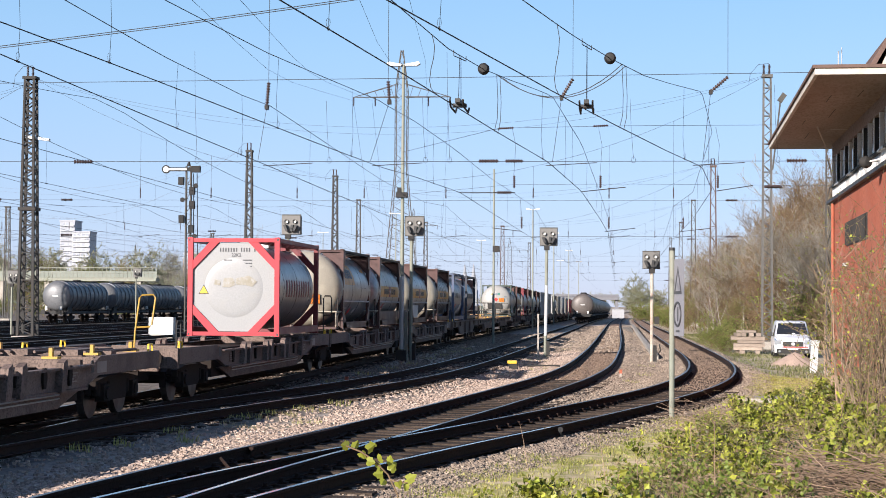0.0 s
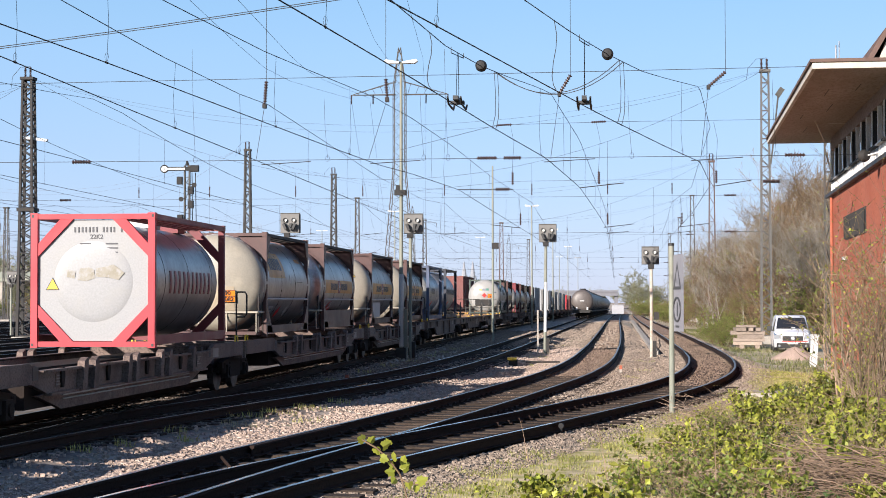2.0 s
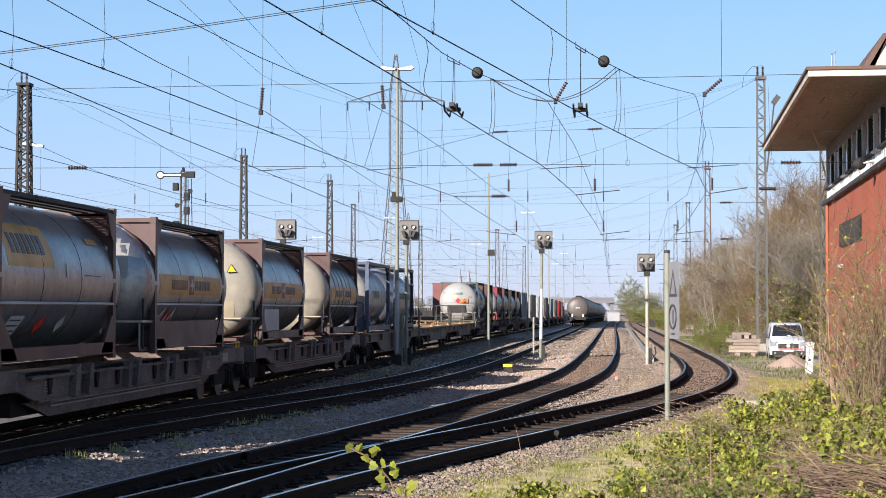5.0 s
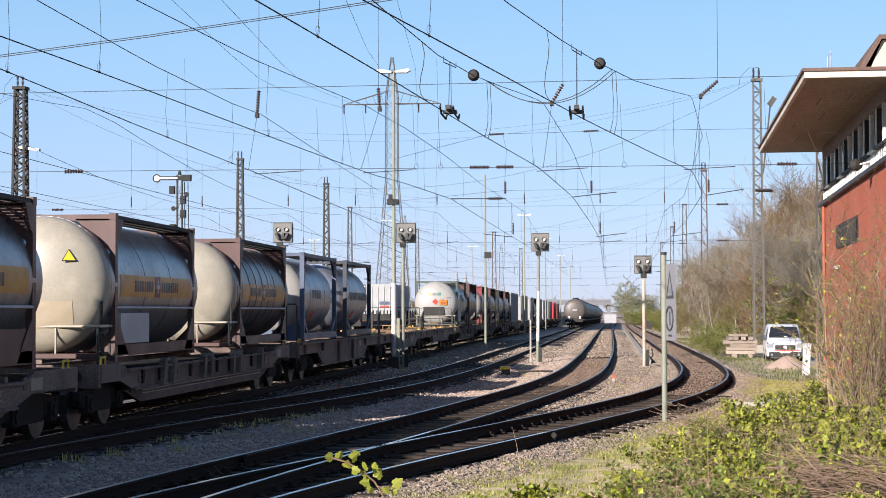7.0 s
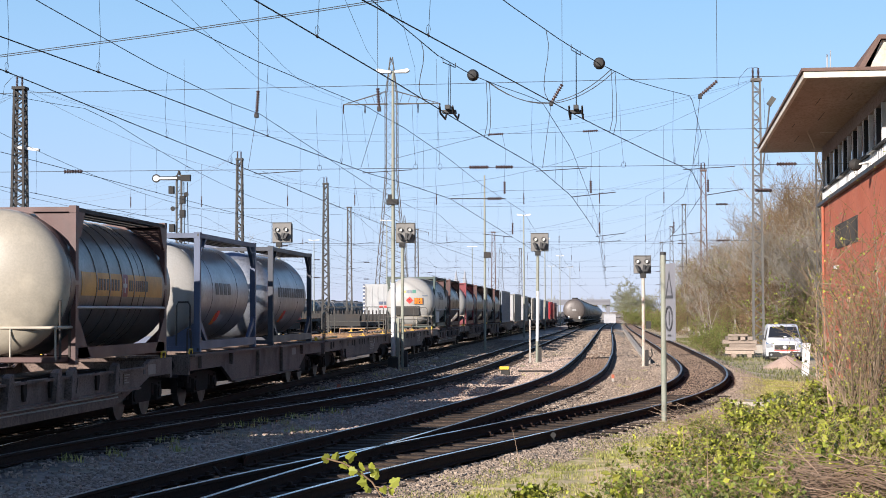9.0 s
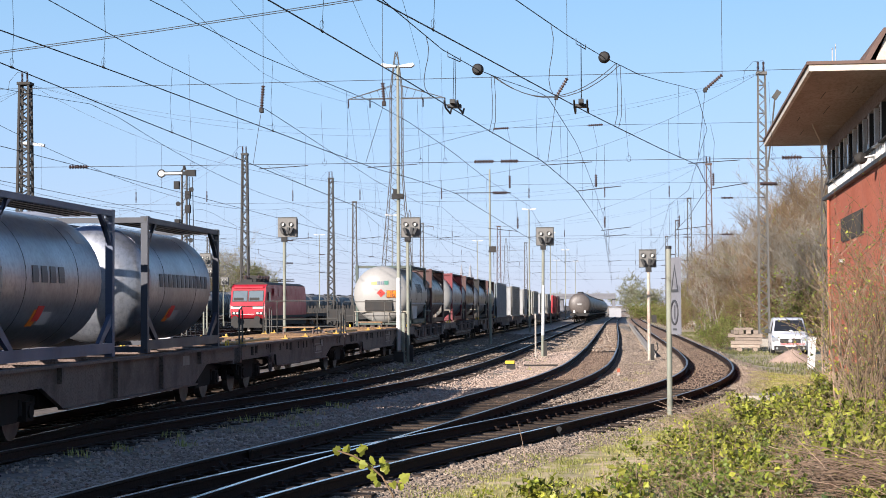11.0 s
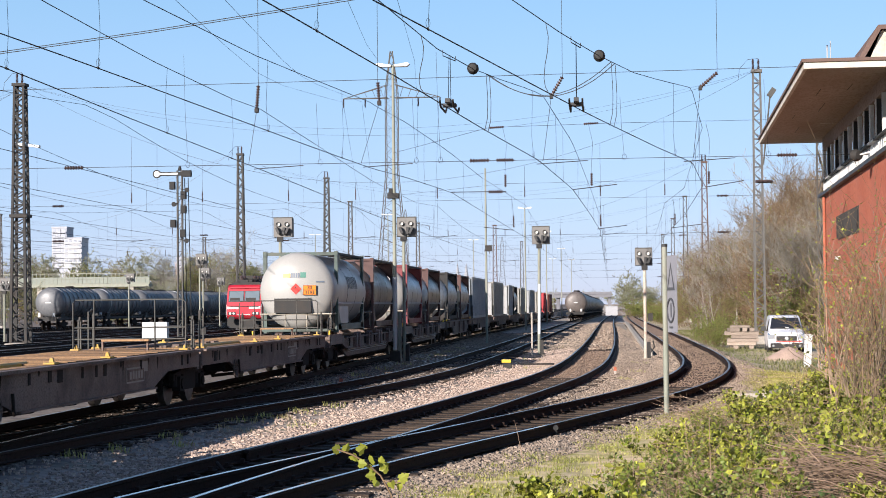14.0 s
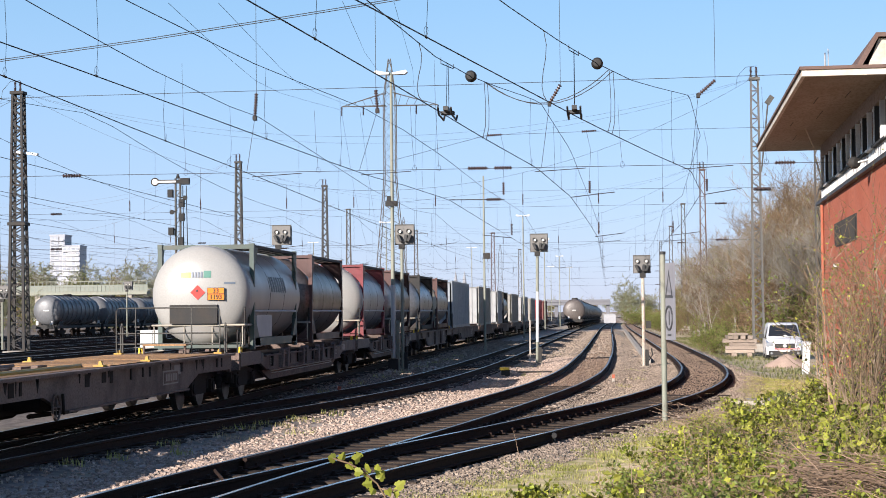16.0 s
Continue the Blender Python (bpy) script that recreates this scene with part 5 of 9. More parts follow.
part("fascia", sag(Bag().box(-2.04, -1.955, -19.95, 0.95, 7.54, 7.69)), FASCIA, house, "pale flaking fascia board")
part("fascia", sag(Bag().box(-1.955, 7.8, -19.95, -19.855, 7.54, 7.69)), FASCIA, house)
part("fascia", sag(Bag().box(-1.955, 7.8, 0.885, 0.95, 7.54, 7.69)), FASCIA, house)
part("roof_edge", sag(Bag().box(-2.09, -1.93, -20.0, 1.0, 7.69, 7.765)), ROOFFELT, house)
part("roof_edge", sag(Bag().box(-1.93, 7.8, -20.0, -19.83, 7.69, 7.765)), ROOFFELT, house)
for x_, y0_, l_ in ((-1.3, -15.5, 1.6), (-0.9, -12.0, 2.2), (-1.5, -9.0, 1.2), (-0.6, -16.5, 1.4), (-1.1, -5.0, 2.0)):
    part("soffit_crack", sag(Bag().box(x_, x_ + 0.018, y0_, y0_ + l_, 7.552, 7.562)), STEELDARK, house)
part("roof_house", Bag().prism([(-0.52, 7.52), (-0.16, 8.40), (5.0, 8.40), (5.0, 7.52)], -19.0, -6.0), FASCIA, house)
part("roof_house_cover", Bag().prism([(-0.78, 7.62), (-0.70, 7.52), (-0.18, 8.42), (5.1, 8.42), (5.1, 8.52), (-0.24, 8.52)], -19.15, -5.9), ROOFFELT, house)
part("antenna", Bag().rod((-1.2, -16.5, 7.6), (-1.2, -16.5, 8.45), 0.018, 6).rod((-1.12, -16.5, 7.6), (-1.12, -16.5, 8.55), 0.012, 6), LETTERGREY, house)
spk = part("loudspeaker", Bag().lathe([(-0.12, 0.04), (-0.10, 0.12), (0.0, 0.16), (0.10, 0.145), (0.13, 0.06)], Matrix.Translation((-0.45, -15.8, 5.72)) @ Matrix.Rotation(radians(35), 4, "Z"), 20), STEELDARK, house, "dark round loudspeaker on an arm", True)
part("arm", Bag().rod((0.0, -14.4, 5.86), (-0.42, -15.7, 5.74), 0.025, 8), FRAMEWHITE, spk)
part("arm", Bag().rod((0.0, -16.2, 5.80), (-0.40, -15.85, 5.72), 0.02, 8), FRAMEWHITE, spk)
gw = part("wall_window", Bag().box(-0.02, 0.05, -11.8, -5.8, 3.92, 4.66), STEELDARK, house, "dark barred window")
part("pane", Bag().box(-0.03, -0.02, -11.7, -5.9, 4.0, 4.58), GLASS, gw)
for q in range(20):
    part("grille_bar", Bag().rod((-0.06, -11.7 + q * 0.305, 3.95), (-0.06, -11.7 + q * 0.305, 4.63), 0.02, 6), STEELDARK, gw)
part("wall_lamp", Bag().box(-0.12, 0.0, -6.2, -5.6, 3.30, 3.40), WHITE, house)
part("downpipe", Bag().rod((-0.06, -1.4, -0.6), (-0.06, -1.4, 5.5), 0.05, 10), BRICKRED, house)


# ---- masts, signals, lamps ----
def lattice_mast(x, y, h, mat, label, w0=0.62, w1=0.30, z0=-0.3, step=0.55, top=True, horn=True, group="catenary masts", leg=0.075, lace=0.025):
    """A tapering four-legged mast with crossed lacing."""
    th = thing("catenary_mast", label, "mast", pose(x, y, z0), group)

    def w(z):
        return (w0 + (w1 - w0) * z / h) / 2
    for sx in (-1, 1):
        for sy in (-1, 1):
            part("leg", Bag().rod((sx * w(0), sy * w(0), 0), (sx * w(h), sy * w(h), h), leg, 4, leg * 0.8), mat, th)
    b, z, k = Bag(), 0.3, 0
    while z < h - step:
        a, c = w(z), w(z + step)
        for s in (-1, 1):
            d = 1 if k % 2 else -1
            b.rod((-d * a, s * a, z), (d * c, s * c, z + step), lace, 4)
            b.rod((s * a, -d * a, z), (s * c, d * c, z + step), lace, 4)
            if k % 4 == 0:
                b.rod((-a, s * a, z), (a, s * a, z), lace, 4)
        z += step
        k += 1
    tagged(part("lacing", b, mat, th), kind="stuff")
    part("footing", Bag().box(-w0 * 0.8, w0 * 0.8, -w0 * 0.8, w0 * 0.8, -0.2, 0.25), CONCRETE, th)
    if top:
        part("cap", Bag().box(-w1 * 0.75, w1 * 0.75, -w1 * 0.75, w1 * 0.75, h - 0.05, h + 0.12), mat, th)
    if horn:
        for s in (-0.2, 0.12):
            part("insulator", insulator_bag((s, 0, h + 0.15), (s, 0, h + 0.75), 0.09), PORCELAIN, th)
        part("jumper", Bag().path([(0.12, 0, h + 0.8), (-0.5, 0, h + 0.75), (-1.0, 0, h + 0.2), (-1.1, 0, h - 0.5)], 0.015, 4), WIRE, th)
    return th


def insulator_bag(a, b, r=0.08, bag=None):
    """Ribbed insulator between two points."""
    a, b = Vector(a), Vector(b)
    bag = bag or Bag()
    n, L = max(4, round((b - a).length / 0.075)), (b - a).length
    prof = [(0.0, r * 0.4)]
    for k in range(n):
        prof += [(L * (k + 0.15) / n, r * 0.45), (L * (k + 0.25) / n, r), (L * (k + 0.6) / n, r * 0.75), (L * (k + 0.8) / n, r * 0.45)]
    turn = (b - a).to_track_quat("Y", "Z").to_matrix().to_4x4()
    bag.lathe(prof + [(L, r * 0.4)], Matrix.Translation(a) @ turn, 10)
    return bag


ml = lattice_mast(-35.8, 104, 16.0, STEELDARK, "tall dark lattice catenary mast with lamp at the yard's edge", 0.95, 0.55, leg=0.12, step=0.42, lace=0.045)
part("lamp", Bag().box(-1.9, -0.5, -0.15, 0.15, 12.2, 12.36, pose(0, 0, 0, 0, 8, 0)), WHITE, ml, "long pale lamp arm")
part("platform", Bag().box(-0.55, 0.55, -0.5, 0.5, 7.9, 8.1), STEELDARK, ml)
mr = lattice_mast(8.9, 106, 16.1, PALEMAST, "tall grey lattice catenary mast with floodlight beside the trees", 0.6, 0.42, leg=0.07, step=0.42, lace=0.03)
part("lamp_arm", Bag().rod((0.3, -0.3, 10.5), (0.75, -0.3, 14.6), 0.05, 8), MAST, mr)
part("floodlight", Bag().box(-0.16, 0.16, -0.12, 0.12, -0.28, 0.28, Matrix.Translation((0.85, -0.3, 14.8)) @ pose(0, 0, 0, 0, 35, 0)), MAST, mr)
for x, y, h, m in ((-33.0, 155, 16.0, DARKMAST), (-30.2, 186, 16.0, DARKMAST), (9.05, 168, 15.6, MASTRUST), (9.5, 222, 15.6, MAST), (10.1, 283, 15.7, MAST), (10.3, 345, 15.6, MAST), (-33, 222, 15.6, MAST), (-31, 283, 15.6, MAST), (-62, 150, 14.0, MAST), (-75, 210, 14.0, MAST), (-68, 290, 14, MAST), (-16.5, 330, 14, MAST), (-17, 260, 14, MASTRUST)):
    lattice_mast(x, y, h, m, "rust-brown lattice catenary mast" if m is MASTRUST else "grey lattice catenary mast far down the yard", 0.72, 0.42, step=0.6 if m is DARKMAST else 0.8, horn=y < 200, leg=0.11 if m is DARKMAST else 0.075, lace=0.045 if m is DARKMAST else 0.025)
lattice_mast(7.95, 67, 11.5, MAST, "narrow ladder-like lattice mast behind the signal box", 0.26, 0.24, z0=-0.6, step=0.9, horn=False, leg=0.03)


def pylon(x, y, h, arm_z, arm, w0, w1, label, mat=MAST):
    th = thing("power_pylon", label, "pylon", pose(x, y, -0.3), "power pylons")

    def w(z):
        return (w0 + (w1 - w0) * min(1, z / (h * 0.55)) if z < h * 0.55 else w1 + (0.3 - w1) * max(0, (z - arm_z - 1) / (h - arm_z - 1))) / 2
    n = 26
    zs = [h * k / n for k in range(n + 1)]
    for sx in (-1, 1):
        for sy in (-1, 1):
            part("leg", Bag().path([(sx * w(p), sy * w(p), p) for p in zs], 0.075, 4), mat, th)
    b = Bag()
    for k, (p, q) in enumerate(zip(zs, zs[1:])):
        for s in (-1, 1):
            b.rod((-w(p), s * w(p), p), (w(q), s * w(q), q), 0.032, 4)
            b.rod((w(p), s * w(p), p), (-w(q), s * w(q), q), 0.032, 4)
            b.rod((s * w(p), -w(p), p), (s * w(q), w(q), q), 0.032, 4)
    tagged(part("lacing", b, mat, th), kind="stuff")
    for s in (-1, 1):
        b = Bag()
        for yy in (-0.5, 0.5):
            b.rod((s * 0.5, yy, arm_z), (s * arm, 0, arm_z), 0.08, 4)
            b.rod((s * 0.5, yy, arm_z + 1.9), (s * arm, 0, arm_z), 0.06, 4)
        for k in range(1, 6):
            f = k / 6
            b.rod((s * arm * f, 0, arm_z), (s * arm * (f + 0.07), 0, arm_z + 1.9 * (1 - f)), 0.04, 4)
        part("crossarm", b, mat, th)
    for s in (-1, -0.55, 0.55, 1):
        part("insulator", insulator_bag((s * arm, 0, arm_z), (s * arm, 0, arm_z - 1.3), 0.14), PORCELAIN, th)
    return th


pylon(-31.0, 250, 39.0, 32.2, 7.0, 5.2, 1.7, "tall grey lattice power pylon with one crossarm")
pylon(-84, 720, 42.0, 35.0, 10.0, 6.0, 2.0, "distant lattice power pylon")
pylon(-60, 980, 40.0, 33.0, 10.0, 6.0, 2.0, "distant lattice power pylon")


def lamp_pole(x, y, h, label, z0=-0.25, r=0.09, arm=0.62):
    th = thing("lamp_pole", label, "lamp", pose(x, y, z0), "yard lamps")
    part("pole", Bag().rod((0, 0, 0), (0, 0, h), r, 12, r * 0.6), POLEGREEN, th)
    for s in (-1, 1):
        o = [(s * 0.05, 0.0), (s * arm, 0.10), (s * (arm + 0.06), 0.02), (s * arm * 0.9, -0.07), (s * 0.08, -0.07)]
        part("lamp_head", Bag().prism(o, -0.14, 0.14, Matrix.Translation((0, 0, h))), WHITE, th, "pale double lamp head")
    return th


lp = lamp_pole(-8.56, 69.5, 11.9, "tall grey-green lamp pole with double lamp head")
part("bracket", Bag().box(-0.25, 0.2, -0.2, 0.2, 6.55, 6.75).box(-0.2, -0.05, -0.1, 0.1, 6.75, 6.95), STEELDARK, lp)
part("white_sleeve", Bag().rod((0, 0, 0.5), (0, 0, 3.4), 0.098, 12), WHITE, lp, "flaking white lower part of the pole")
part("guard", Bag().box(0.12, 0.24, -0.1, 0.1, 0, 2.0), POLEGREEN, lp)
part("footing", Bag().box(-0.2, 0.2, -0.2, 0.2, -0.1, 0.45), STEELDARK, lp)
for y in (150, 200, 262, 330):
    lamp_pole(-7.2, y, 10.5, "distant double yard lamp", r=0.08, arm=0.55)
for x, y in ((-26.0, 205), (-22.5, 290), (-44, 260), (-13.6, 420)):
    lamp_pole(x, y, 13.0, "slender double yard lamp", r=0.09, arm=0.8)
sp = thing("slim_pole", "slim pale pole with a small box, beside the track", "pole", pose(-7.25, 103, -0.25))
part("pole", Bag().rod((0, 0, 0), (0, 0, 10.3), 0.075, 10, 0.05), POLEGREEN, sp)
part("speaker", Bag().box(-0.05, 0.35, -0.15, 0.15, 5.4, 5.75), STEELDARK, sp)

SIGHEAD = material("grey_signal_paint", ((0.15, 0.145, 0.135), (0.19, 0.18, 0.165)), 1.5, (0.5, 0.7), 0, 0.05, 40)
LIGHT = glow("signal_white_light", (0.62, 0.60, 0.54), 0.12)


def dwarf_signal(x, y, head_z, label, z0=-0.25, off=0.12, size=0.74, lean=0.0, base=True, post=POLEGREEN):
    """Shunting signal: a dark box with two white lights on a post."""
    th = thing("shunting_signal", label, "signal", pose(x, y, z0, 0, 0, 0), "shunting signals")
    h = head_z - z0
    part("post", Bag().rod((0, 0, 0), (lean, 0, h - size / 2), 0.065, 10), post, th)
    head = part("signal_head", Bag().box(lean + off - size / 2, lean + off + size / 2, -0.05, 0.35, h - size / 2, h + size / 2), SIGHEAD, th, "dark square signal head")
    part("backplate", Bag().box(lean + off - size / 2 - 0.02, lean + off + size / 2 + 0.02, 0.02, 0.06, h - size / 2 - 0.02, h + size / 2 + 0.05), MAST, head)
    for s in (-0.19, 0.17):
        lens = part("lens_hood", Bag().rod((lean + off + s, -0.05, h + 0.14), (lean + off + s, -0.14, h + 0.14), 0.085, 14, 0.085, False), STEELDARK, head)
        part("lens", Bag().rod((lean + off + s, -0.052, h + 0.14), (lean + off + s, -0.06, h + 0.14), 0.06, 14), LIGHT, lens, "white signal light")
    for s in (-0.2, 0.06, 0.2):
        part("shade", Bag().box(-0.05, 0.05, -0.22, -0.02, -0.14, 0.14, Matrix.Translation((lean + off + s, -0.06, h - 0.14)) @ pose(0, 0, 0, 0, s * 120, 0)), BLACK, head)
    part("bracket", Bag().box(lean - 0.12, lean + 0.12, -0.1, 0.1, h - size / 2 - 0.2, h - size / 2), STEELDARK, th)
    if base:
        part("cable_box", Bag().box(0.06, 0.2, -0.08, 0.08, 0.0, 0.7), STEELDARK, th)
        part("footing", Bag().box(-0.16, 0.22, -0.16, 0.16, -0.1, 0.05), GRAVEL, th)
    return th


dwarf_signal(-8.2, 69.6, 5.15, "two-light shunting signal beside the lamp pole")
dwarf_signal(-14.04, 74, 5.40, "two-light shunting signal behind the train", base=False, size=0.80, off=0.13)
s3 = dwarf_signal(-3.14, 77, 5.03, "two-light shunting signal on a weathered post", lean=0.06, off=0.08)
part("white_sleeve", Bag().rod((0.018, 0, 0.95), (0.05, 0, 3.15), 0.072, 12), WHITE, s3, "white-painted middle of the post")
part("marker_board", Bag().box(-0.34, -0.27, -0.06, 0.0, 0.0, 1.9), CONCRETE, s3, "pale upright marker board")
part("board_tie", Bag().box(-0.28, 0.02, -0.03, 0.0, 1.55, 1.6), STEELDARK, s3)
CREAMPOST = material("flaking_cream_post", ((0.52, 0.48, 0.40), (0.44, 0.40, 0.33), (0.33, 0.28, 0.22)), 1.5, (0.6, 0.8), 0, 0.1, 25, dirt=(0.30, 0.10, 0.06), dirt_scale=2.2, dirt_amount=0.8)
s4 = dwarf_signal(1.39, 71, 3.87, "low two-light shunting signal on a flaking cream post", size=0.66, off=-0.03, post=CREAMPOST)
part("cable_box", Bag().box(0.10, 0.30, -0.1, 0.1, 1.55, 1.85), STEELDARK, s4)
part("lever", Bag().path([(0.1, 0, 0.1), (0.35, 0, 0.5), (0.30, 0, 0.75)], 0.03, 6), STEELDARK, s4)
for x, y, z in ((-38.6, 109, 3.6), (-29.9, 126, 5.5), (-32.0, 136, 4.7), (-42.2, 187, 4.8), (-47.5, 170, 5.0)):
    dwarf_signal(x, y, z, "distant shunting signal in the yard", size=0.8)

sem = thing("semaphore_signal", "old semaphore signal with round-ended white arm on a dark post", "signal", pose(-30.35, 122, -0.25))
for s in (-0.17, 0.17):
    part("post_edge", Bag().box(s - 0.045, s + 0.045, -0.13, 0.13, 0, 12.0), MAST, sem)
for k in range(24):
    part("batten", Bag().rod((-0.17, -0.1, 0.3 + k * 0.49), (0.17, -0.1, 0.3 + (k + (1 if k % 2 else 0.2)) * 0.49), 0.03, 4), MAST, sem)
for z, x in ((10.6, 0.55), (9.6, -0.4), (7.0, 0.5)):
    part("wire_wheel", Bag().rod((x, -0.2, z), (x, -0.12, z), 0.17, 14).rod((0, -0.16, z + 0.1), (x, -0.16, z), 0.03, 5), WIRE, sem)
part("arm", Bag().box(-1.55, 0.7, -0.24, -0.18, 11.62, 11.9), WIRE, sem, "white-faced semaphore arm")
part("arm_face", Bag().box(-1.4, -0.1, -0.26, -0.24, 11.70, 11.83), WHITE, sem)
part("disc", Bag().rod((-1.6, -0.18, 11.76), (-1.6, -0.25, 11.76), 0.30, 22), WIRE, sem)
part("disc_face", Bag().rod((-1.6, -0.25, 11.76), (-1.6, -0.27, 11.76), 0.21, 22), WHITE, sem)
part("finial", Bag().rod((0, 0, 12), (0, 0, 12.3), 0.16, 10, 0.08), WIRE, sem)
part("tail_box", Bag().box(0.25, 0.85, -0.3, 0.1, 11.55, 12.0), WIRE, sem)
for z, s in ((10.2, 0.3), (9.2, 0.3), (8.2, -0.45), (7.5, 0.25), (10.9, -0.5)):
    part("lamp_case", Bag().box(s - 0.18, s + 0.18, -0.35, 0.05, z - 0.25, z + 0.3), WIRE, sem)
part("ladder", Bag().rod((0.42, 0.2, 0), (0.3, 0.2, 11.5), 0.03, 6).rod((0.75, 0.2, 0), (0.55, 0.2, 11.5), 0.03, 6), WIRE, sem)

# sign on its post
SIGNGREY = paint("lilac_grey_sign", (0.24, 0.235, 0.255), dirt=(0.17, 0.165, 0.17))
sg = thing("track_sign", "grey sign board seen almost edge-on with pictograms", "sign", pose(1.1, 35.6, -0.35))
part("post", Bag().rod((0, 0, 0), (0, 0, 3.5), 0.055, 14), POLEGREEN, sg, "grey steel post")
part("cap", Bag().rod((0, 0, 3.5), (0, 0, 3.56), 0.062, 14), BLACK, sg)
bd = part("board", Bag().box(-0.30, 0.30, -0.012, 0.012, 1.78, 3.32, Matrix.Translation((0.06, -0.05, 0)) @ pose(0, 0, 0, 0, 0, -72) @ Matrix.Translation((0.2, 0, 0))), SIGNGREY, sg, "lilac-grey sign board")
SGM = Matrix.Translation((0.06, -0.05, 0)) @ pose(0, 0, 0, 0, 0, -72) @ Matrix.Translation((0.2, -0.014, 0))
part("triangle_mark", Bag().prism([(-0.22, 2.62), (0.22, 2.62), (0.0, 3.18), (0.0, 3.08), (0.15, 2.68), (-0.15, 2.68), (0.0, 3.08), (0.0, 3.18)], -0.003, 0.0, SGM), LETTERDARK, bd)
ring = Bag().path([SGM @ Vector((0.195 * math.cos(2 * math.pi * k / 24), -0.002, 2.22 + 0.235 * math.sin(2 * math.pi * k / 24))) for k in range(25)], 0.026, 4)
part("ring_mark", ring, LETTERDARK, bd)
part("bar_mark", Bag().box(-0.03, 0.03, -0.003, 0.0, 2.08, 2.36, SGM), LETTERDARK, bd)
part("line_mark", Bag().box(-0.1, 0.1, -0.003, 0.0, 1.86, 1.90, SGM), LETTERDARK, bd)


# ---- overhead wires ----
def run(points):
    """x of y through the points, smooth."""
    ys, xs = [p[0] for p in points], [p[1] for p in points]
    return lambda y: float(np.interp(y, ys, xs))


def catenary(xs, y0, y1, supports, mat, label, zc=6.0, z_sup=7.95, z_low=6.85, droppers=True, r=0.009, step=9.0, near=(), drop_at=()):
    """A contact wire, its messenger and the droppers between, as one thing. near: heights of the messenger up to the second span."""
    th = thing("overhead_line", label, "overhead line", group="overhead lines")
    ys = spread((y0, y1, 3.0)) + [y1]
    if near:
        ys = sorted(set(ys + [p[0] for p in near]))

    def messenger(y):
        if near and y <= near[-1][0]:
            return float(np.interp(y, [p[0] for p in near], [p[1] for p in near]))
        a = max([s for s in supports if s <= y] or [supports[0] - 55])
        b = min([s for s in supports if s > y] or [supports[-1] + 60])
        t = (y - a) / (b - a)
        return z_sup - (z_sup - z_low) * 4 * t * (1 - t)
    part("contact_wire", Bag().path([(xs(y), y, zc) for y in ys], r * 1.15, 4), mat, th)
    part("messenger_wire", Bag().path([(xs(y), y, messenger(y)) for y in ys], r, 4), mat, th)
    if droppers:
        spots, y = list(drop_at), (57 if drop_at else y0 + 3)
        while y < min(y1, 200):
            spots.append(y)
            y += step
        for k, y in enumerate(spots):
            lean = 0.08 * math.sin(k * 2.4) if drop_at else 0.0
            b = Bag().path([(xs(y), y, zc), (xs(y) + lean * 0.6, y, zc + 0.6), (xs(y) + lean * 0.2, y - lean, messenger(y))], r * 0.5, 3).rod((xs(y), y - 0.06, zc), (xs(y), y + 0.06, zc), r * 2.2, 5)
            if y < 50:
                b.path([(xs(y) + 0.03 * math.sin(q * math.pi / 4), y, zc + 0.09 - 0.07 * math.cos(q * math.pi / 4)) for q in range(9)], r * 0.4, 3)
            part("dropper", b, mat, th)
    return messenger


W0 = run([(5, -9.8), (28, -9.87), (36, -9.97), (50, -10.04), (79, -10.3), (105, -10.25), (165, -9.8), (222, -10.2), (600, -10)])
W1 = run([(5, -9.9), (18, -9.15), (24.4, -8.7), (28.2, -8.38), (35.5, -7.89), (43.8, -7.33), (50.5, -6.81), (53.5, -6.34), (61.6, -5.55), (75, -5.4), (105, -5.0), (165, -4.6), (600, -4.7)])
W2 = run([(5, -6.3), (15, -5.2), (21.9, -4.46), (30.1, -3.66), (39.8, -2.79), (48.5, -1.92), (61, -1.25), (80, -0.8), (96, -0.5), (168, -0.5), (600, -0.4)])
W3 = run([(5, -5.9), (15, -4.38), (22, -3.11), (28.3, -1.96), (36.8, -0.41), (44.9, 1.21), (50.3, 2.39), (60.1, 3.2), (80, 3.4), (105, 3.3), (168, 3.5), (600, 3.45)])
SUPPORTS = [-10, 50, 105, 165, 222, 283, 345]
catenary(W0, 6, 420, SUPPORTS, WIRE, "contact wire and messenger above the train's track", z_low=7.25, drop_at=(21, 28, 39, 46),
              near=((6, 7.9), (20, 7.55), (30, 7.46), (38, 7.47), (46, 7.6), (50, 7.76), (62, 7.62), (75, 7.46), (93, 7.5), (105, 7.95)))
m1 = catenary(W1, 6, 420, SUPPORTS, WIRE, "contact wire and messenger above the joining track", z_low=7.25, drop_at=(22, 28.2, 39, 46.5, 53),
              near=((6, 8.0), (20, 7.6), (30, 7.52), (38, 7.57), (46, 7.8), (50, 7.9), (62, 7.38), (75, 7.45), (105, 7.95)))
m2 = catenary(W2, 6, 420, SUPPORTS, WIRE, "contact wire and messenger above the curved track", drop_at=(18, 24.9, 47.5, 54),
              near=((6, 8.0), (20, 7.3), (30, 7.09), (34, 7.04), (38, 7.19), (42, 7.44), (46, 7.72), (50, 7.97), (62, 7.62), (75, 7.3), (93, 6.85), (105, 7.95)))
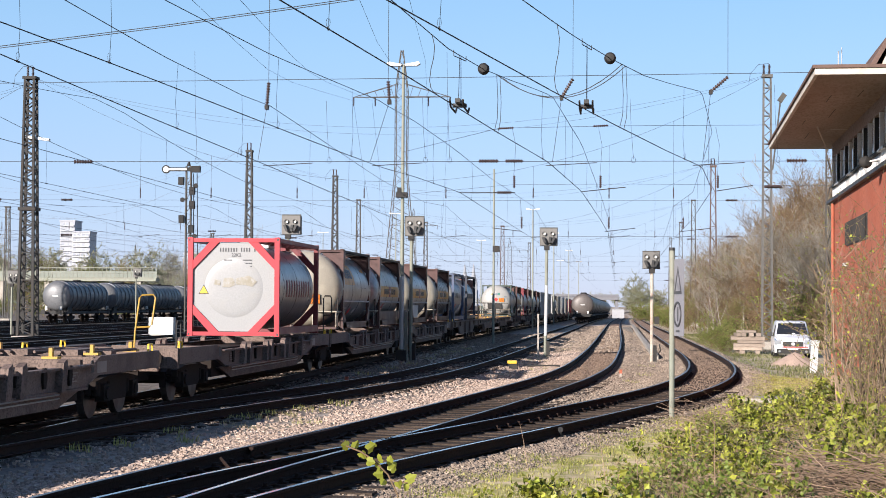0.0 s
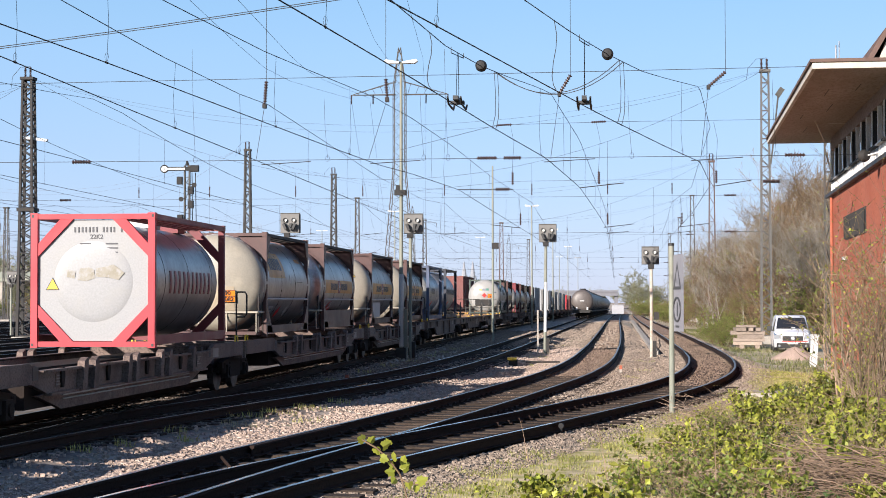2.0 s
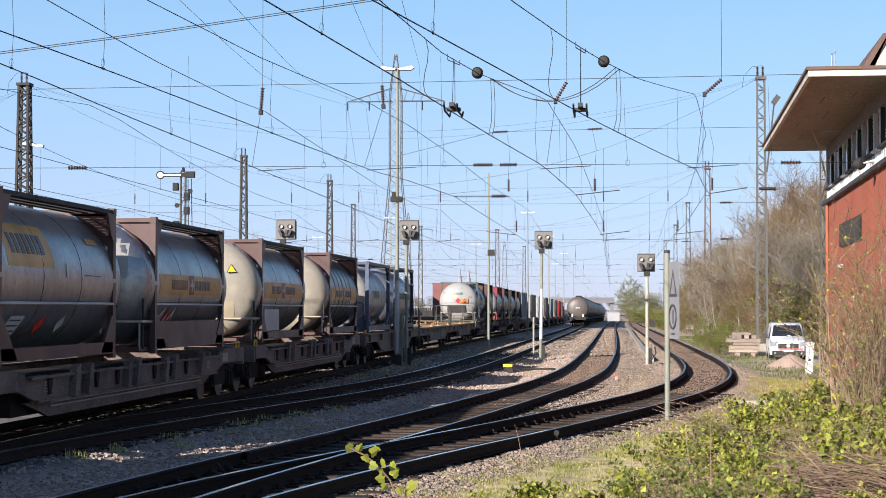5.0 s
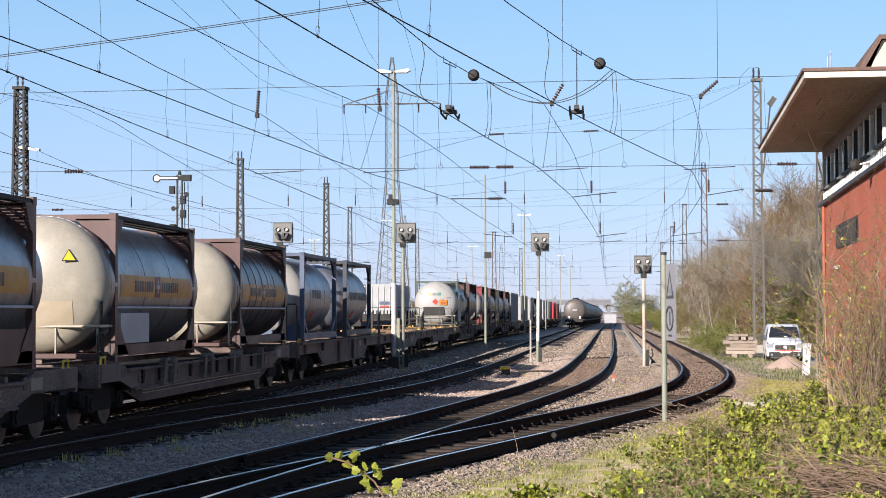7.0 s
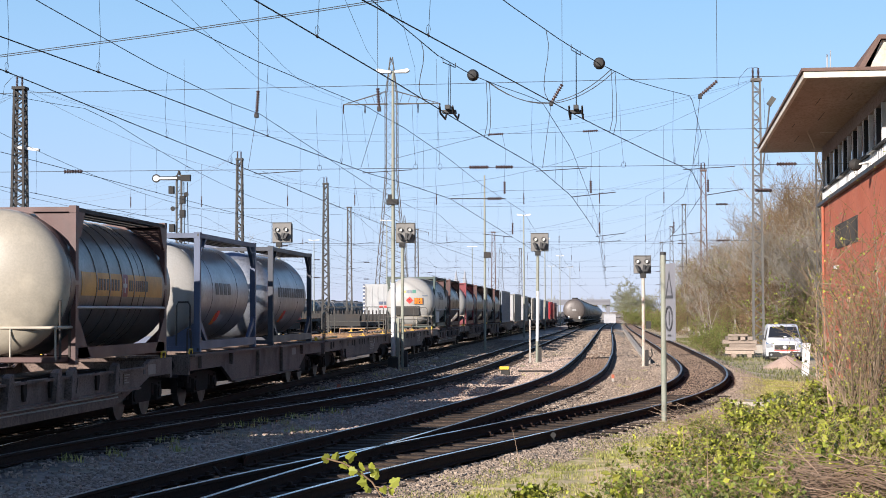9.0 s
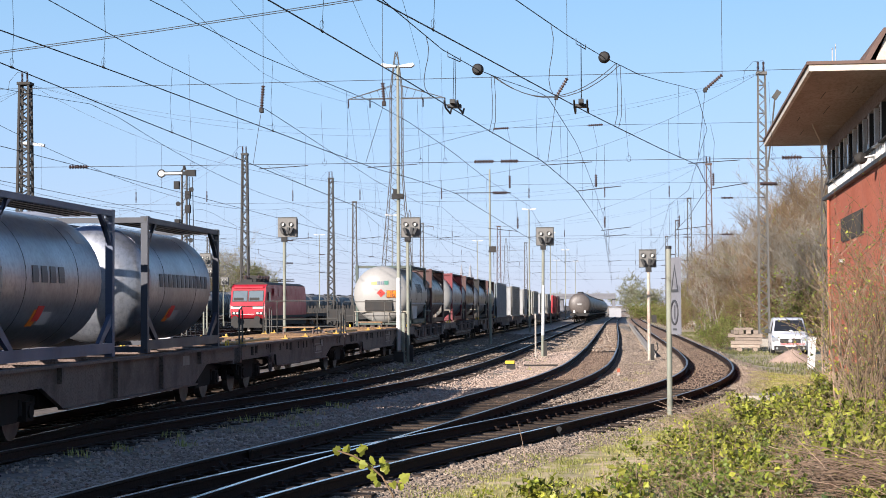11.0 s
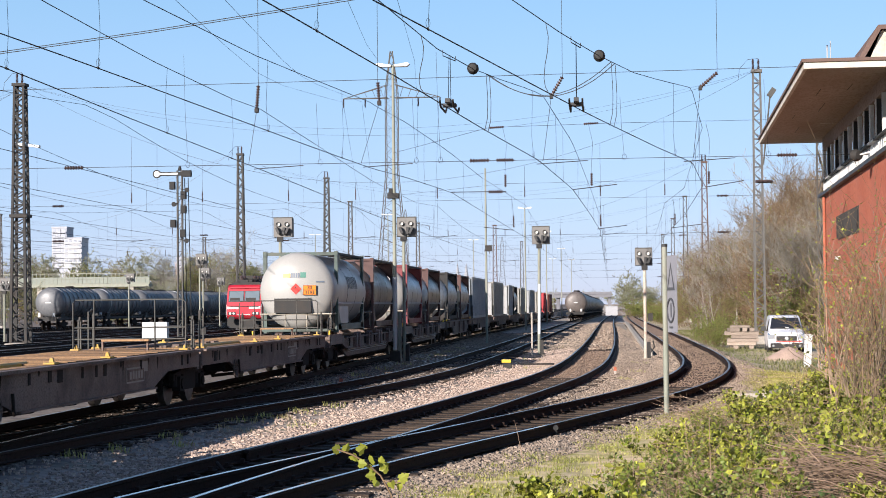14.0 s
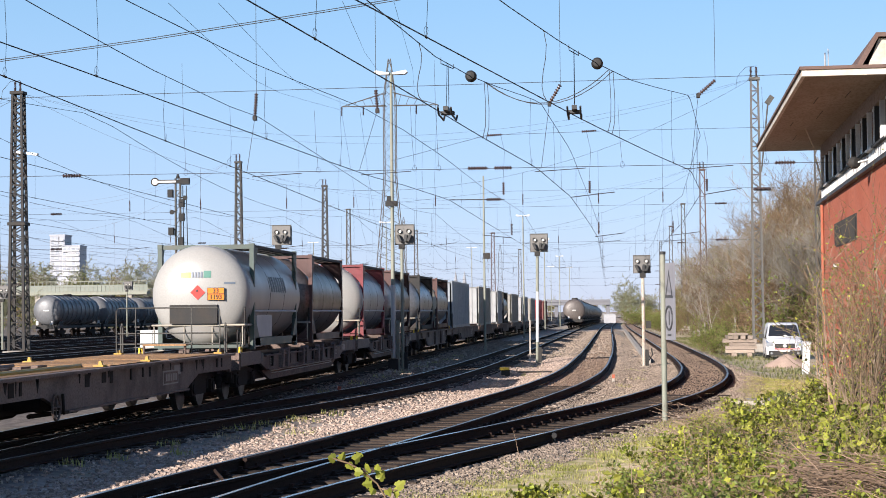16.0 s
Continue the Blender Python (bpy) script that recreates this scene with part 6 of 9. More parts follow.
m3 = catenary(W3, 6, 420, SUPPORTS, WIRE, "contact wire and messenger above the siding", z_low=7.1, drop_at=(18, 25, 47.6, 55),
              near=((6, 8.0), (20, 7.4), (30, 7.29), (34, 7.31), (38, 7.39), (42, 7.53), (46, 7.82), (50, 8.12), (62, 7.92), (80, 7.2), (105, 7.95)))
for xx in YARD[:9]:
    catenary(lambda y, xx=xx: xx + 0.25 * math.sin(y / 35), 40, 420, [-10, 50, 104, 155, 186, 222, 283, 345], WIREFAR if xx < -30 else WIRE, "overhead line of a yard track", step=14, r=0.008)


def rope(pts, label, mat=WIRE, r=0.009, name="span_rope"):
    return solid(name, Bag().path(pts, r, 4), mat, label, "rope", "span ropes")


def head_span(y, xa, xb, za, zb, low, tracks_x, z_up=8.3, z_lo=6.15, mat=WIRE):
    """Sagging ropes between two masts and level ropes under them that hold the lines."""
    th = thing("head_span", "rope span across the tracks with insulators and registration arms", "rope span", group="rope spans")
    high = low + (za + zb) / 4 - low / 2
    for bottom, dy in ((low, 0.0), (high + 0.12, 0.5), (high - 0.25, 0.9)):
        pts = []
        for k in range(25):
            t = k / 24
            pts.append((xa + (xb - xa) * t, y + dy, za + (zb - za) * t - ((za + zb) / 2 - bottom) * 4 * t * (1 - t)))
        part("sagging_rope", Bag().path(pts, 0.010 if bottom == low else 0.007, 4), mat, th)
    for z in (z_up, z_lo):
        part("level_rope", Bag().path([(xa, y, z), ((xa + xb) / 2, y, z - 0.03), (xb, y, z)], 0.010, 4), mat, th)
        for x in (xa + 2.2, xb - 2.2):
            part("insulator", insulator_bag((x - 0.35, y, z), (x + 0.35, y, z), 0.085), PORCELAIN, th)
    for x in tracks_x:
        t = (x - xa) / (xb - xa)
        zt = za + (zb - za) * t - ((za + zb) / 2 - low) * 4 * t * (1 - t)
        part("hanger", Bag().rod((x, y, zt), (x, y, z_up + 0.7), 0.008, 3), mat, th)
        part("insulator", insulator_bag((x, y, z_up + 0.75), (x, y, z_up + 0.1), 0.05), PORCELAIN, th)
        part("hanger", Bag().rod((x, y, z_up), (x, y, z_lo), 0.006, 3), mat, th)
        part("registration_arm", Bag().rod((x - 0.1, y, 6.05), (x + 1.25, y, 6.2), 0.014, 5), STEELDARK, th)
    return th


NEAR = [W0, W1, W2, W3]
head_span(104.5, -35.8, 8.9, 15.8, 15.8, 9.4, [w(104.5) for w in NEAR] + [-15.2, -19.3, -24.6, -29])
head_span(165, -33.0, 9.05, 15.5, 15.5, 9.4, [w(165) for w in NEAR] + [-15.2, -19.3, -24.6, -29])
head_span(222, -33.0, 9.5, 15.3, 15.3, 9.4, [w(222) for w in NEAR] + [-15.2, -19.3, -24.6])
head_span(283, -31.0, 10.1, 15.3, 15.3, 9.4, [w(283) for w in NEAR] + [-15.2, -19.3])
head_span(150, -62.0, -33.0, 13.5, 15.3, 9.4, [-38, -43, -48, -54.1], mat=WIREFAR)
head_span(104.2, -75.0, -35.8, 14.0, 15.6, 9.4, [-43, -48, -54.1, -58.8])
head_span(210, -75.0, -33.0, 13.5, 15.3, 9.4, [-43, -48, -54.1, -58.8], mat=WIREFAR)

# the near span: level ropes in view, their sagging ropes above it
ns = thing("head_span", "near rope span with brown insulators over the tracks", "rope span", group="rope spans")
part("level_rope", Bag().path([(-30, 50, 8.40), (-6, 50, 8.55), (14.5, 50, 8.72)], 0.010, 4), WIRE, ns)
part("level_rope", Bag().path([(-30, 50, 6.17), (-6, 50, 6.14), (6.9, 50, 6.14)], 0.010, 4), WIRE, ns)
span_top = lambda x: 13.5 + 4.0 * ((x + 7) / 22) ** 2
part("sagging_rope", Bag().path([(x, 50, span_top(x)) for x in range(-30, 16, 2)], 0.012, 4), WIRE, ns)
for x, xb_, zb_, w, xl in ((-10.10, -10.15, 7.74, W0, -10.4), (-6.60, -6.56, 7.88, W1, -7.1), (-1.28, -1.60, 7.97, W2, -1.85), (3.10, 2.62, 8.12, W3, 2.4)):
    wx = w(50)
    zt = 8.45 + 0.006 * (x + 10)
    part("hanger", Bag().rod((x, 50, span_top(x)), (x, 50, zt), 0.009, 4), WIRE, ns)
    part("insulator", insulator_bag((x, 50, zt), (xb_, 50, zb_), 0.065), PORCELAIN, ns)
    part("hanger", Bag().rod((xb_, 50, zb_), (xl, 50, 6.15), 0.008, 3), WIRE, ns)
    part("clamp", Bag().box(xb_ - 0.05, xb_ + 0.05, 49.9, 50.1, zb_ - 0.08, zb_ + 0.03), STEELDARK, ns)
    part("registration_arm", Bag().rod((wx - 0.2, 50, 6.02), (wx + 1.25, 50, 6.10), 0.012, 5), STEELDARK, ns)
for x in (-15.6, -3.68, 5.02):
    part("insulator", insulator_bag((x - 0.28, 50, 6.15), (x + 0.28, 50, 6.15), 0.065), PORCELAIN, ns)
part("insulator", insulator_bag((-3.2, 50, 6.15), (-2.7, 50, 6.15), 0.065), PORCELAIN, ns)
for x, s in ((-34, 0), (15.5, 0)):
    lattice_mast(x, 50, 17.5, MAST, "lattice mast carrying the near rope span", 0.9, 0.5, horn=False)

ns2 = thing("head_span", "second rope span with registration arms and insulators", "rope span", group="rope spans")
part("level_rope", Bag().path([(-8.56, 69.3, 8.1), (-4.2, 62, 8.31), (0.0, 62, 8.38), (7.95, 66.9, 8.9)], 0.008, 4), WIRE, ns2)
part("level_rope", Bag().path([(-8.56, 69.3, 6.4), (-3.7, 62, 6.3), (0.3, 62, 6.32), (7.95, 66.9, 6.6)], 0.006, 4), WIRE, ns2)
for xa_, xb_, za_, zb_ in ((-5.58, -3.62, 6.03, 6.02), (-1.27, 0.28, 6.05, 6.21), (3.42, 4.71, 6.07, 6.27)):
    part("registration_arm", Bag().rod((xa_, 62, za_), (xb_, 62, zb_), 0.016, 5), STEELDARK, ns2)
for x_ in (-3.65, -0.6, 3.5):
    part("hanger", Bag().path([(x_ - 0.08, 62, 8.33), (x_ + 0.05, 62, 7.7), (x_ - 0.02, 62, 6.55)], 0.006, 3), WIRE, ns2)
    part("insulator", insulator_bag((x_, 62, 6.62), (x_, 62, 6.18), 0.055), PORCELAIN, ns2)
for x_, z_ in ((-4.2, 8.30), (-0.86, 8.37)):
    part("insulator", insulator_bag((x_, 62, z_), (x_ + 0.52, 62, z_ + 0.02), 0.05), PORCELAIN, ns2)
part("insulator", insulator_bag((-4.25, 62, 6.02), (-3.75, 62, 6.02), 0.075), PORCELAIN, ns2)
part("insulator", insulator_bag((5.35, 64.5, 6.40), (6.0, 65.2, 6.44), 0.065), PORCELAIN, ns2)
for w, ms, s_ in ((W1, m1, -1), (W2, m2, 1), (W3, m3, 1)):
    ra = thing("registration_arm", "slender registration arm holding the contact wire", "registration arm", group="registration arms")
    part("arm", Bag().rod((w(93) - 0.1 * s_, 93, 5.95), (w(93) + 1.5 * s_, 93, 6.13), 0.018, 5), STEELDARK, ra)
    part("insulator", insulator_bag((w(93) + 0.1, 93, 6.7), (w(93) + 0.1, 93, 6.1), 0.06), PORCELAIN, ra)
    part("hanger", Bag().rod((w(93) + 0.1, 93, 6.7), (w(93), 93, ms(93) + 0.02), 0.008, 3), WIRE, ra)

for w, ms, zz in ((W2, m2, 35.3), (W3, m3, 35.6)):
    th = thing("section_insulator", "dark section insulator frame hung in the contact wire", "insulator", group="section insulators")
    x, y = w(zz), zz
    for s in (-0.13, 0.13):
        part("runner", Bag().path([(x + s, y - 0.75, 6.10), (x + s, y - 0.5, 5.98), (x + s, y + 0.5, 5.98), (x + s, y + 0.75, 6.10)], 0.022, 5), STEELDARK, th)
    part("frame", Bag().box(x - 0.14, x + 0.14, y - 0.12, y + 0.12, 6.04, 6.10).box(x - 0.05, x + 0.05, y - 0.5, y + 0.5, 6.08, 6.16), BLACK, th)
    for d in (-0.3, 0.3):
        part("hanger", Bag().rod((x, y + d, 6.1), (x, y + d * 0.4 + 0.1, ms(y)), 0.007, 3), WIRE, th)
    part("hanger_frame", Bag().path([(x - 0.09, y - 0.4, ms(y) + 0.06), (x - 0.09, y - 0.4, ms(y) - 0.06), (x + 0.09, y + 0.4, ms(y) - 0.06), (x + 0.09, y + 0.4, ms(y) + 0.04)], 0.010, 4), STEELDARK, th)
    yb = 38.2 if w is W2 else 38.0
    yj = 40 if w is W2 else 39.3
    ib = solid("ball_insulator", Bag().lathe([(-0.15, 0.03), (-0.14, 0.085), (-0.06, 0.125), (-0.055, 0.105), (0.0, 0.128), (0.01, 0.105), (0.07, 0.122), (0.14, 0.08), (0.15, 0.03)], Matrix.Translation((w(yb), yb, ms(yb)))), STEELDARK, "dark ribbed ball insulator in the messenger wire", "insulator", "ball insulators", smooth=True)
    for d in (0, 0.45):
        part("jumper", Bag().path([(w(yj + d), yj + d, ms(yj + d)), (w(yj + d) + 0.03, yj + d, 6.75), (w(yj + d) + 0.02, yj + d, 6.3), (w(yj + d) - 0.05, yj + d, 6.0)], 0.009, 4), WIRE, th)
for w, ms, y in ((W2, m2, 32.4), (W3, m3, 32.8)):
    h = ms(y) - 6.0
    rope([(w(y) + dx, y, 6.0 + h * f) for f, dx in ((1, 0), (0.93, 0.015), (0.8, 0.045), (0.6, 0.03), (0.4, -0.02), (0.2, -0.045), (0.07, -0.02), (0, 0.03))], "slack jumper wire between messenger and contact wire", r=0.009, name="jumper_wire")
for x, z0, z1 in ((-12.3, 6.2, 9.4), (-8.4, 6.2, 7.9), (-4.9, 6.2, 9.3), (0.35, 6.2, 7.9), (4.4, 6.2, 8.3), (-5.6, 6.2, 8.0)):
    part("tie_wire", Bag().path([(x, 50, z1), (x + 0.03, 50, (z0 + z1) / 2), (x + 0.1, 50, z0)], 0.005, 3), WIRE, ns)
    part("tie_loop", Bag().path([(x + 0.1 + 0.06 * math.cos(q * math.pi / 4), 50, z0 - 0.02 + 0.09 * math.sin(q * math.pi / 4)) for q in range(9)], 0.006, 3), WIRE, ns)
for d in (0, 0.4):
    a, b = Vector((W2(40 + d), 40 + d, m2(40 + d))), Vector((W3(39.3 + d), 39.3 + d, m3(39.3 + d)))
    rope([a.lerp(b, k / 12) - Vector((0, 0, 0.62 * 4 * (k / 12) * (1 - k / 12))) for k in range(13)], "sagging cross feeder between two lines", r=0.011, name="feeder_cable")
for d in (0, 0.045):
    rope([(-19, 40, 7.5 + d), (-14.45, 40, 8.03 + d), (-10.64, 40, 8.47 + d), (-6.76, 40, 8.98 + d), (6, 40, 10.7 + d)], "twin high feeder cable across the yard", r=0.011, name="feeder_cable")
for pts in ([(-25.4, 100, 20.3), (-28.5, 129, 21.6), (-32.0, 158, 23.5), (-35.1, 187, 26.0), (-36.6, 216, 28.5), (-38.0, 250, 31.4)],
            [(-22.4, 100, 20.2), (-25.1, 124, 21.7), (-27.8, 148, 23.2), (-30.6, 172, 25.1), (-33.0, 197, 27.3), (-35.3, 250, 31.4)],
            [(-15.1, 100, 20.1), (-23.8, 172, 28.0), (-31.0, 250, 34.6)],
            [(-12.1, 100, 20.0), (-19.0, 172, 26.2), (-27.3, 250, 31.4)]):
    rope(pts, "high power line conductor running to the pylon", WIRE, 0.014, "power_line")
for x0_, x1_ in ((-38.0, -94.0), (-35.3, -89.5), (-27.3, -78.5), (-24.2, -74.0)):
    rope([(x0_ + (x1_ - x0_) * k / 10, 250 + 47 * k, 31.0 + 0.3 * k - 14 * 4 * (k / 10) * (1 - k / 10)) for k in range(11)], "power line conductor sagging on to the next pylon", WIRE, 0.02, "power_line")


# ---- the yard behind the train ----
LOCORED = paint("traffic_red_loco_paint", (0.52, 0.014, 0.03), dirt=(0.36, 0.02, 0.03), rough=(0.3, 0.45))
TANKGREY = material("dark_grey_tank_wagon", ((0.15, 0.155, 0.16), (0.11, 0.115, 0.12), (0.08, 0.08, 0.085)), 0.7, (0.4, 0.55), 0.1, 0.03, 12, dirt=(0.07, 0.065, 0.06), streak=(0.06, 0.055, 0.05))
TANKPALE = material("pale_tank_wagon", ((0.45, 0.45, 0.45), (0.36, 0.36, 0.36)), 0.7, (0.4, 0.55), 0.1, 0.03, 12, dirt=(0.2, 0.19, 0.18), streak=(0.15, 0.14, 0.13))
TANKBROWN = material("brown_grey_tank_wagon", ((0.136, 0.115, 0.102), (0.105, 0.090, 0.081), (0.074, 0.062, 0.056)), 0.7, (0.4, 0.55), 0.1, 0.03, 12, dirt=(0.10, 0.08, 0.07), streak=(0.09, 0.07, 0.06))


def tank_wagon(x, y, z, mat, label, r=1.45, rings=True, pale_at=None, zc=2.62, turn=0.0):
    th = thing("tank_wagon", label, "wagon", pose(x, y, z, 0, 0, turn), "parked tank wagons")
    n = 14.6
    m = Matrix.Translation((0, 0, zc))
    cap = [(0.55 + a * 1.25, b * r) for a, b in DOME]
    part("tank_end", Bag().lathe(cap, m, 32), mat, th, smooth=True)
    part("barrel", Bag().lathe([(1.2, r * 0.9), (1.2, r), (n - 1.2, r), (n - 1.2, r * 0.9)], m, 32), mat, th, smooth=True)
    part("tank_end", Bag().lathe([(n - a, b) for a, b in cap], m, 32), mat, th, smooth=True)
    if rings:
        for k in range(9):
            y_ = 1.6 + k * 1.42
            part("ring", Bag().lathe([(y_ - 0.06, r), (y_ - 0.06, r + 0.06), (y_ + 0.06, r + 0.06), (y_ + 0.06, r)], m, 32), TANKPALE if k == pale_at else mat, th, smooth=True)
    part("plate", Bag().box(-0.28, 0.28, 0.545, 0.56, zc - 0.06, zc + 0.06), WHITE, th)
    part("underframe", Bag().box(-1.3, 1.3, 0.1, 0.3, 0.85, 1.2).box(-0.4, 0.4, 0.3, n - 0.3, 0.85, 1.15).box(-1.3, 1.3, n - 0.3, n - 0.1, 0.85, 1.2).box(1.15, 1.3, 0.3, n - 0.3, 0.95, 1.15).box(-1.3, -1.15, 0.3, n - 0.3, 0.95, 1.15), STEELDARK, th)
    for yy in (2.2, n - 2.2):
        b = Bag()
        for s in (-1, 1):
            b.sheet([(yy - 1.3, 0.5), (yy - 1.2, 0.7), (yy + 1.2, 0.7), (yy + 1.3, 0.5), (yy + 0.5, 0.3), (yy - 0.5, 0.3)], *sorted((s * 0.92, s * 1.04)))
            for d in (-0.9, 0.9):
                part("wheel", Bag().rod((s * 0.68, yy + d, 0.46), (s * 0.82, yy + d, 0.46), 0.46, 20), BOGIE, th)
        b.box(-0.95, 0.95, yy - 0.2, yy + 0.2, 0.4, 0.65)
        part("bogie", b, BOGIE, th)
    for s in (-1, 1):
        part("buffer", Bag().rod((s * 0.88, 0.1, 1.05), (s * 0.88, -0.4, 1.05), 0.12, 10).rod((s * 0.88, -0.4, 1.05), (s * 0.88, -0.46, 1.05), 0.24, 14), STEELDARK, th)
        part("lamp_bracket", Bag().box(s * 0.72 - 0.11, s * 0.72 + 0.11, 0.02, 0.1, 1.25, 1.62), WHITE, th)
        part("saddle", Bag().box(s * 0.9 - 0.12, s * 0.9 + 0.12, 1.4, 2.6, 1.1, 1.75), STEELDARK, th)
    part("walkway", Bag().box(-0.35, 0.35, 1.5, n - 1.5, zc + r + 0.02, zc + r + 0.07), STEELDARK, th)
    part("ladder", Bag().rod((1.35, n / 2, 1.1), (0.4, n / 2, zc + r + 0.1), 0.03, 6).rod((1.35, n / 2 + 0.4, 1.1), (0.4, n / 2 + 0.4, zc + r + 0.1), 0.03, 6), STEELDARK, th)
    part("dome_cover", Bag().rod((0, n / 2, zc + r - 0.1), (0, n / 2, zc + r + 0.2), 0.4, 16), STEELDARK, th)
    return th


first = tank_wagon(-54.1, 164.5, 0.0, TANKGREY, "dark grey tank wagon with ribbed barrel, parked in the yard")
pale = tank_wagon(-54.1, 180.0, 0.0, TANKGREY, "dark tank wagon with one pale ring", pale_at=0)
for k in range(2, 14):
    copy_thing(pale if k % 4 == 3 else first, pose(-54.1, 164.5 + 15.5 * k, 0.0))


def on_line(y):
    """The pose of a wagon on the joining track."""
    a = -math.degrees(math.atan((T1(y + 14) - T1(y)) / 14))
    return T1(y), y, fall(y), a


x, y, z, a = on_line(236)
tank_wagon(x, y, z, TANKBROWN, "brown-grey tank wagon parked on the joining track", r=1.5, rings=False, zc=2.45, turn=a)
x, y, z, a = on_line(251.5)
dark = tank_wagon(x, y, z, TANKBROWN, "dark brown tank wagon behind the first one", rings=False, zc=2.45, turn=a)
for k in range(2, 14):
    x, y, z, a = on_line(236 + 15.5 * k)
    copy_thing(dark, pose(x, y, z, 0, 0, a))


# pale blue-grey base colour paints the sky's reflection into the windscreen
SCREEN = bpy.data.materials.new("sky_tinted_windscreen")
SCREEN.use_nodes = True
sc_ = SCREEN.node_tree.nodes["Principled BSDF"]
sc_.inputs["Base Color"].default_value, sc_.inputs["Roughness"].default_value = (0.13, 0.16, 0.18, 1), 0.1


def locomotive(x, y):
    th = thing("electric_locomotive", "red electric locomotive with white lights facing the camera", "locomotive", pose(x, y, 0))
    n, w = 18.9, 1.49
    prof = [(0.25, 1.05), (0.0, 1.35), (0.0, 2.15), (0.55, 3.55), (1.0, 3.78), (n - 1.0, 3.78), (n - 0.55, 3.55), (n, 2.15), (n, 1.35), (n - 0.25, 1.05)]
    body = Bag().sheet(prof, -w, w)
    body.v = [(x_ * (0.93 if z_ > 3.4 else 1.0 if z_ > 1.2 else 0.96) * (0.93 if y_ < 0.3 or y_ > n - 0.3 else 1.0), y_, z_) for x_, y_, z_ in body.v]
    part("body", body, LOCORED, th, "bright red loco body")
    part("brow", Bag().box(-1.2, 1.2, 0.42, 0.75, 3.5, 3.62), LOCORED, th)
    for z_ in (1.2, 2.05):
        part("front_rail", Bag().rod((-1.2, -0.06, z_), (1.2, -0.06, z_), 0.022, 6), STEELDARK, th)
    part("snow_plough", Bag().prism([(-1.3, 0.95), (1.3, 0.95), (1.15, 0.35), (-1.15, 0.35)], 0.05, 0.15), STEELDARK, th)
    part("roof", Bag().prism([(-w, 3.78), (w, 3.78), (1.0, 4.0), (-1.0, 4.0)], 1.1, n - 1.1), STEELDARK, th)
    a = math.degrees(math.atan2(0.55, 1.4))
    ws = Matrix.Translation((0, 0.0, 2.15)) @ pose(0, 0, 0, -a, 0, 0)
    for s in (-1, 1):
        win = part("windscreen_frame", Bag().box(s * 0.64 - 0.62, s * 0.64 + 0.62, -0.02, 0.02, 0.28, 1.24, ws), BLACK, th)
        part("windscreen", Bag().box(s * 0.64 - 0.56, s * 0.64 + 0.56, -0.03, -0.02, 0.36, 1.18, ws), SCREEN, win, "glass with a pale sky reflection painted in")
        # flat dark strip paints the lower end of the reflection's gradient
        part("dashboard", Bag().box(s * 0.64 - 0.5, s * 0.64 + 0.3, -0.034, -0.03, 0.38, 0.62, ws), STEELDARK, win)
        part("panel", Bag().box(s * 0.88 - 0.46, s * 0.88 + 0.46, -0.02, 0.02, -0.06, 0.14, Matrix.Translation((0, 0, 1.92))), WHITE, th, "white light panel")
        hl = part("headlight_case", Bag().box(s * 0.95 - 0.3, s * 0.95 + 0.3, -0.03, 0.03, 1.38, 1.62), STEELDARK, th)
        for q in (-0.14, 0.14):
            part("headlight", Bag().rod((s * 0.95 + q, -0.03, 1.5), (s * 0.95 + q, -0.05, 1.5), 0.09, 14), WHITE, hl)
        part("buffer", Bag().rod((s * 0.88, 0.1, 1.05), (s * 0.88, -0.5, 1.05), 0.12, 12).rod((s * 0.88, -0.5, 1.05), (s * 0.88, -0.56, 1.05), 0.25, 16), STEELDARK, th)
        part("side_window", Bag().box(*sorted((s * (w + 0.004), s * (w - 0.05))), 1.2, 1.9, 2.4, 3.2), GLASS, th)
        part("side_band", Bag().box(*sorted((s * (w + 0.006), s * (w - 0.02))), 0.6, n - 0.6, 1.08, 1.3), STEELDARK, th)
        for k in range(7):
            part("side_rib", Bag().box(*sorted((s * (w + 0.02), s * w)), 3.2 + k * 1.9, 4.8 + k * 1.9, 2.9, 3.5), LOCORED, th)
        part("handrail", Bag().rod((s * 1.4, -0.06, 1.2), (s * 1.4, 0.02, 2.2), 0.02, 6), WHITE, th)
    part("skirt", Bag().box(-1.35, 1.35, 0.1, n - 0.1, 0.5, 1.05), STEELDARK, th)
    for yy in (4.0, n - 4.0):
        b = Bag()
        for s in (-1, 1):
            for d in (-1.3, 1.3):
                part("wheel", Bag().rod((s * 0.68, yy + d, 0.62), (s * 0.82, yy + d, 0.62), 0.62, 22), BOGIE, th)
            b.box(*sorted((s * 0.95, s * 1.1)), yy - 2, yy + 2, 0.5, 0.85)
        part("bogie", b, BOGIE, th)
    for k in range(8):
        part("roof_gear", Bag().box(-0.75 + 0.2 * (k % 3), 0.1 + 0.2 * (k % 3), 1.4 + k * 0.6, 1.6 + k * 0.6, 4.0, 4.2 + 0.12 * (k % 4)), STEELDARK, th)
        part("roof_insulator", insulator_bag((-0.4 + 0.8 * (k % 2), 1.8 + k * 0.6, 4.0), (-0.5 + 1.0 * (k % 2), 1.5 + k * 0.6, 4.5), 0.16), PORCELAIN, th)
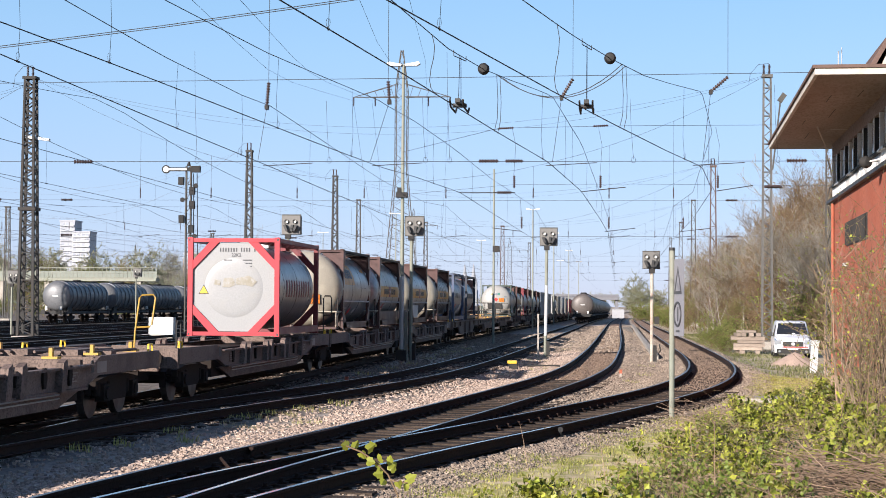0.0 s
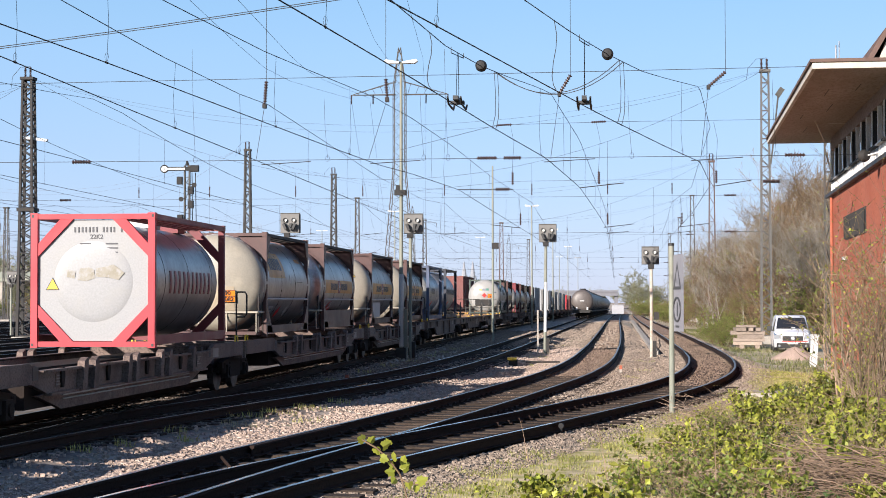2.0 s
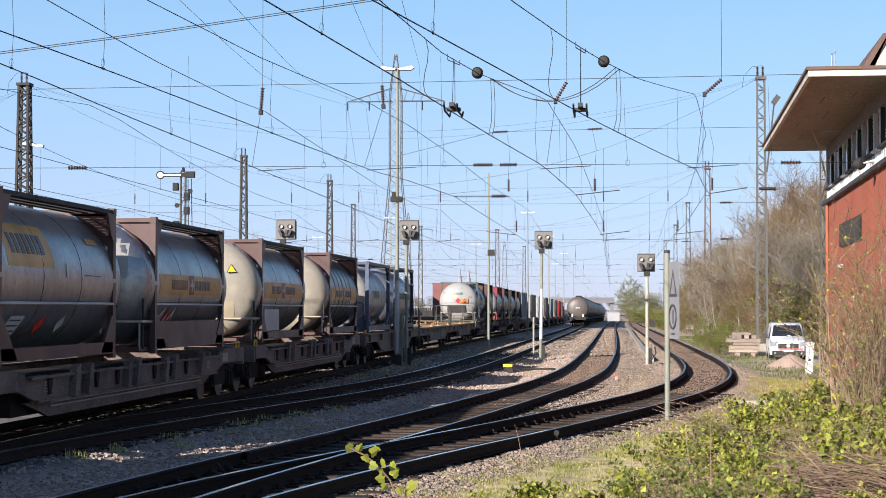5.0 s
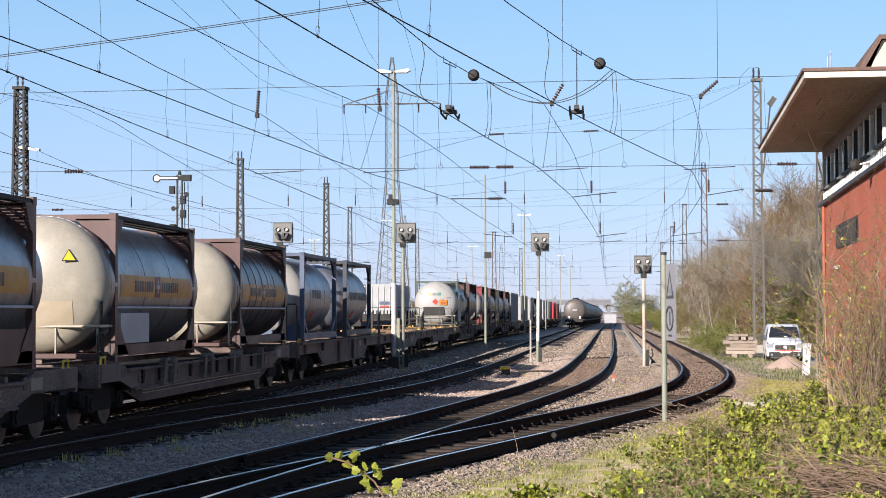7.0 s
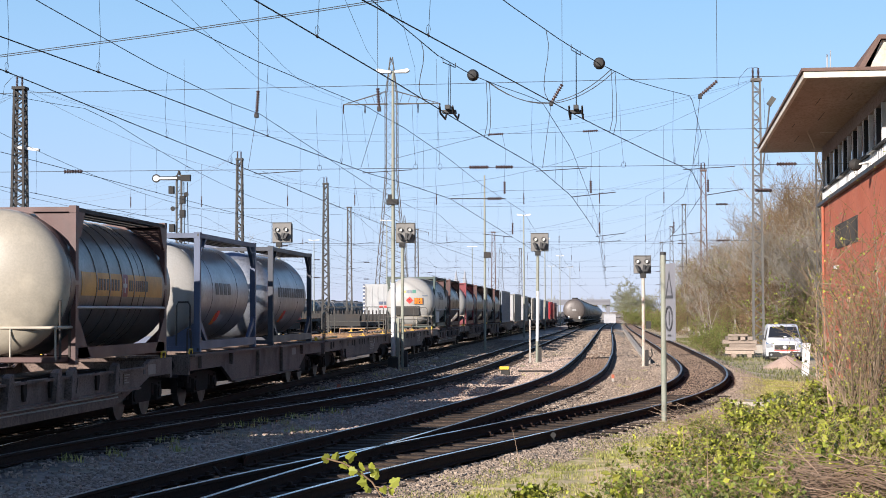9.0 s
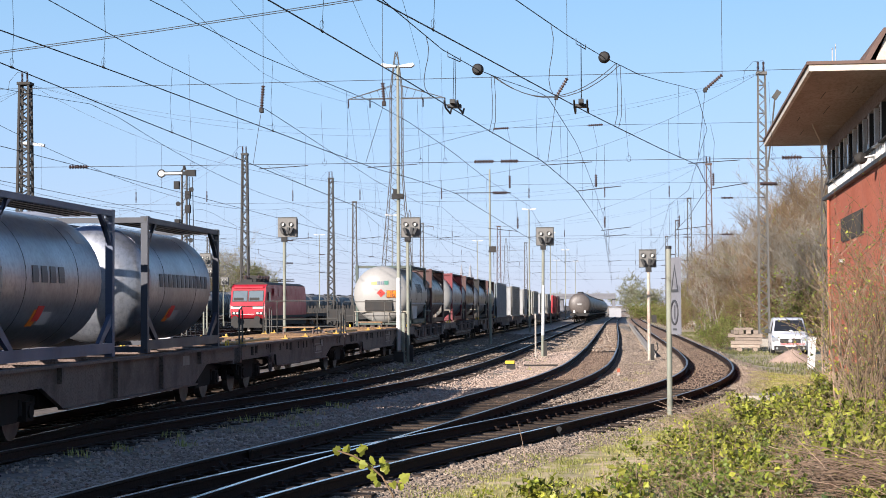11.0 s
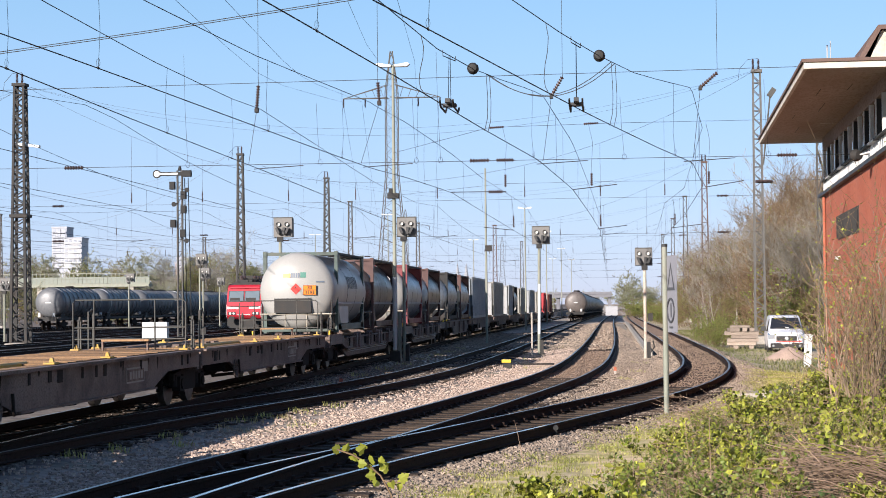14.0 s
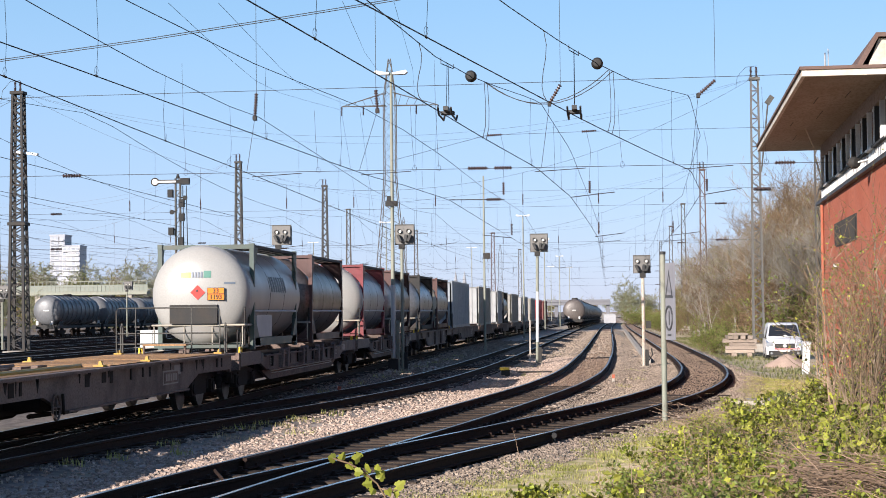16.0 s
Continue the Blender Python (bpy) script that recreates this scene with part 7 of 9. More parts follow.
    for yy in (2.0, n - 4.5):
        part("pantograph", Bag().rod((-0.8, yy, 4.25), (0.8, yy, 4.25), 0.04, 6).rod((-0.8, yy + 1.8, 4.25), (0.8, yy + 1.8, 4.25), 0.04, 6).rod((-0.6, yy, 4.2), (-0.2, yy + 1.8, 4.4), 0.03, 6).rod((0.6, yy, 4.2), (0.2, yy + 1.8, 4.4), 0.03, 6).rod((-0.9, yy + 0.9, 4.42), (0.9, yy + 0.9, 4.42), 0.03, 6), STEELDARK, th)
    for k in range(12):
        part("number_bar", Bag().box(-0.5 + k * 0.085, -0.45 + k * 0.085, -0.012, 0.0, 1.36, 1.44), WHITE, th)
    return th


locomotive(-28.97, 137)

# white container and dark low wagons in the yard
wb = thing("box_container", "white container with blue emblem on a yard track", "container", pose(-19.3, 146, 1.3))
part("body", Bag().box(-1.22, 1.22, 0, 12.2, 0, 3.0), PALEBOX, wb)
for s_ in (-1.16, 1.16):
    part("corner_post", Bag().box(s_ - 0.08, s_ + 0.08, -0.06, 0.0, 0, 3.0), BLUEF, wb)
    for k in range(9):
        part("rung", Bag().box(s_ - 0.08, s_ + 0.08, -0.08, -0.06, 0.2 + k * 0.32, 0.32 + k * 0.32), WHITE, wb)
for k in range(5):
    part("locking_bar", Bag().rod((-1.0 + k * 0.5, -0.03, 0.1), (-1.0 + k * 0.5, -0.03, 2.8), 0.03, 6), LETTERGREY, wb)
for k in range(14):
    part("side_post", Bag().box(1.22, 1.28, 0.3 + k * 0.88, 0.45 + k * 0.88, 0.05, 2.85), WHITE, wb)
part("emblem", Bag().box(0.1, 0.95, -0.05, -0.04, 1.3, 1.55), BLUEF, wb)
part("emblem", Bag().box(0.15, 0.9, -0.05, -0.04, 1.05, 1.2), HAZRED, wb)


bb = thing("box_container", "red-brown box container standing on a yard track", "container", pose(-15.2, 160, 0.0))
part("body", Bag().box(-1.22, 1.22, 0, 12.2, 1.3, 4.4), BROWNBOX, bb)
for k in range(16):
    part("side_post", Bag().box(1.22, 1.27, 0.3 + k * 0.76, 0.42 + k * 0.76, 1.35, 4.35), BROWNBOX, bb)
part("underframe", Bag().box(-1.2, 1.2, 0, 12.2, 0.75, 1.3), STEELDARK, bb)
for yy in (1.5, 10.7):
    for s_ in (-0.75, 0.75):
        part("wheel", Bag().rod((s_ - 0.06, yy, 0.46), (s_ + 0.06, yy, 0.46), 0.46, 18), BOGIE, bb)


def low_wagon(x, y):
    th = thing("open_wagon", "dark empty flat wagon with stakes, parked in the yard", "wagon", pose(x, y, 0), "parked flat wagons")
    part("frame", Bag().box(-1.35, 1.35, 0.2, 18.4, 0.95, 1.25), STEELDARK, th)
    for k in range(9):
        for s in (-1, 1):
            part("stake", Bag().box(s * 1.33 - 0.05, s * 1.33 + 0.05, 0.5 + k * 2.15, 0.62 + k * 2.15, 1.25, 2.1), STEELDARK, th)
    part("end_board", Bag().box(-1.3, 1.3, 0.2, 0.3, 1.25, 1.8), STEELDARK, th)
    for yy in (2.5, 16):
        b = Bag()
        for s in (-1, 1):
            b.box(*sorted((s * 0.92, s * 1.05)), yy - 1.3, yy + 1.3, 0.4, 0.75)
            for d in (-0.9, 0.9):
                part("wheel", Bag().rod((s * 0.68, yy + d, 0.46), (s * 0.82, yy + d, 0.46), 0.46, 18), BOGIE, th)
        part("bogie", b, BOGIE, th)
    return th


lw = low_wagon(-19.3, 126)
part("wagon_floor", Bag().box(-1.3, 1.3, 0.3, 18.3, 1.25, 1.29), DECK, lw)
for x, y in ((-19.3, 144.6), (-24.6, 165), (-24.6, 184), (-19.3, 164), (-19.3, 183), (-19.3, 202), (-33.6, 160), (-33.6, 179), (-33.6, 198)):
    copy_thing(lw, pose(x, y, 0))

wbx = thing("relay_box", "white metal relay cabinet on a concrete base", "cabinet", pose(-29.0, 110, -0.25))
part("cabinet", Bag().box(-0.8, 0.8, -0.3, 0.3, 0.25, 1.35), WHITE, wbx)
part("base", Bag().box(-1.2, 0.8, -0.4, 0.4, 0.0, 0.25), CONCRETE, wbx)
part("door_gap", Bag().box(-0.01, 0.01, -0.305, -0.30, 0.3, 1.3), STEELDARK, wbx)


# ---- behind the curve: van, sleepers, sand, kerb ----
VANWHITE = paint("white_car_paint", (0.66, 0.66, 0.68), rough=(0.15, 0.25))
TYRE = paint("tyre_rubber", (0.03, 0.03, 0.03), rough=(0.8, 0.95))
LENS = bpy.data.materials.new("headlight_glass")
LENS.use_nodes = True
ls = LENS.node_tree.nodes["Principled BSDF"]
ls.inputs["Base Color"].default_value, ls.inputs["Roughness"].default_value, ls.inputs["Metallic"].default_value = (0.55, 0.58, 0.6, 1), 0.12, 0.6


def van(x, y, z, turn):
    th = thing("van", "white delivery van parked facing the camera on the path", "van", pose(x, y, z, 0, 0, turn))
    secs = [(0.0, 0.80, 0.74, 0.32, 0.86), (0.12, 0.90, 0.84, 0.28, 1.00), (0.45, 0.95, 0.88, 0.26, 1.10), (1.0, 0.96, 0.86, 0.26, 1.20), (1.75, 0.965, 0.76, 0.26, 1.86), (2.3, 0.965, 0.77, 0.26, 1.92), (4.9, 0.96, 0.78, 0.28, 1.92), (5.1, 0.93, 0.75, 0.32, 1.80)]
    b, pts = Bag(), []
    for yy, wb_, wt_, z0, z1 in secs:
        zm = min(1.05, z0 + (z1 - z0) * 0.75)
        ring_ = [(-wb_ * 0.96, z0), (wb_ * 0.96, z0), (wb_, z0 + 0.12), (wb_, zm - 0.1), (wb_ * 0.985, zm), (wt_, z1 - 0.06), (wt_ * 0.9, z1), (-wt_ * 0.9, z1), (-wt_, z1 - 0.06), (-wb_ * 0.985, zm), (-wb_, zm - 0.1), (-wb_, z0 + 0.12)]
        pts += [(px, yy, pz) for px, pz in ring_]
    m = 12
    f = [(i * m + k, i * m + (k + 1) % m, (i + 1) * m + (k + 1) % m, (i + 1) * m + k) for i in range(len(secs) - 1) for k in range(m)]
    f += [tuple(range(m)), tuple(range(len(pts) - 1, len(pts) - m - 1, -1))]
    part("body", b.add(pts, f), VANWHITE, th, "glossy white van body", True)
    part("windscreen", Bag().add([(-0.80, 1.00, 1.235), (0.80, 1.00, 1.235), (0.68, 1.66, 1.795), (-0.68, 1.66, 1.795), (-0.80, 1.03, 1.22), (0.80, 1.03, 1.22), (0.68, 1.70, 1.78), (-0.68, 1.70, 1.78)], [(0, 1, 2, 3), (7, 6, 5, 4), (0, 4, 5, 1), (1, 5, 6, 2), (2, 6, 7, 3), (3, 7, 4, 0)]), GLASS, th)
    part("paper", Bag().box(-0.02, 0.16, 0.985, 0.99, 1.25, 1.29), WHITE, th)
    g = part("grille", Bag().box(-0.52, 0.52, -0.035, 0.03, 0.62, 0.86), BLACK, th, "black grille")
    for k in range(3):
        part("grille_bar", Bag().box(-0.5, 0.5, -0.045, -0.03, 0.65 + k * 0.075, 0.68 + k * 0.075), STEELDARK, g)
    part("emblem", Bag().rod((0, -0.04, 0.74), (0, -0.06, 0.74), 0.10, 20), LETTERGREY, g)
    part("bumper", Bag().box(-0.82, 0.82, -0.06, 0.1, 0.24, 0.50), STEELDARK, th, "dark grey bumper")
    part("plate_bar", Bag().box(-0.26, 0.26, -0.075, -0.06, 0.44, 0.55), WHITE, th)
    part("red_tape", Bag().box(-0.55, 0.75, -0.066, -0.05, 0.565, 0.60), HAZRED, th)
    for s in (-1, 1):
        part("headlight", Bag().sheet([(-0.02, 0.72), (0.0, 0.92), (0.42, 1.02), (0.40, 0.80)], *sorted((s * 0.60, s * 0.93))), LENS, th)
        part("fog_light", Bag().rod((s * 0.68, -0.075, 0.36), (s * 0.68, -0.06, 0.36), 0.06, 12), LENS, th)
        mi = part("mirror", Bag().box(*sorted((s * 1.0, s * 1.27)), 1.2, 1.32, 1.12, 1.36), BLACK, th)
        part("mirror_arm", Bag().box(*sorted((s * 0.9, s * 1.04)), 1.23, 1.28, 1.12, 1.17), BLACK, mi)
        part("side_glass", Bag().add([(s * 0.955, 1.45, 1.10), (s * 0.955, 2.4, 1.10), (s * 0.80, 2.4, 1.72), (s * 0.80, 1.85, 1.72), (s * 0.93, 1.45, 1.10), (s * 0.93, 2.4, 1.10), (s * 0.77, 2.4, 1.72), (s * 0.77, 1.85, 1.72)], [(0, 1, 2, 3), (7, 6, 5, 4), (0, 4, 5, 1), (1, 5, 6, 2), (2, 6, 7, 3), (3, 7, 4, 0)]), GLASS, th)
        for yy in (0.95, 4.1):
            wh = part("wheel", Bag().rod((s * 0.74, yy, 0.33), (s * 0.965, yy, 0.33), 0.33, 24), TYRE, th)
            part("rim", Bag().rod((s * 0.966, yy, 0.33), (s * 0.972, yy, 0.33), 0.2, 20), LETTERGREY, wh)
    part("wiper", Bag().rod((-0.6, 0.98, 1.25), (0.1, 1.12, 1.36), 0.012, 5), BLACK, th)
    part("roof_antenna", Bag().rod((0, 1.9, 1.9), (0, 2.1, 2.1), 0.01, 5), BLACK, th)
    return th


van(9.05, 92, -0.63, -3)

PLANK = material("grey_old_timber", ((0.36, 0.29, 0.235), (0.27, 0.215, 0.17), (0.17, 0.135, 0.11)), 1.5, (0.8, 0.95), 0, 0.2, 20, stretch=(1, 8, 8), per_object=0.25)
pile = thing("sleeper_stack", "stack of old brown timber sleepers on grass", "sleeper stack", pose(7.4, 100.5, -0.63))
for x, z, w_, d_, h_, turn_ in ((-0.45, 0.0, 0.26, 1.5, 0.2, 4), (0.5, 0.0, 0.26, 1.5, 0.2, -3), (0.05, 0.21, 1.5, 0.28, 0.17, 2), (-0.02, 0.21, 1.6, 0.27, 0.17, -5), (0.0, 0.40, 1.75, 0.28, 0.18, 1), (0.12, 0.60, 1.5, 0.28, 0.17, -2), (-0.08, 0.79, 1.9, 0.28, 0.18, 2),
                                 (-0.62, 0.98, 0.26, 1.4, 0.2, 3), (-0.26, 0.98, 0.26, 1.4, 0.21, -4), (0.10, 0.98, 0.26, 1.4, 0.2, 1), (0.46, 0.98, 0.26, 1.4, 0.2, 5), (-0.1, 1.2, 1.1, 0.3, 0.12, -6)):
    dy = -0.45 if w_ > 1 and (x * 100) % 2 < 1 else 0.0
    part("sleeper", Bag().box(x - w_ / 2, x + w_ / 2, dy - d_ / 2, dy + d_ / 2, z, z + h_, Matrix.Rotation(radians(turn_), 4, "Z")), PLANK, pile)
    if w_ > 1:
        part("sleeper", Bag().box(x - w_ / 2 + 0.1, x + w_ / 2 - 0.06, 0.3, 0.3 + d_, z, z + h_, Matrix.Rotation(radians(-turn_), 4, "Z")), PLANK, pile)
SAND = material("pale_sand", ((0.44, 0.32, 0.25), (0.37, 0.265, 0.21), (0.30, 0.22, 0.17)), 3, (0.9, 1), 0, 0.4, 30)
sb, n = Bag(), 18
rings_ = [(0.0, 0.62), (0.25, 0.52), (0.55, 0.36), (0.85, 0.18), (1.15, 0.04), (1.35, -0.1)]
pts = []
for r_, z_ in rings_:
    for k in range(n):
        a = 2 * math.pi * k / n
        rr = r_ * (1 + 0.12 * noise.noise((math.cos(a) * 2, math.sin(a) * 2, r_)))
        pts.append((rr * math.cos(a), rr * 0.8 * math.sin(a), z_ + 0.04 * noise.noise((rr * 3 * math.cos(a), rr * 3 * math.sin(a), 5))))
sb.add(pts, [(i * n + k, i * n + (k + 1) % n, (i + 1) * n + (k + 1) % n, (i + 1) * n + k) for i in range(len(rings_) - 1) for k in range(n)] + [tuple(range(n))])
solid("sand_mound", sb, SAND, "pale heap of sand before the parked van", "sand heap", at=pose(7.95, 80, -0.62), smooth=True)
wp = thing("marker_post", "leaning white concrete marker post in the undergrowth", "post", pose(7.5, 68.5, -0.62, 0, 3, 0))
part("post", Bag().box(-0.14, 0.14, -0.06, 0.06, 0, 1.35), WHITE, wp)
part("top_plate", Bag().box(-0.17, 0.17, -0.08, 0.08, 1.30, 1.38), LETTERGREY, wp)
# slab path edge right of the curve
KERB = mesh("kerb_stone", Bag().box(-0.6, 0.6, -0.55, 0.55, -0.3, 0.0), CONCRETE)
kb = thing("slab_path", "broken concrete slabs beside the siding", "slab path")
for k in range(9):
    ob = new("kerb_stone", KERB)
    ob.parent, ob.matrix_basis = kb, pose(3.6 + 0.16 * k, 43.2 + 1.25 * k, -0.20 - 0.03 * k, rng.uniform(-3, 3), rng.uniform(-2, 2), -12 + rng.uniform(-3, 3))
# narrow platform edge between the tracks
edge = thing("low_platform", "narrow low gravel platform with concrete edge between tracks", "platform", kind="structure")
for k in range(60):
    ob = new("edge_stone", mesh("edge_stone", Bag().box(-0.13, 0.13, -0.98, 0.98, -0.25, 0.0), CONCRETE) if k == 0 else bpy.data.meshes["edge_stone"])
    ob.parent, ob.matrix_basis = edge, pose(1.62 + 0.002 * k, 76 + 2.0 * k, -0.04, 0, 0, 0)
part("platform_fill", Bag().box(0.55, 1.48, 76, 196, -0.5, -0.30), GRAVEL, edge)
# small things between the tracks
yb = thing("point_box", "weathered yellow and brown point motor box between the tracks", "point motor", pose(-3.50, 62, -0.25))
part("motor", Bag().box(-0.30, 0.0, -0.15, 0.15, 0.0, 0.22), STEELDARK, yb)
part("lid", Bag().box(-0.34, -0.02, -0.22, 0.18, 0.22, 0.32), YELLOW, yb)
part("rod", Bag().rod((0.3, 0, 0.15), (1.5, 0.1, 0.15), 0.03, 6), STEELDARK, yb)
rp = thing("marker_peg", "small red and white marker peg in the ballast", "peg", pose(0.12, 55, -0.25), "pegs")
part("peg", Bag().box(-0.04, 0.04, -0.04, 0.04, 0, 0.28), CONCRETE, rp)
part("red_top", Bag().box(-0.045, 0.045, -0.045, 0.045, 0.17, 0.29), BRICKRED, rp)
copy_thing(rp, pose(-7.35, 47.5, -0.25))
lev = thing("switch_lamp", "small dark switch marker beside the rail", "switch marker", pose(T3(29.5) + 0.90, 29.5, -0.25))
part("post", Bag().rod((0, 0, 0), (0, 0, 0.18), 0.025, 8), STEELDARK, lev)
part("head", Bag().rod((0, -0.05, 0.2), (0, 0.05, 0.2), 0.045, 12), STEELDARK, lev)
bolt = thing("rail_clamp", "bent steel clamp lying against the rail", "rail clamp", pose(-5.15, 22.6, -0.2, 0, 0, 20))
part("clamp", Bag().path([(0, 0, 0.2), (0.05, -0.3, 0.12), (0.16, -0.6, 0.0), (0.3, -0.75, 0.02)], 0.022, 6), RAILSIDE, bolt)

# ---- distance ----
# white toned down to paint aerial haze into the facade
TOWERWHITE = material("hazed_white_facade", ((0.50, 0.50, 0.51), (0.45, 0.45, 0.465)), 0.05, (0.7, 0.85), 0, 0, 1)
TOWERGREY = material("grey_tower_facade", ((0.40, 0.41, 0.44), (0.36, 0.37, 0.40)), 0.05, (0.7, 0.85), 0, 0, 1)
PINK = material("pink_brick_facade", ((0.52, 0.36, 0.32), (0.45, 0.31, 0.28)), 0.05, (0.8, 0.9), 0, 0, 1)


# glass paled by the same painted haze
TOWERWIN = material("hazed_window_glass", ((0.30, 0.32, 0.36), (0.36, 0.38, 0.42)), 0.1, (0.2, 0.3), 0, 0, 1)


def block(x, y, w, d, h, mat, label, storeys, bays):
    th = thing("apartment_tower", label, "building", pose(x, y, -0.3), "distant buildings")
    part("wall", Bag().box(-w / 2, w / 2, 0, d, 0, h), mat, th)
    part("roof", Bag().box(-w / 2 - 0.3, w / 2 + 0.3, -0.3, d + 0.3, h, h + 0.8), TOWERGREY, th)
    sh, bw = h / storeys, w / bays
    for i in range(storeys):
        for j in range(bays):
            if (i + j * 7) % 9:
                win = part("window", Bag().box(-w / 2 + bw * (j + 0.15), -w / 2 + bw * (j + 0.85), -0.15, 0.0, sh * (i + 0.3), sh * (i + 0.82)), TOWERWIN, th)
        part("balcony", Bag().box(-w / 2 + bw * 0.1, w / 2 - bw * 0.1, -0.9, -0.1, sh * i + 0.05, sh * i + sh * 0.28), mat, th)
    return th


block(-281.5, 900, 9.5, 12, 39, TOWERWHITE, "white high-rise block with rows of balconies", 15, 4)
block(-290.5, 905, 8.0, 12, 45, TOWERGREY, "grey-white taller part of a high-rise block", 17, 3)
block(-304.0, 910, 12, 14, 24, TOWERGREY, "low grey block beside the tower", 8, 5)
block(-148.0, 600, 6.0, 10, 17.5, PINK, "pinkish brick apartment block", 6, 3)
block(-143.5, 580, 4.0, 10, 18.5, TOWERGREY, "grey blank gable of a block", 6, 1)
block(-133.0, 620, 9.0, 10, 16, TOWERWHITE, "pale striped apartment block behind the tank wagons", 5, 5)
MESHGREEN = material("grey_green_mesh", ((0.20, 0.225, 0.19), (0.26, 0.28, 0.24)), 0.3, (0.7, 0.85), 0, 0, 3)
br = thing("footbridge", "far bridge with grey-green railing", "bridge", pose(-134, 400, -0.3))
part("deck", Bag().box(-26, 27, 0, 3, 7.3, 8.0), POLEGREEN, br)
part("infill", Bag().box(-26, 27, 0.09, 0.13, 8.0, 9.6), MESHGREEN, br, "grey-green mesh infill")
for z_ in (8.1, 9.1, 10.4):
    part("rail", Bag().box(-26, 27, 0, 0.08, z_, z_ + 0.12), POLEGREEN, br)
for k in range(54):
    part("baluster", Bag().box(-26 + k, -25.86 + k, 0, 0.06, 8.0, 10.4), POLEGREEN, br)
for k in range(5):
    part("pier", Bag().box(-22 + k * 11, -20.8 + k * 11, 0.5, 2.5, 0, 7.3), CONCRETE, br)
# dim bluish-grey concrete for the far bridge
FARCONCRETE = material("dim_far_concrete", ((0.20, 0.20, 0.215), (0.16, 0.16, 0.172)), 0.2, (0.8, 0.9), 0, 0, 1)
ob_ = thing("road_bridge", "low grey road bridge across the far end of the yard", "bridge", pose(0, 640, -0.3))
part("deck", Bag().box(-34, 0.5, 0, 8, 4.4, 5.6), FARCONCRETE, ob_)
part("parapet", Bag().box(-34, 0.5, -0.3, 0, 5.6, 6.4), FARCONCRETE, ob_)
for k in range(4):
    part("pier", Bag().box(-29 + k * 9.4, -27.8 + k * 9.4, 1, 7, 0, 4.4), FARCONCRETE, ob_)
PALEWALL = material("pale_far_render", ((0.36, 0.36, 0.37), (0.31, 0.31, 0.32)), 0.3, (0.7, 0.85), 0, 0, 3)
solid("white_wall", Bag().box(-1.3, 1.9, 0, 1.5, -1.6, 1.05).box(-1.4, 2.0, -0.1, 1.6, 1.05, 1.18), PALEWALL, "pale low wall at the far end of the line", "wall", at=pose(0, 470, 0))
solid("level_crossing", Bag().box(-4.0, 18.0, 0, 7, -1.7, -1.24).box(-4.0, 18.0, -0.3, 0, -1.7, -1.22), STEELDARK, "dark asphalt crossing at the end of the straight rails", "crossing", at=pose(0, 452, 0))
# stone lightened towards blue to paint in the haze of distance
HAZESTONE = material("hazed_grey_stone", ((0.30, 0.31, 0.33), (0.25, 0.26, 0.28)), 0.02, (0.8, 0.9), 0, 0, 1)
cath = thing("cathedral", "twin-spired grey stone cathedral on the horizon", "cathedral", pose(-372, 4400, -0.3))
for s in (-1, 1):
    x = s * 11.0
    part("tower", Bag().box(x - 9, x + 9, 0, 18, 0, 55), HAZESTONE, cath)
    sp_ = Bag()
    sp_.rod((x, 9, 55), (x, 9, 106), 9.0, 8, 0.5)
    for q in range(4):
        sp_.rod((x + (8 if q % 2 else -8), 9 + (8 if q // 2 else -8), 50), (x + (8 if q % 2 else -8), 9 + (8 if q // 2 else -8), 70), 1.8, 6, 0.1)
    part("spire", sp_, HAZESTONE, cath)
part("nave", Bag().box(-14, 14, 18, 120, 0, 40), HAZESTONE, cath)


# ---- plants ----
BARK = material("grey_brown_bark", ((0.20, 0.155, 0.12), (0.27, 0.21, 0.165), (0.13, 0.10, 0.08)), 2.0, (0.85, 0.95), 0, 0.3, 20, per_object=0.2)
PALEBARK = material("pale_grey_bark", ((0.27, 0.245, 0.205), (0.20, 0.18, 0.15)), 0.6, (0.85, 0.95), 0, 0, 20, island=0.3)
TWIG = material("brown_twigs", ((0.13, 0.088, 0.052), (0.22, 0.15, 0.092)), 0.6, (0.85, 0.95), 0, 0, 20, island=0.3)
REDTWIG = material("reddish_brown_stems", ((0.20, 0.115, 0.075), (0.27, 0.17, 0.115)), 0.6, (0.85, 0.95), 0, 0, 20, island=0.3)
CANE = material("brown_canes", ((0.12, 0.085, 0.056), (0.28, 0.21, 0.14)), 0.6, (0.85, 0.95), 0, 0, 20, island=0.4)
DEADSTEM = material("pale_dead_stems", ((0.33, 0.235, 0.165), (0.21, 0.14, 0.095)), 1.0, (0.85, 0.95), 0, 0, 20, island=0.35)
LEAFBRIGHT = leafy("young_bramble_leaves", (0.15, 0.185, 0.020), (0.38, 0.365, 0.050), 0.3, 0.8)
LEAFMID = leafy("spring_leaves", (0.15, 0.20, 0.03), (0.22, 0.255, 0.05), 0.35)
LEAFDARK = leafy("shade_dark_leaves", (0.05, 0.085, 0.02), (0.085, 0.12, 0.03), 0.2)
LEAFBUD = leafy("olive_buds", (0.19, 0.18, 0.05), (0.25, 0.22, 0.07), 0.35)
GRASSY = leafy("grass_blades", (0.31, 0.33, 0.065), (0.52, 0.47, 0.17), 0.35, 0.5)
FARGRASS = leafy("dull_far_grass", (0.14, 0.16, 0.045), (0.25, 0.225, 0.09), 0.3, 0.5)
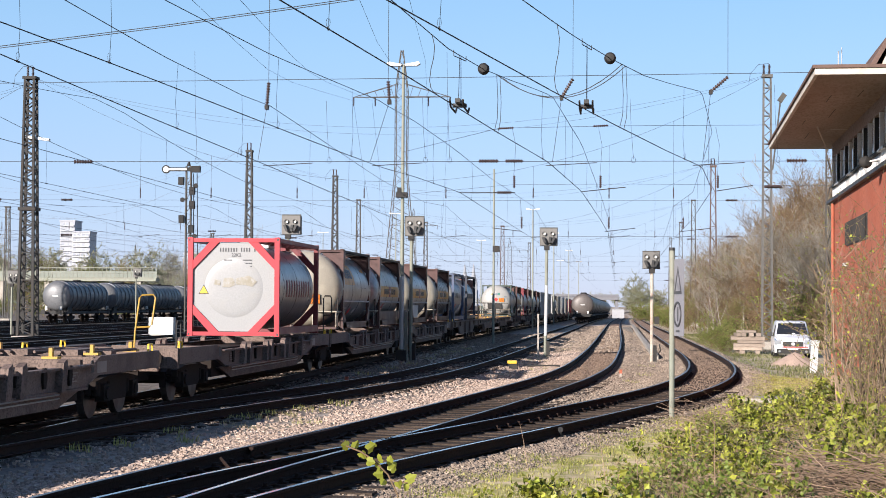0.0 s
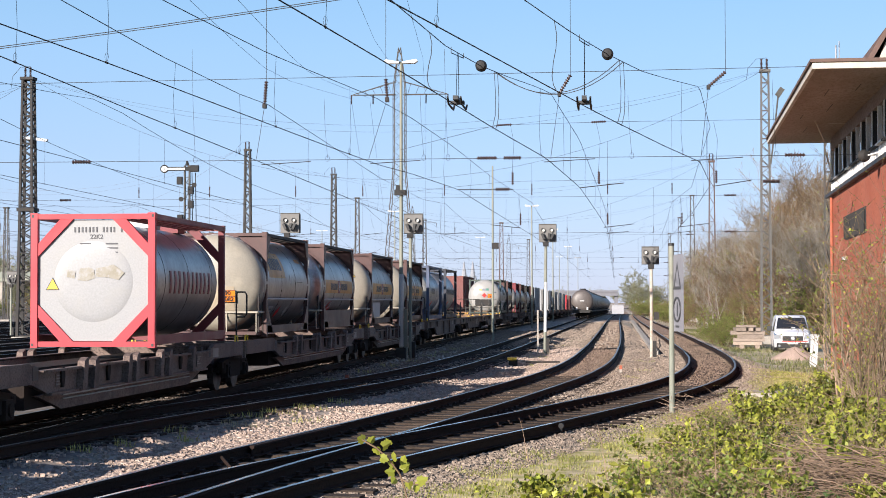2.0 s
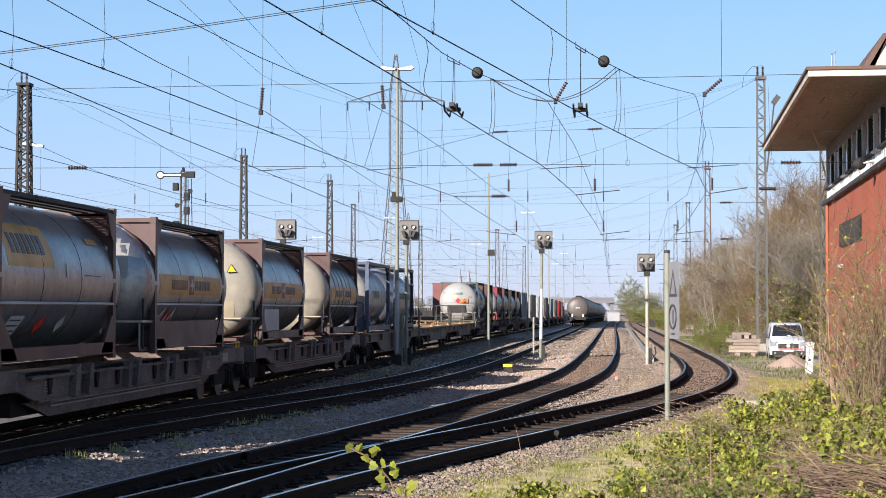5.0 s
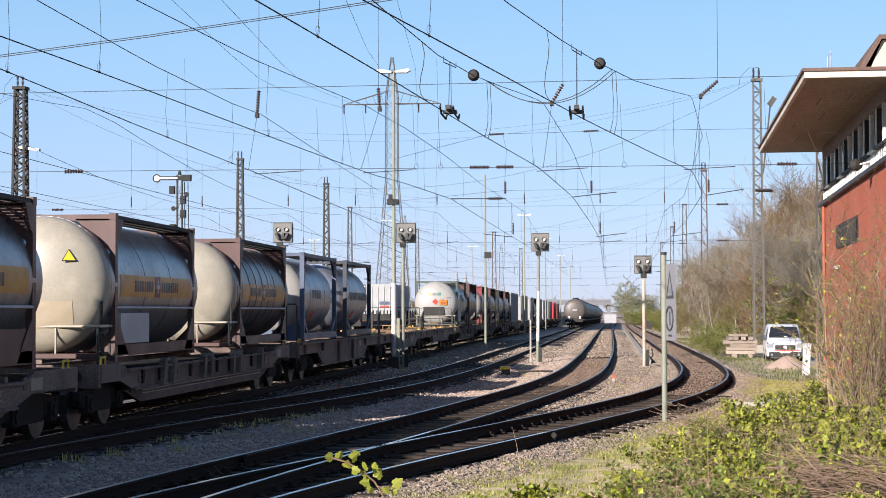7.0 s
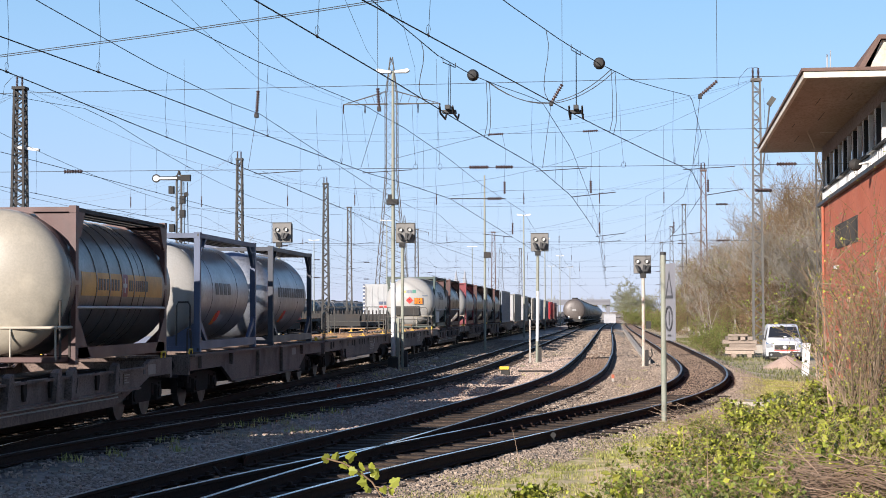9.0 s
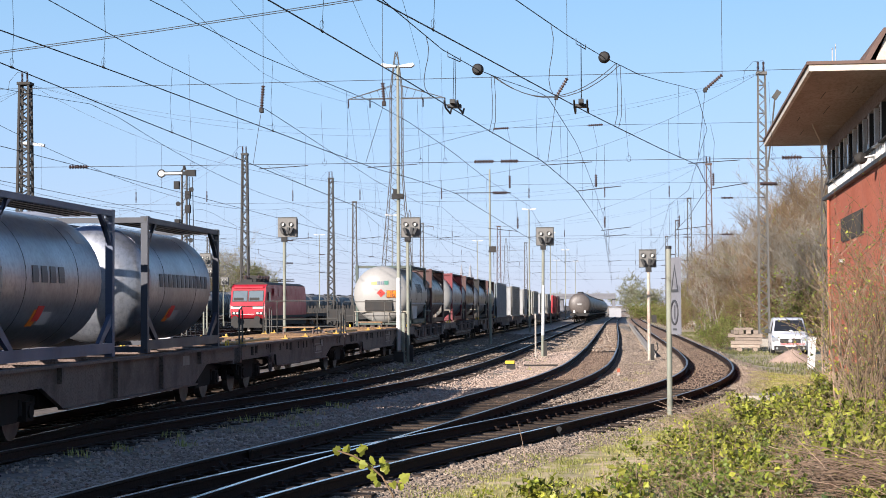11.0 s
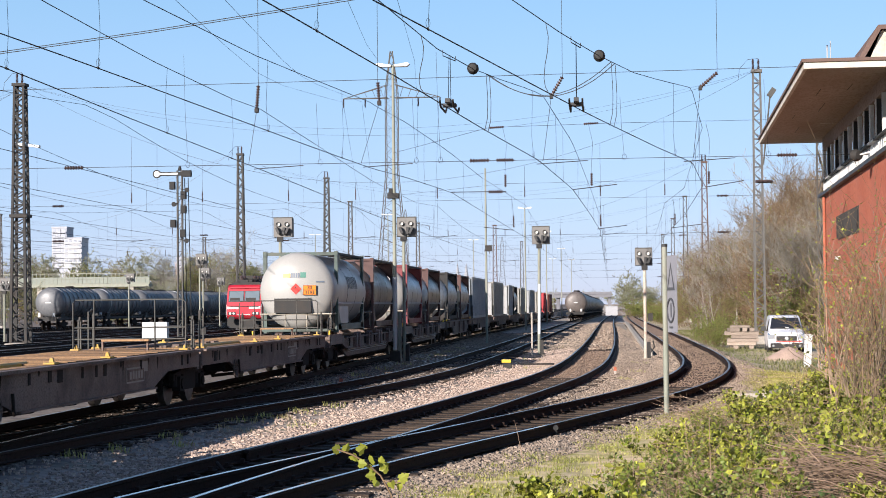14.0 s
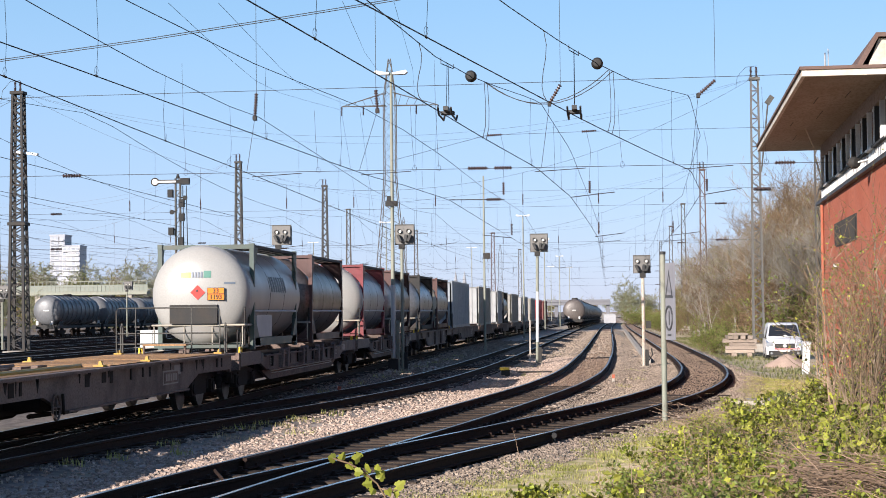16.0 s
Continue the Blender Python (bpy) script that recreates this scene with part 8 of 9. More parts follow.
DRYGRASS = leafy("dry_grass", (0.50, 0.41, 0.21), (0.41, 0.33, 0.17), 0.3)


class Plant:
    """Branches as three-sided tapering tubes, leaves as folded pairs of faces."""

    def __init__(self, seed, thin=0.003):
        self.thin = thin
        self.r, self.v, self.f, self.lv, self.lf = random.Random(seed), [], [], [], []

    def limb(self, a, b, ra, rb, n=3):
        d = (b - a).normalized()
        s = d.orthogonal().normalized()
        u = d.cross(s)
        i = len(self.v)
        for p, r in ((a, ra), (b, rb)):
            self.v += [tuple(p + (s * math.cos(k * 2 * math.pi / n) + u * math.sin(k * 2 * math.pi / n)) * r) for k in range(n)]
        self.f += [(i + k, i + (k + 1) % n, i + n + (k + 1) % n, i + n + k) for k in range(n)]

    def leaf(self, p, size, up=0.5):
        r = self.r
        d = Vector((r.gauss(0, 1), r.gauss(0, 1), r.gauss(up, 0.7))).normalized()
        w = d.cross(Vector((r.gauss(0, 1), r.gauss(0, 1), r.gauss(0, 1)))).normalized()
        nrm = d.cross(w)
        i, L, W = len(self.lv), size * r.uniform(0.7, 1.3), size * r.uniform(0.32, 0.5)
        m = p + d * L * 0.5
        self.lv += [tuple(p), tuple(m + w * W + nrm * W * 0.35), tuple(p + d * L), tuple(m - w * W + nrm * W * 0.35)]
        self.lf += [(i, i + 1, i + 2), (i, i + 2, i + 3)]

    def grow(self, p, d, length, rad, level, droop=0.0, wild=0.35, kids=(4, 4, 3), leaf=0.0, leaf_size=0.08, straight=0.0):
        r, segs = self.r, 4 if level == 0 else 3
        q, step = p.copy(), length / segs
        marks = []
        for k in range(segs):
            d = (d + Vector((r.gauss(0, wild), r.gauss(0, wild), r.gauss(0, wild) + straight - droop)) * 0.35).normalized()
            e = q + d * step
            ra, rb = rad * (1 - 0.75 * k / segs), rad * (1 - 0.75 * (k + 1) / segs)
            self.limb(q, e, max(ra, self.thin), max(rb, self.thin * 0.7), 5 if level == 0 else 3)
            marks.append((q.copy(), e.copy(), d.copy(), rb))
            q = e
        if level < len(kids):
            for k in range(kids[level]):
                i = min(segs - 1, int(r.uniform(0.9 if level == 0 else 0.2, segs)))
                a, b, dd, rb = marks[i]
                s = a.lerp(b, r.random())
                side = Vector((r.gauss(0, 1), r.gauss(0, 1), r.gauss(0.15, 0.5))).normalized()
                nd = (dd * 0.75 + side * 0.85).normalized()
                self.grow(s, nd, length * r.uniform(0.45, 0.68), max(rb, rad * 0.35) * 0.62, level + 1, droop, wild, kids, leaf, leaf_size, straight)
        if leaf and level >= len(kids) - 1:
            for a, b, dd, rb in marks:
                for _ in range(int(leaf) + (r.random() < leaf % 1)):
                    self.leaf(a.lerp(b, r.random()), leaf_size)

    def meshes(self, name, wood, leaf_mat):
        w = quick(name + "_wood", self.v, self.f, wood)
        l = quick(name + "_leaves", self.lv, self.lf, leaf_mat) if self.lf else None
        return w, l


def plant(name, label, category, w, l, m, group="", names=("wood", "foliage")):
    th = thing(name, label, category, m, group)
    a = new(names[0], w)
    a.parent = th
    if l:
        b = new(names[1], l)
        b.parent = th
    return th


def tree_kind(seed, h, kids, leaf, size, mat, wild=0.4, straight=0.12, wood=TWIG, rad=0.11):
    p = Plant(seed, 0.011)
    p.grow(Vector((0, 0, -0.2)), Vector((0, 0, 1)), h * 0.72, rad, 0, 0.0, wild, kids, leaf, size, straight)
    return p.meshes("tree", wood, mat)


BARE = [tree_kind(s, 10, (11, 7, 5, 4), 0.2, 0.07, LEAFBUD, 0.3, 0.2, rad=0.17) for s in (3, 8, 14)]
PALEBARE = [tree_kind(s, 10, (9, 6, 4, 3), 0.3, 0.07, LEAFBUD, 0.2, 0.35, PALEBARK, 0.10) for s in (203, 211)]
BUDDING = [tree_kind(s, 9, (9, 6, 5, 4), 1.3, 0.085, LEAFMID) for s in (21, 33)]
LEAFPALE = leafy("pale_blossom_haze", (0.34, 0.34, 0.24), (0.24, 0.26, 0.11), 0.3)
PALECROWN = [tree_kind(s, 9, (9, 6, 5, 4), 3.4, 0.14, LEAFPALE, wood=BARK) for s in (221,)]
LEAFFAR = leafy("olive_green_leaves", (0.13, 0.15, 0.045), (0.19, 0.20, 0.06), 0.3)
GREEN = [tree_kind(s, 7, (10, 7, 6, 3), 4.0, 0.13, LEAFFAR, wood=BARK) for s in (41, 52)]


def thicket_kind(seed, h, stems, leaf, size, mat, wood=TWIG, spread_=1.2, droop=0.02, kids=(5, 4), rad=0.022, thin=0, wild=0.45):
    p = Plant(seed, thin or 0.007 if h > 2 else 0.003)
    for _ in range(stems):
        a = p.r.uniform(0, 2 * math.pi)
        b = Vector((math.cos(a), math.sin(a), 0)) * p.r.uniform(0, spread_)
        if h < 2:
            d = Vector((b.x * 1.1 + p.r.gauss(0, 0.2), b.y * 1.1 + p.r.gauss(0, 0.2), 0.9)).normalized()
            b = b * 0.06
        else:
            d = Vector((b.x * 0.25 + p.r.gauss(0, 0.2), b.y * 0.25 + p.r.gauss(0, 0.2), 1)).normalized()
        p.grow(b, d, h * p.r.uniform(0.6, 1.1), rad, 0, droop, wild, kids, leaf, size)
    return p.meshes("thicket", wood, mat)


SUCKER = [thicket_kind(s, 4.2, 16, 0.25, 0.06, LEAFBUD, REDTWIG, 1.0, -0.10, (4, 3), 0.016, 0.009) for s in (161, 167)]
SCRUB = [thicket_kind(s, 2.8, 18, 0.35, 0.06, LEAFBUD, thin=0.010) for s in (61, 67)]
WALLSCRUB = [thicket_kind(s, 3.4, 6, 0.7, 0.08, LEAFBRIGHT, CANE, 0.6, -0.16, (3, 2), 0.042, 0.007, 0.3) for s in (63, 69, 73)]
SCRUBGREEN = [thicket_kind(s, 2.2, 14, 2.2, 0.10, LEAFMID) for s in (71, 77)]
BRAMBLE = [thicket_kind(s, 1.05, 7, 1.25, 0.18, LEAFBRIGHT, REDTWIG, 0.9, 0.10, (5, 4), 0.007) for s in (81, 83, 89, 97)]
SHOOT = [thicket_kind(s, 1.45, 4, 1.4, 0.15, LEAFBRIGHT, REDTWIG, 0.7, 0.05, (3, 2), 0.006) for s in (181, 183, 187)]
BRAMBLEDARK = [thicket_kind(s, 1.0, 9, 0.5, 0.13, LEAFMID, REDTWIG, 0.75, 0.12, (5, 4), 0.008) for s in (101, 103)]
DEADBUSH = [thicket_kind(s, 1.5, 12, 0.3, 0.06, LEAFBRIGHT, DEADSTEM, 0.6, 0.12, (3, 2), 0.008) for s in (107, 109)]
SAPLING = [thicket_kind(s, 5.0, 6, 0.9, 0.06, LEAFMID, TWIG, 0.7, -0.05, (4, 2), 0.016, 0.005) for s in (113, 127, 131)]

pr = random.Random(7)


def put(kinds, name, label, x, y, scale, z=None, group="", lean=6):
    w, l = kinds[pr.randrange(len(kinds))]
    z = (ground_z(x, y) if -14 < x < 13 and 6 < y < 420 else -0.5) if z is None else z
    m = Matrix.Translation((x, y, z - 0.03)) @ Euler((radians(pr.uniform(-lean, lean)), radians(pr.uniform(-lean, lean)), pr.uniform(0, 6.28))).to_matrix().to_4x4() @ Matrix.Scale(scale, 4)
    return plant(name, label, name.replace("_", " "), w, l, m, group)


# bare wood behind the van
for k in range(110):
    y = 109 + pr.random() ** 1.3 * 95
    b = 0.066 + 0.077 * pr.random()
    x = b * y + 2.6
    s = (1.0 + y * (0.046 + min(0.036, (b - 0.066) * 0.85))) / 10.9 * pr.uniform(0.72, 1.05)
    put(BARE if pr.random() < 0.7 else (PALEBARE if pr.random() < 0.7 or y < 135 else BUDDING), "bare_tree", "leafless brown tree with fine twigs and olive buds", x, y, s, group="bare wood")
for k in range(16):
    y = 109 + pr.random() * 12
    put(PALEBARE, "pale_tree", "slender pale-barked tree at the wood's edge", (0.070 + 0.055 * pr.random()) * y + 1.2, y, pr.uniform(0.5, 0.8), group="pale trees", lean=3)
for k in range(84):
    y = 109 + pr.random() * 112
    put(SCRUB if pr.random() < 0.72 else SCRUBGREEN, "scrub_bush", "brown leafless scrub at the wood's edge", 0.07 * y + 3.4 + pr.uniform(0, 3.0), y, pr.uniform(0.8, 1.6), group="wood edge scrub")
for k in range(7):
    y = 109 + pr.random() * 58
    put(SUCKER, "sucker_thicket", "thicket of upright reddish-brown suckers at the wood's edge", (0.066 + 0.03 * pr.random()) * y + 1.8, y, pr.uniform(0.8, 1.25), group="wood edge suckers")
for k in range(34):
    y = 130 + pr.random() * 230
    put(SCRUBGREEN if pr.random() < 0.6 else BUDDING, "green_bush", "fresh green bush along the railway fence", 7.8 + pr.uniform(0, 4) + (y - 130) * 0.03, y, pr.uniform(0.7, 1.2) * (0.45 if y < 170 else 0.7), group="green bushes")
for k in range(26):
    y = 260 + pr.random() * 280
    put(GREEN if pr.random() < 0.15 else BUDDING, "green_tree", "young green tree beside the far line", 11.0 + (y - 260) * 0.035 + pr.uniform(0, 14), y, pr.uniform(0.7, 1.15), group="far trees")
for x, y, q in ((4.4, 352, 1.0), (5.6, 356, 1.4), (7.0, 350, 1.6), (5.0, 364, 1.3)):
    put(SCRUBGREEN, "green_bush", "fresh green bush beside the level crossing", x, y, q, -1.1, group="green bushes")
for x, y, q in ((4.2, 372, 0.74), (5.4, 385, 0.9), (7.6, 380, 0.6), (3.6, 392, 0.6)):
    put(PALECROWN, "blossoming_tree", "pale blossoming tree beside the level crossing", x, y, q, -1.1, group="blossoming trees")
for k in range(34):
    y = 140 + pr.random() * 150
    b = 0.036 + 0.034 * pr.random()
    x = max(b * y + 1.5, 7.4 + pr.random())
    put(BUDDING if k % 3 == 0 else (PALEBARE if k % 3 == 1 else BARE), "slender_tree", "slender tree with fresh olive buds along the line", x, y, (2.3 + y * (0.026 + (b - 0.036) * 0.85)) / 11.2 * pr.uniform(0.7, 1.05), group="slender trees")
for k in range(30):
    y = 190 + pr.random() * 140
    put(SCRUBGREEN if k % 2 else BUDDING, "hedge_bush", "olive-green hedge bush beside the siding", T3(y) + 3.2 + pr.uniform(0, 3.5), y, pr.uniform(0.7, 1.1) * (1.0 if k % 2 else 0.38), group="hedge bushes")
for x, y, q in ((5.95, 103, 0.6), (6.4, 105, 0.75), (5.6, 108, 0.5)):
    put(SCRUBGREEN, "green_bush", "fresh dark green bush at the foot of the mast", x, y, q, group="green bushes")
# scrub round the signal box
for k in range(11):
    y = 30 + pr.random() * 24
    put(WALLSCRUB, "scrub_bush", "tangled brown stems with young leaves before the signal box", (0.120 + 0.042 * pr.random() ** 0.7) * y, y, pr.uniform(0.45, 0.9) * (0.6 + y / 110), group="scrub by the signal box")
for k in range(13):
    y = 29 + 2.0 * k
    put(SAPLING, "sapling", "thin leafless sapling with a few buds", y * (0.126 + pr.random() ** 0.7 * 0.034), y, pr.uniform(0.55, 0.95), group="saplings")
# tall single canes before the signal box wall
for k in range(20):
    y = 33 + pr.random() * 12
    p = Plant(400 + k, 0.007)
    hh = pr.uniform(1.5, 2.9)
    p.grow(Vector((0, 0, 0)), Vector((pr.uniform(-0.12, 0.12), 0, 1)).normalized(), hh, pr.uniform(0.018, 0.032), 0, -0.03, 0.14, (3, 2), 0.9, 0.075, 0.12)
    x = y * (0.116 + 0.040 * ((k * 7) % 20) / 20)
    plant("tall_cane", "tall bare brown cane with a few young leaves", "cane", *p.meshes("cane", CANE if k % 3 else DEADSTEM, LEAFBRIGHT), pose(x, y, ground_z(x, y) - 0.03), "tall canes")
p = Plant(431, 0.008)
p.grow(Vector((0, 0, 0)), Vector((0.10, 0, 1)).normalized(), 3.0, 0.065, 0, 0.0, 0.26, (5, 3), 0.6, 0.075, 0.1)
plant("crooked_tree", "small crooked grey-brown tree with a few young leaves", "tree", *p.meshes("crooked_tree", BARK, LEAFBRIGHT), pose(5.7, 40, ground_z(5.7, 40) - 0.05))
# brambles on the bank before the camera, lower where the path is seen over them
for k in range(285):
    y = 16.5 + pr.random() ** 0.85 * 31
    left = -1.5 if y < 19.5 else -0.75 + (y - 19.5) * 0.165 if y < 30 else 0.98 + (y - 30) * 0.19
    x = left + pr.random() ** 0.9 * max(1.0, 0.30 * y - 2.6 - left)
    far = (x - left) / 3
    bearing = x / y
    top = (2.03 - 0.051 * y) if 0.070 < bearing < 0.096 else (2.03 - 0.0365 * y) if bearing < 0.116 else (2.3 - 0.012 * y)
    room = max(0.2, min(1.1, top + 0.2))
    pick = pr.random()
    if far < 0.9 and pr.random() < 0.5 - far * 0.4:
        continue
    kinds = DEADBUSH if (bearing > 0.085 and y < 30 and pick > 0.45) or (bearing > 0.105 and y < 24 and pick > 0.42) else BRAMBLE if pick < 0.38 else (SHOOT if pick < 0.64 else BRAMBLEDARK if pick < 0.84 else DEADBUSH)
    hh = 1.1 if kinds in (BRAMBLE, BRAMBLEDARK) else 1.5
    s = min(room / hh, pr.uniform(0.36, 0.66) * (0.62 + 0.36 * min(far, 1.5)))
    if bearing > 0.095 and y < 20.5:
        s *= 0.55
    put(kinds, "bramble_bush", {id(BRAMBLE): "bright green bramble bush with thin brown canes", id(SHOOT): "young bramble canes with scattered bright leaves", id(BRAMBLEDARK): "dull green bramble bush", id(DEADBUSH): "tangle of pale dead stems"}[id(kinds)], x, y, s, group="brambles", lean=12)
# bushes behind the parked tank wagons
for k in range(44):
    y = 235 + pr.random() * 110
    x = pr.uniform(-0.40, -0.23) * y
    if x < -64:
        put(PALECROWN if k % 3 == 0 else SCRUBGREEN if k % 3 == 1 else BUDDING, "yard_bush", "half-green bush behind the parked wagons", x, y, pr.uniform(0.35, 0.6) * (2.2 if k % 3 == 1 else 1.0), -0.3, group="yard bushes")
# woods on the horizon, left of the line
for k in range(110):
    y = 415 + pr.random() * 170
    put(GREEN if k % 4 == 0 else (PALEBARE if k % 4 == 1 else BUDDING if k % 4 == 2 else PALECROWN), "far_tree", "distant half-leafed tree beyond the yard", pr.uniform(-0.44, -0.20) * y, y, pr.uniform(1.0, 1.75), -0.3, group="far trees")
# pale crowns on the horizon paint in the haze
for k in range(70):
    y = 660 + pr.random() * 260
    put(BUDDING if k % 3 else PALECROWN, "far_tree", "distant tree on the horizon", pr.uniform(-0.36, 0.09) * y, y, pr.uniform(0.6, 0.95), -0.9, group="far trees")


def blades(name, label, spots, mat, h, width, per, seed):
    """Grass blades scattered over spots of (x, y, radius)."""
    r, v, f = random.Random(seed), [], []
    for x, y, rad in spots:
        for _ in range(per):
            a, d = r.uniform(0, 6.28), rad * math.sqrt(r.random())
            px, py = x + d * math.cos(a), y + d * math.sin(a)
            z, hh, t = ground_z(px, py) - 0.01, h * r.uniform(0.5, 1.4), r.uniform(0, 6.28)
            lean = r.uniform(0.05, 0.4) * hh
            i = len(v)
            c, s = math.cos(t) * width, math.sin(t) * width
            v += [(px - c, py - s, z), (px + c, py + s, z), (px - c * 0.6 + lean * 0.4 * s / width, py - s * 0.6 + lean * 0.4 * c / width, z + hh * 0.6), (px + lean * s / width, py + lean * c / width, z + hh)]
            f += [(i, i + 1, i + 2), (i + 1, i + 3, i + 2)]
    return tagged(new(name, quick(name, v, f, mat)), label, "grass", kind="stuff")


for k in range(6):
    y = 17.5 + pr.random() * 9
    p = Plant(300 + k, 0.004)
    p.grow(Vector((0, 0, 0)), Vector((pr.uniform(-0.2, 0.2), 0, 1)).normalized(), pr.uniform(0.6, 1.1), 0.006, 0, 0.0, 0.15, (), 0.0, 0.06, 0.15)
    plant("dry_stalk", "pale dry stalk standing on the verge", "stalk", *p.meshes("stalk", DEADSTEM, LEAFBRIGHT), pose(y * pr.uniform(-0.075, 0.06), y, ground_z(0, y) - 0.02), "dry stalks")
cover = Plant(77)
for _ in range(11000):
    y = 16.5 + pr.random() * 30
    left = -0.7 + (y - 17) * 0.16 if y < 30 else 1.38 + (y - 30) * 0.19
    x = left + pr.random() * max(1.0, 0.32 * y - 2.6 - left)
    if noise.noise((x * 0.8, y * 0.5, 2.0)) > -0.15:
        cover.leaf(Vector((x, y, ground_z(x, y) + pr.random() ** 2 * 0.25)), 0.085, 0.2)
# dark leaves paint in the shadowed gaps inside the brambles
tagged(new("ground_cover", quick("ground_cover", cover.lv, cover.lf, LEAFDARK)), "low weeds on the bank, dark to paint the shade inside the brambles", "weeds", kind="stuff")
litter = Plant(78, 0.003)
for _ in range(2600):
    y = 16.5 + pr.random() * 22
    x = y * pr.uniform(0.03, 0.165)
    a = pr.uniform(0, 6.28)
    p0 = Vector((x, y, ground_z(x, y) + pr.random() * 0.3))
    litter.limb(p0, p0 + Vector((math.cos(a), math.sin(a), pr.uniform(-0.2, 0.5))) * pr.uniform(0.15, 0.6), 0.004, 0.002)
tagged(new("dead_stalks", quick("dead_stalks", litter.v, litter.f, DEADSTEM)), "tangle of fallen dead stalks under the brambles", "dead stalks", kind="stuff")
heap = Plant(79, 0.004)
for _ in range(300):
    x, y = pr.gauss(2.65, 0.30), pr.gauss(20.6, 0.8)
    p0 = Vector((x, y, ground_z(x, y) + 0.12 + pr.random() * 0.38))
    a = pr.gauss(-0.35, 0.5)
    d = Vector((math.cos(a), math.sin(a), pr.gauss(-0.18, 0.2))) * pr.uniform(0.25, 0.55)
    heap.limb(p0 - d, p0 + Vector((0, 0, 0.05)), 0.005, 0.0045)
    heap.limb(p0 + Vector((0, 0, 0.05)), p0 + d, 0.0045, 0.003)
tagged(new("stem_heap", quick("stem_heap", heap.v, heap.f, DEADSTEM)), "heap of cut pale brown stems lying among the brambles", "dead stems", kind="stuff")
verge_spots = []
for _ in range(520):
    y = 17 + pr.random() ** 0.9 * 42
    verge_spots.append((T3(y) + 1.5 + pr.random() ** 1.2 * 3.2, y, 0.35))
blades("grass", "short yellow-green grass on the verge", verge_spots, GRASSY, 0.05, 0.006, 110, 5)
blades("dry_grass", "patches of dry straw-coloured grass on the verge", verge_spots[::3], DRYGRASS, 0.04, 0.006, 30, 6)
weed = [(-7.7, 26.9, 0.16), (-7.2, 33.5, 0.5), (-6.7, 34.8, 0.45), (-6.4, 36.4, 0.4), (-7.5, 29.5, 0.25), (-7.05, 28.4, 0.2), (-6.1, 38.4, 0.3), (-8.0, 25.6, 0.2), (-5.9, 33.2, 0.3)]
weed += [(-8.1 + 0.02 * k, 50 + 1.9 * k, 0.35) for k in range(0, 24, 3)] + [(-2.8, 61, 0.5), (-3.3, 72, 0.6), (-2.7, 90, 0.8), (0.4, 52, 0.3), (0.9, 58, 0.3), (1.0, 66, 0.4)]
blades("weeds", "small grass tufts between the tracks", weed, GRASSY, 0.12, 0.006, 42, 8)
blades("dry_weeds", "dry grass tufts between the tracks", weed[1:4] + [(-6.9, 31.8, 0.4), (-2.6, 58, 0.6), (-3.0, 66, 0.8), (-2.6, 84, 1.2), (-2.4, 100, 1.5)], DRYGRASS, 0.08, 0.006, 70, 9)
far_spots = [(T3(y) + 1.8 + pr.random() * 3.5, y, 1.0) for y in [60 + pr.random() * 120 for _ in range(260)]]
blades("far_grass", "yellowish grass strip before the wood", far_spots, FARGRASS, 0.13, 0.016, 40, 10)


# ---- sprig close to the lens ----
def make_sprig():
    """A shoot with a few lobed leaves; its foot is the pivot."""
    k = 0.00194
    st = Bag()
    st.path([(0.12, 0.05, -1.46), (0.07, 0.02, -0.6), (0.03, 0, 0.0), (27 * k, 0, 100 * k), (9 * k, 0.01, 135 * k), (-15 * k, 0, 160 * k), (-38 * k, 0, 175 * k), (-66 * k, 0, 186 * k)], 0.0032, 6)
    st.path([(12 * k, 0, 128 * k), (26 * k, -0.01, 124 * k), (44 * k, 0, 122 * k)], 0.0022, 5)
    th = thing("bramble_sprig", "bright green bramble shoot nodding in the wind", "shoot")
    part("stem", st, TWIG, th)
    r = random.Random(5)
    lobes = [(0, 0), (0.34, -0.12), (0.52, 0.10), (0.44, 0.30), (0.50, 0.48), (0.26, 0.62), (0.20, 0.80), (0, 1.0)]
    out = lobes + [(-x, y) for x, y in lobes[-2:0:-1]]
    for x, z, size, turn in ((-62, 185, 30, -75), (-52, 182, 26, 15), (-26, 180, 30, 60), (-18, 184, 24, -10), (-40, 174, 24, 150), (-32, 168, 26, -110), (-28, 160, 28, 100), (-8, 162, 30, 50), (-14, 154, 26, 170), (8, 152, 28, 75), (-2, 136, 30, -90), (12, 142, 28, 40), (4, 128, 26, -140), (36, 118, 34, 100), (44, 128, 32, 55), (28, 124, 24, 160), (12, 160, 22, 20)):
        m = Matrix.Translation((x * k, r.uniform(-0.02, 0.02), z * k)) @ Euler((radians(r.uniform(-45, 45)), radians(turn), radians(r.uniform(-40, 40)))).to_matrix().to_4x4()
        s_ = size * k * 0.6
        lf = Bag()
        pts = [m @ Vector((px * s_, abs(px) * s_ * 0.4, pz * s_)) for px, pz in out]
        pts.append(m @ Vector((0, 0, 0.5 * s_)))
        lf.add(pts, [(i, (i + 1) % len(out), len(out)) for i in range(len(out))])
        part("leaf", lf, LEAFBRIGHT, th)
    return th


sprig = make_sprig()
SPRIG_AT = Vector((-0.80, 6.0, 1.18))
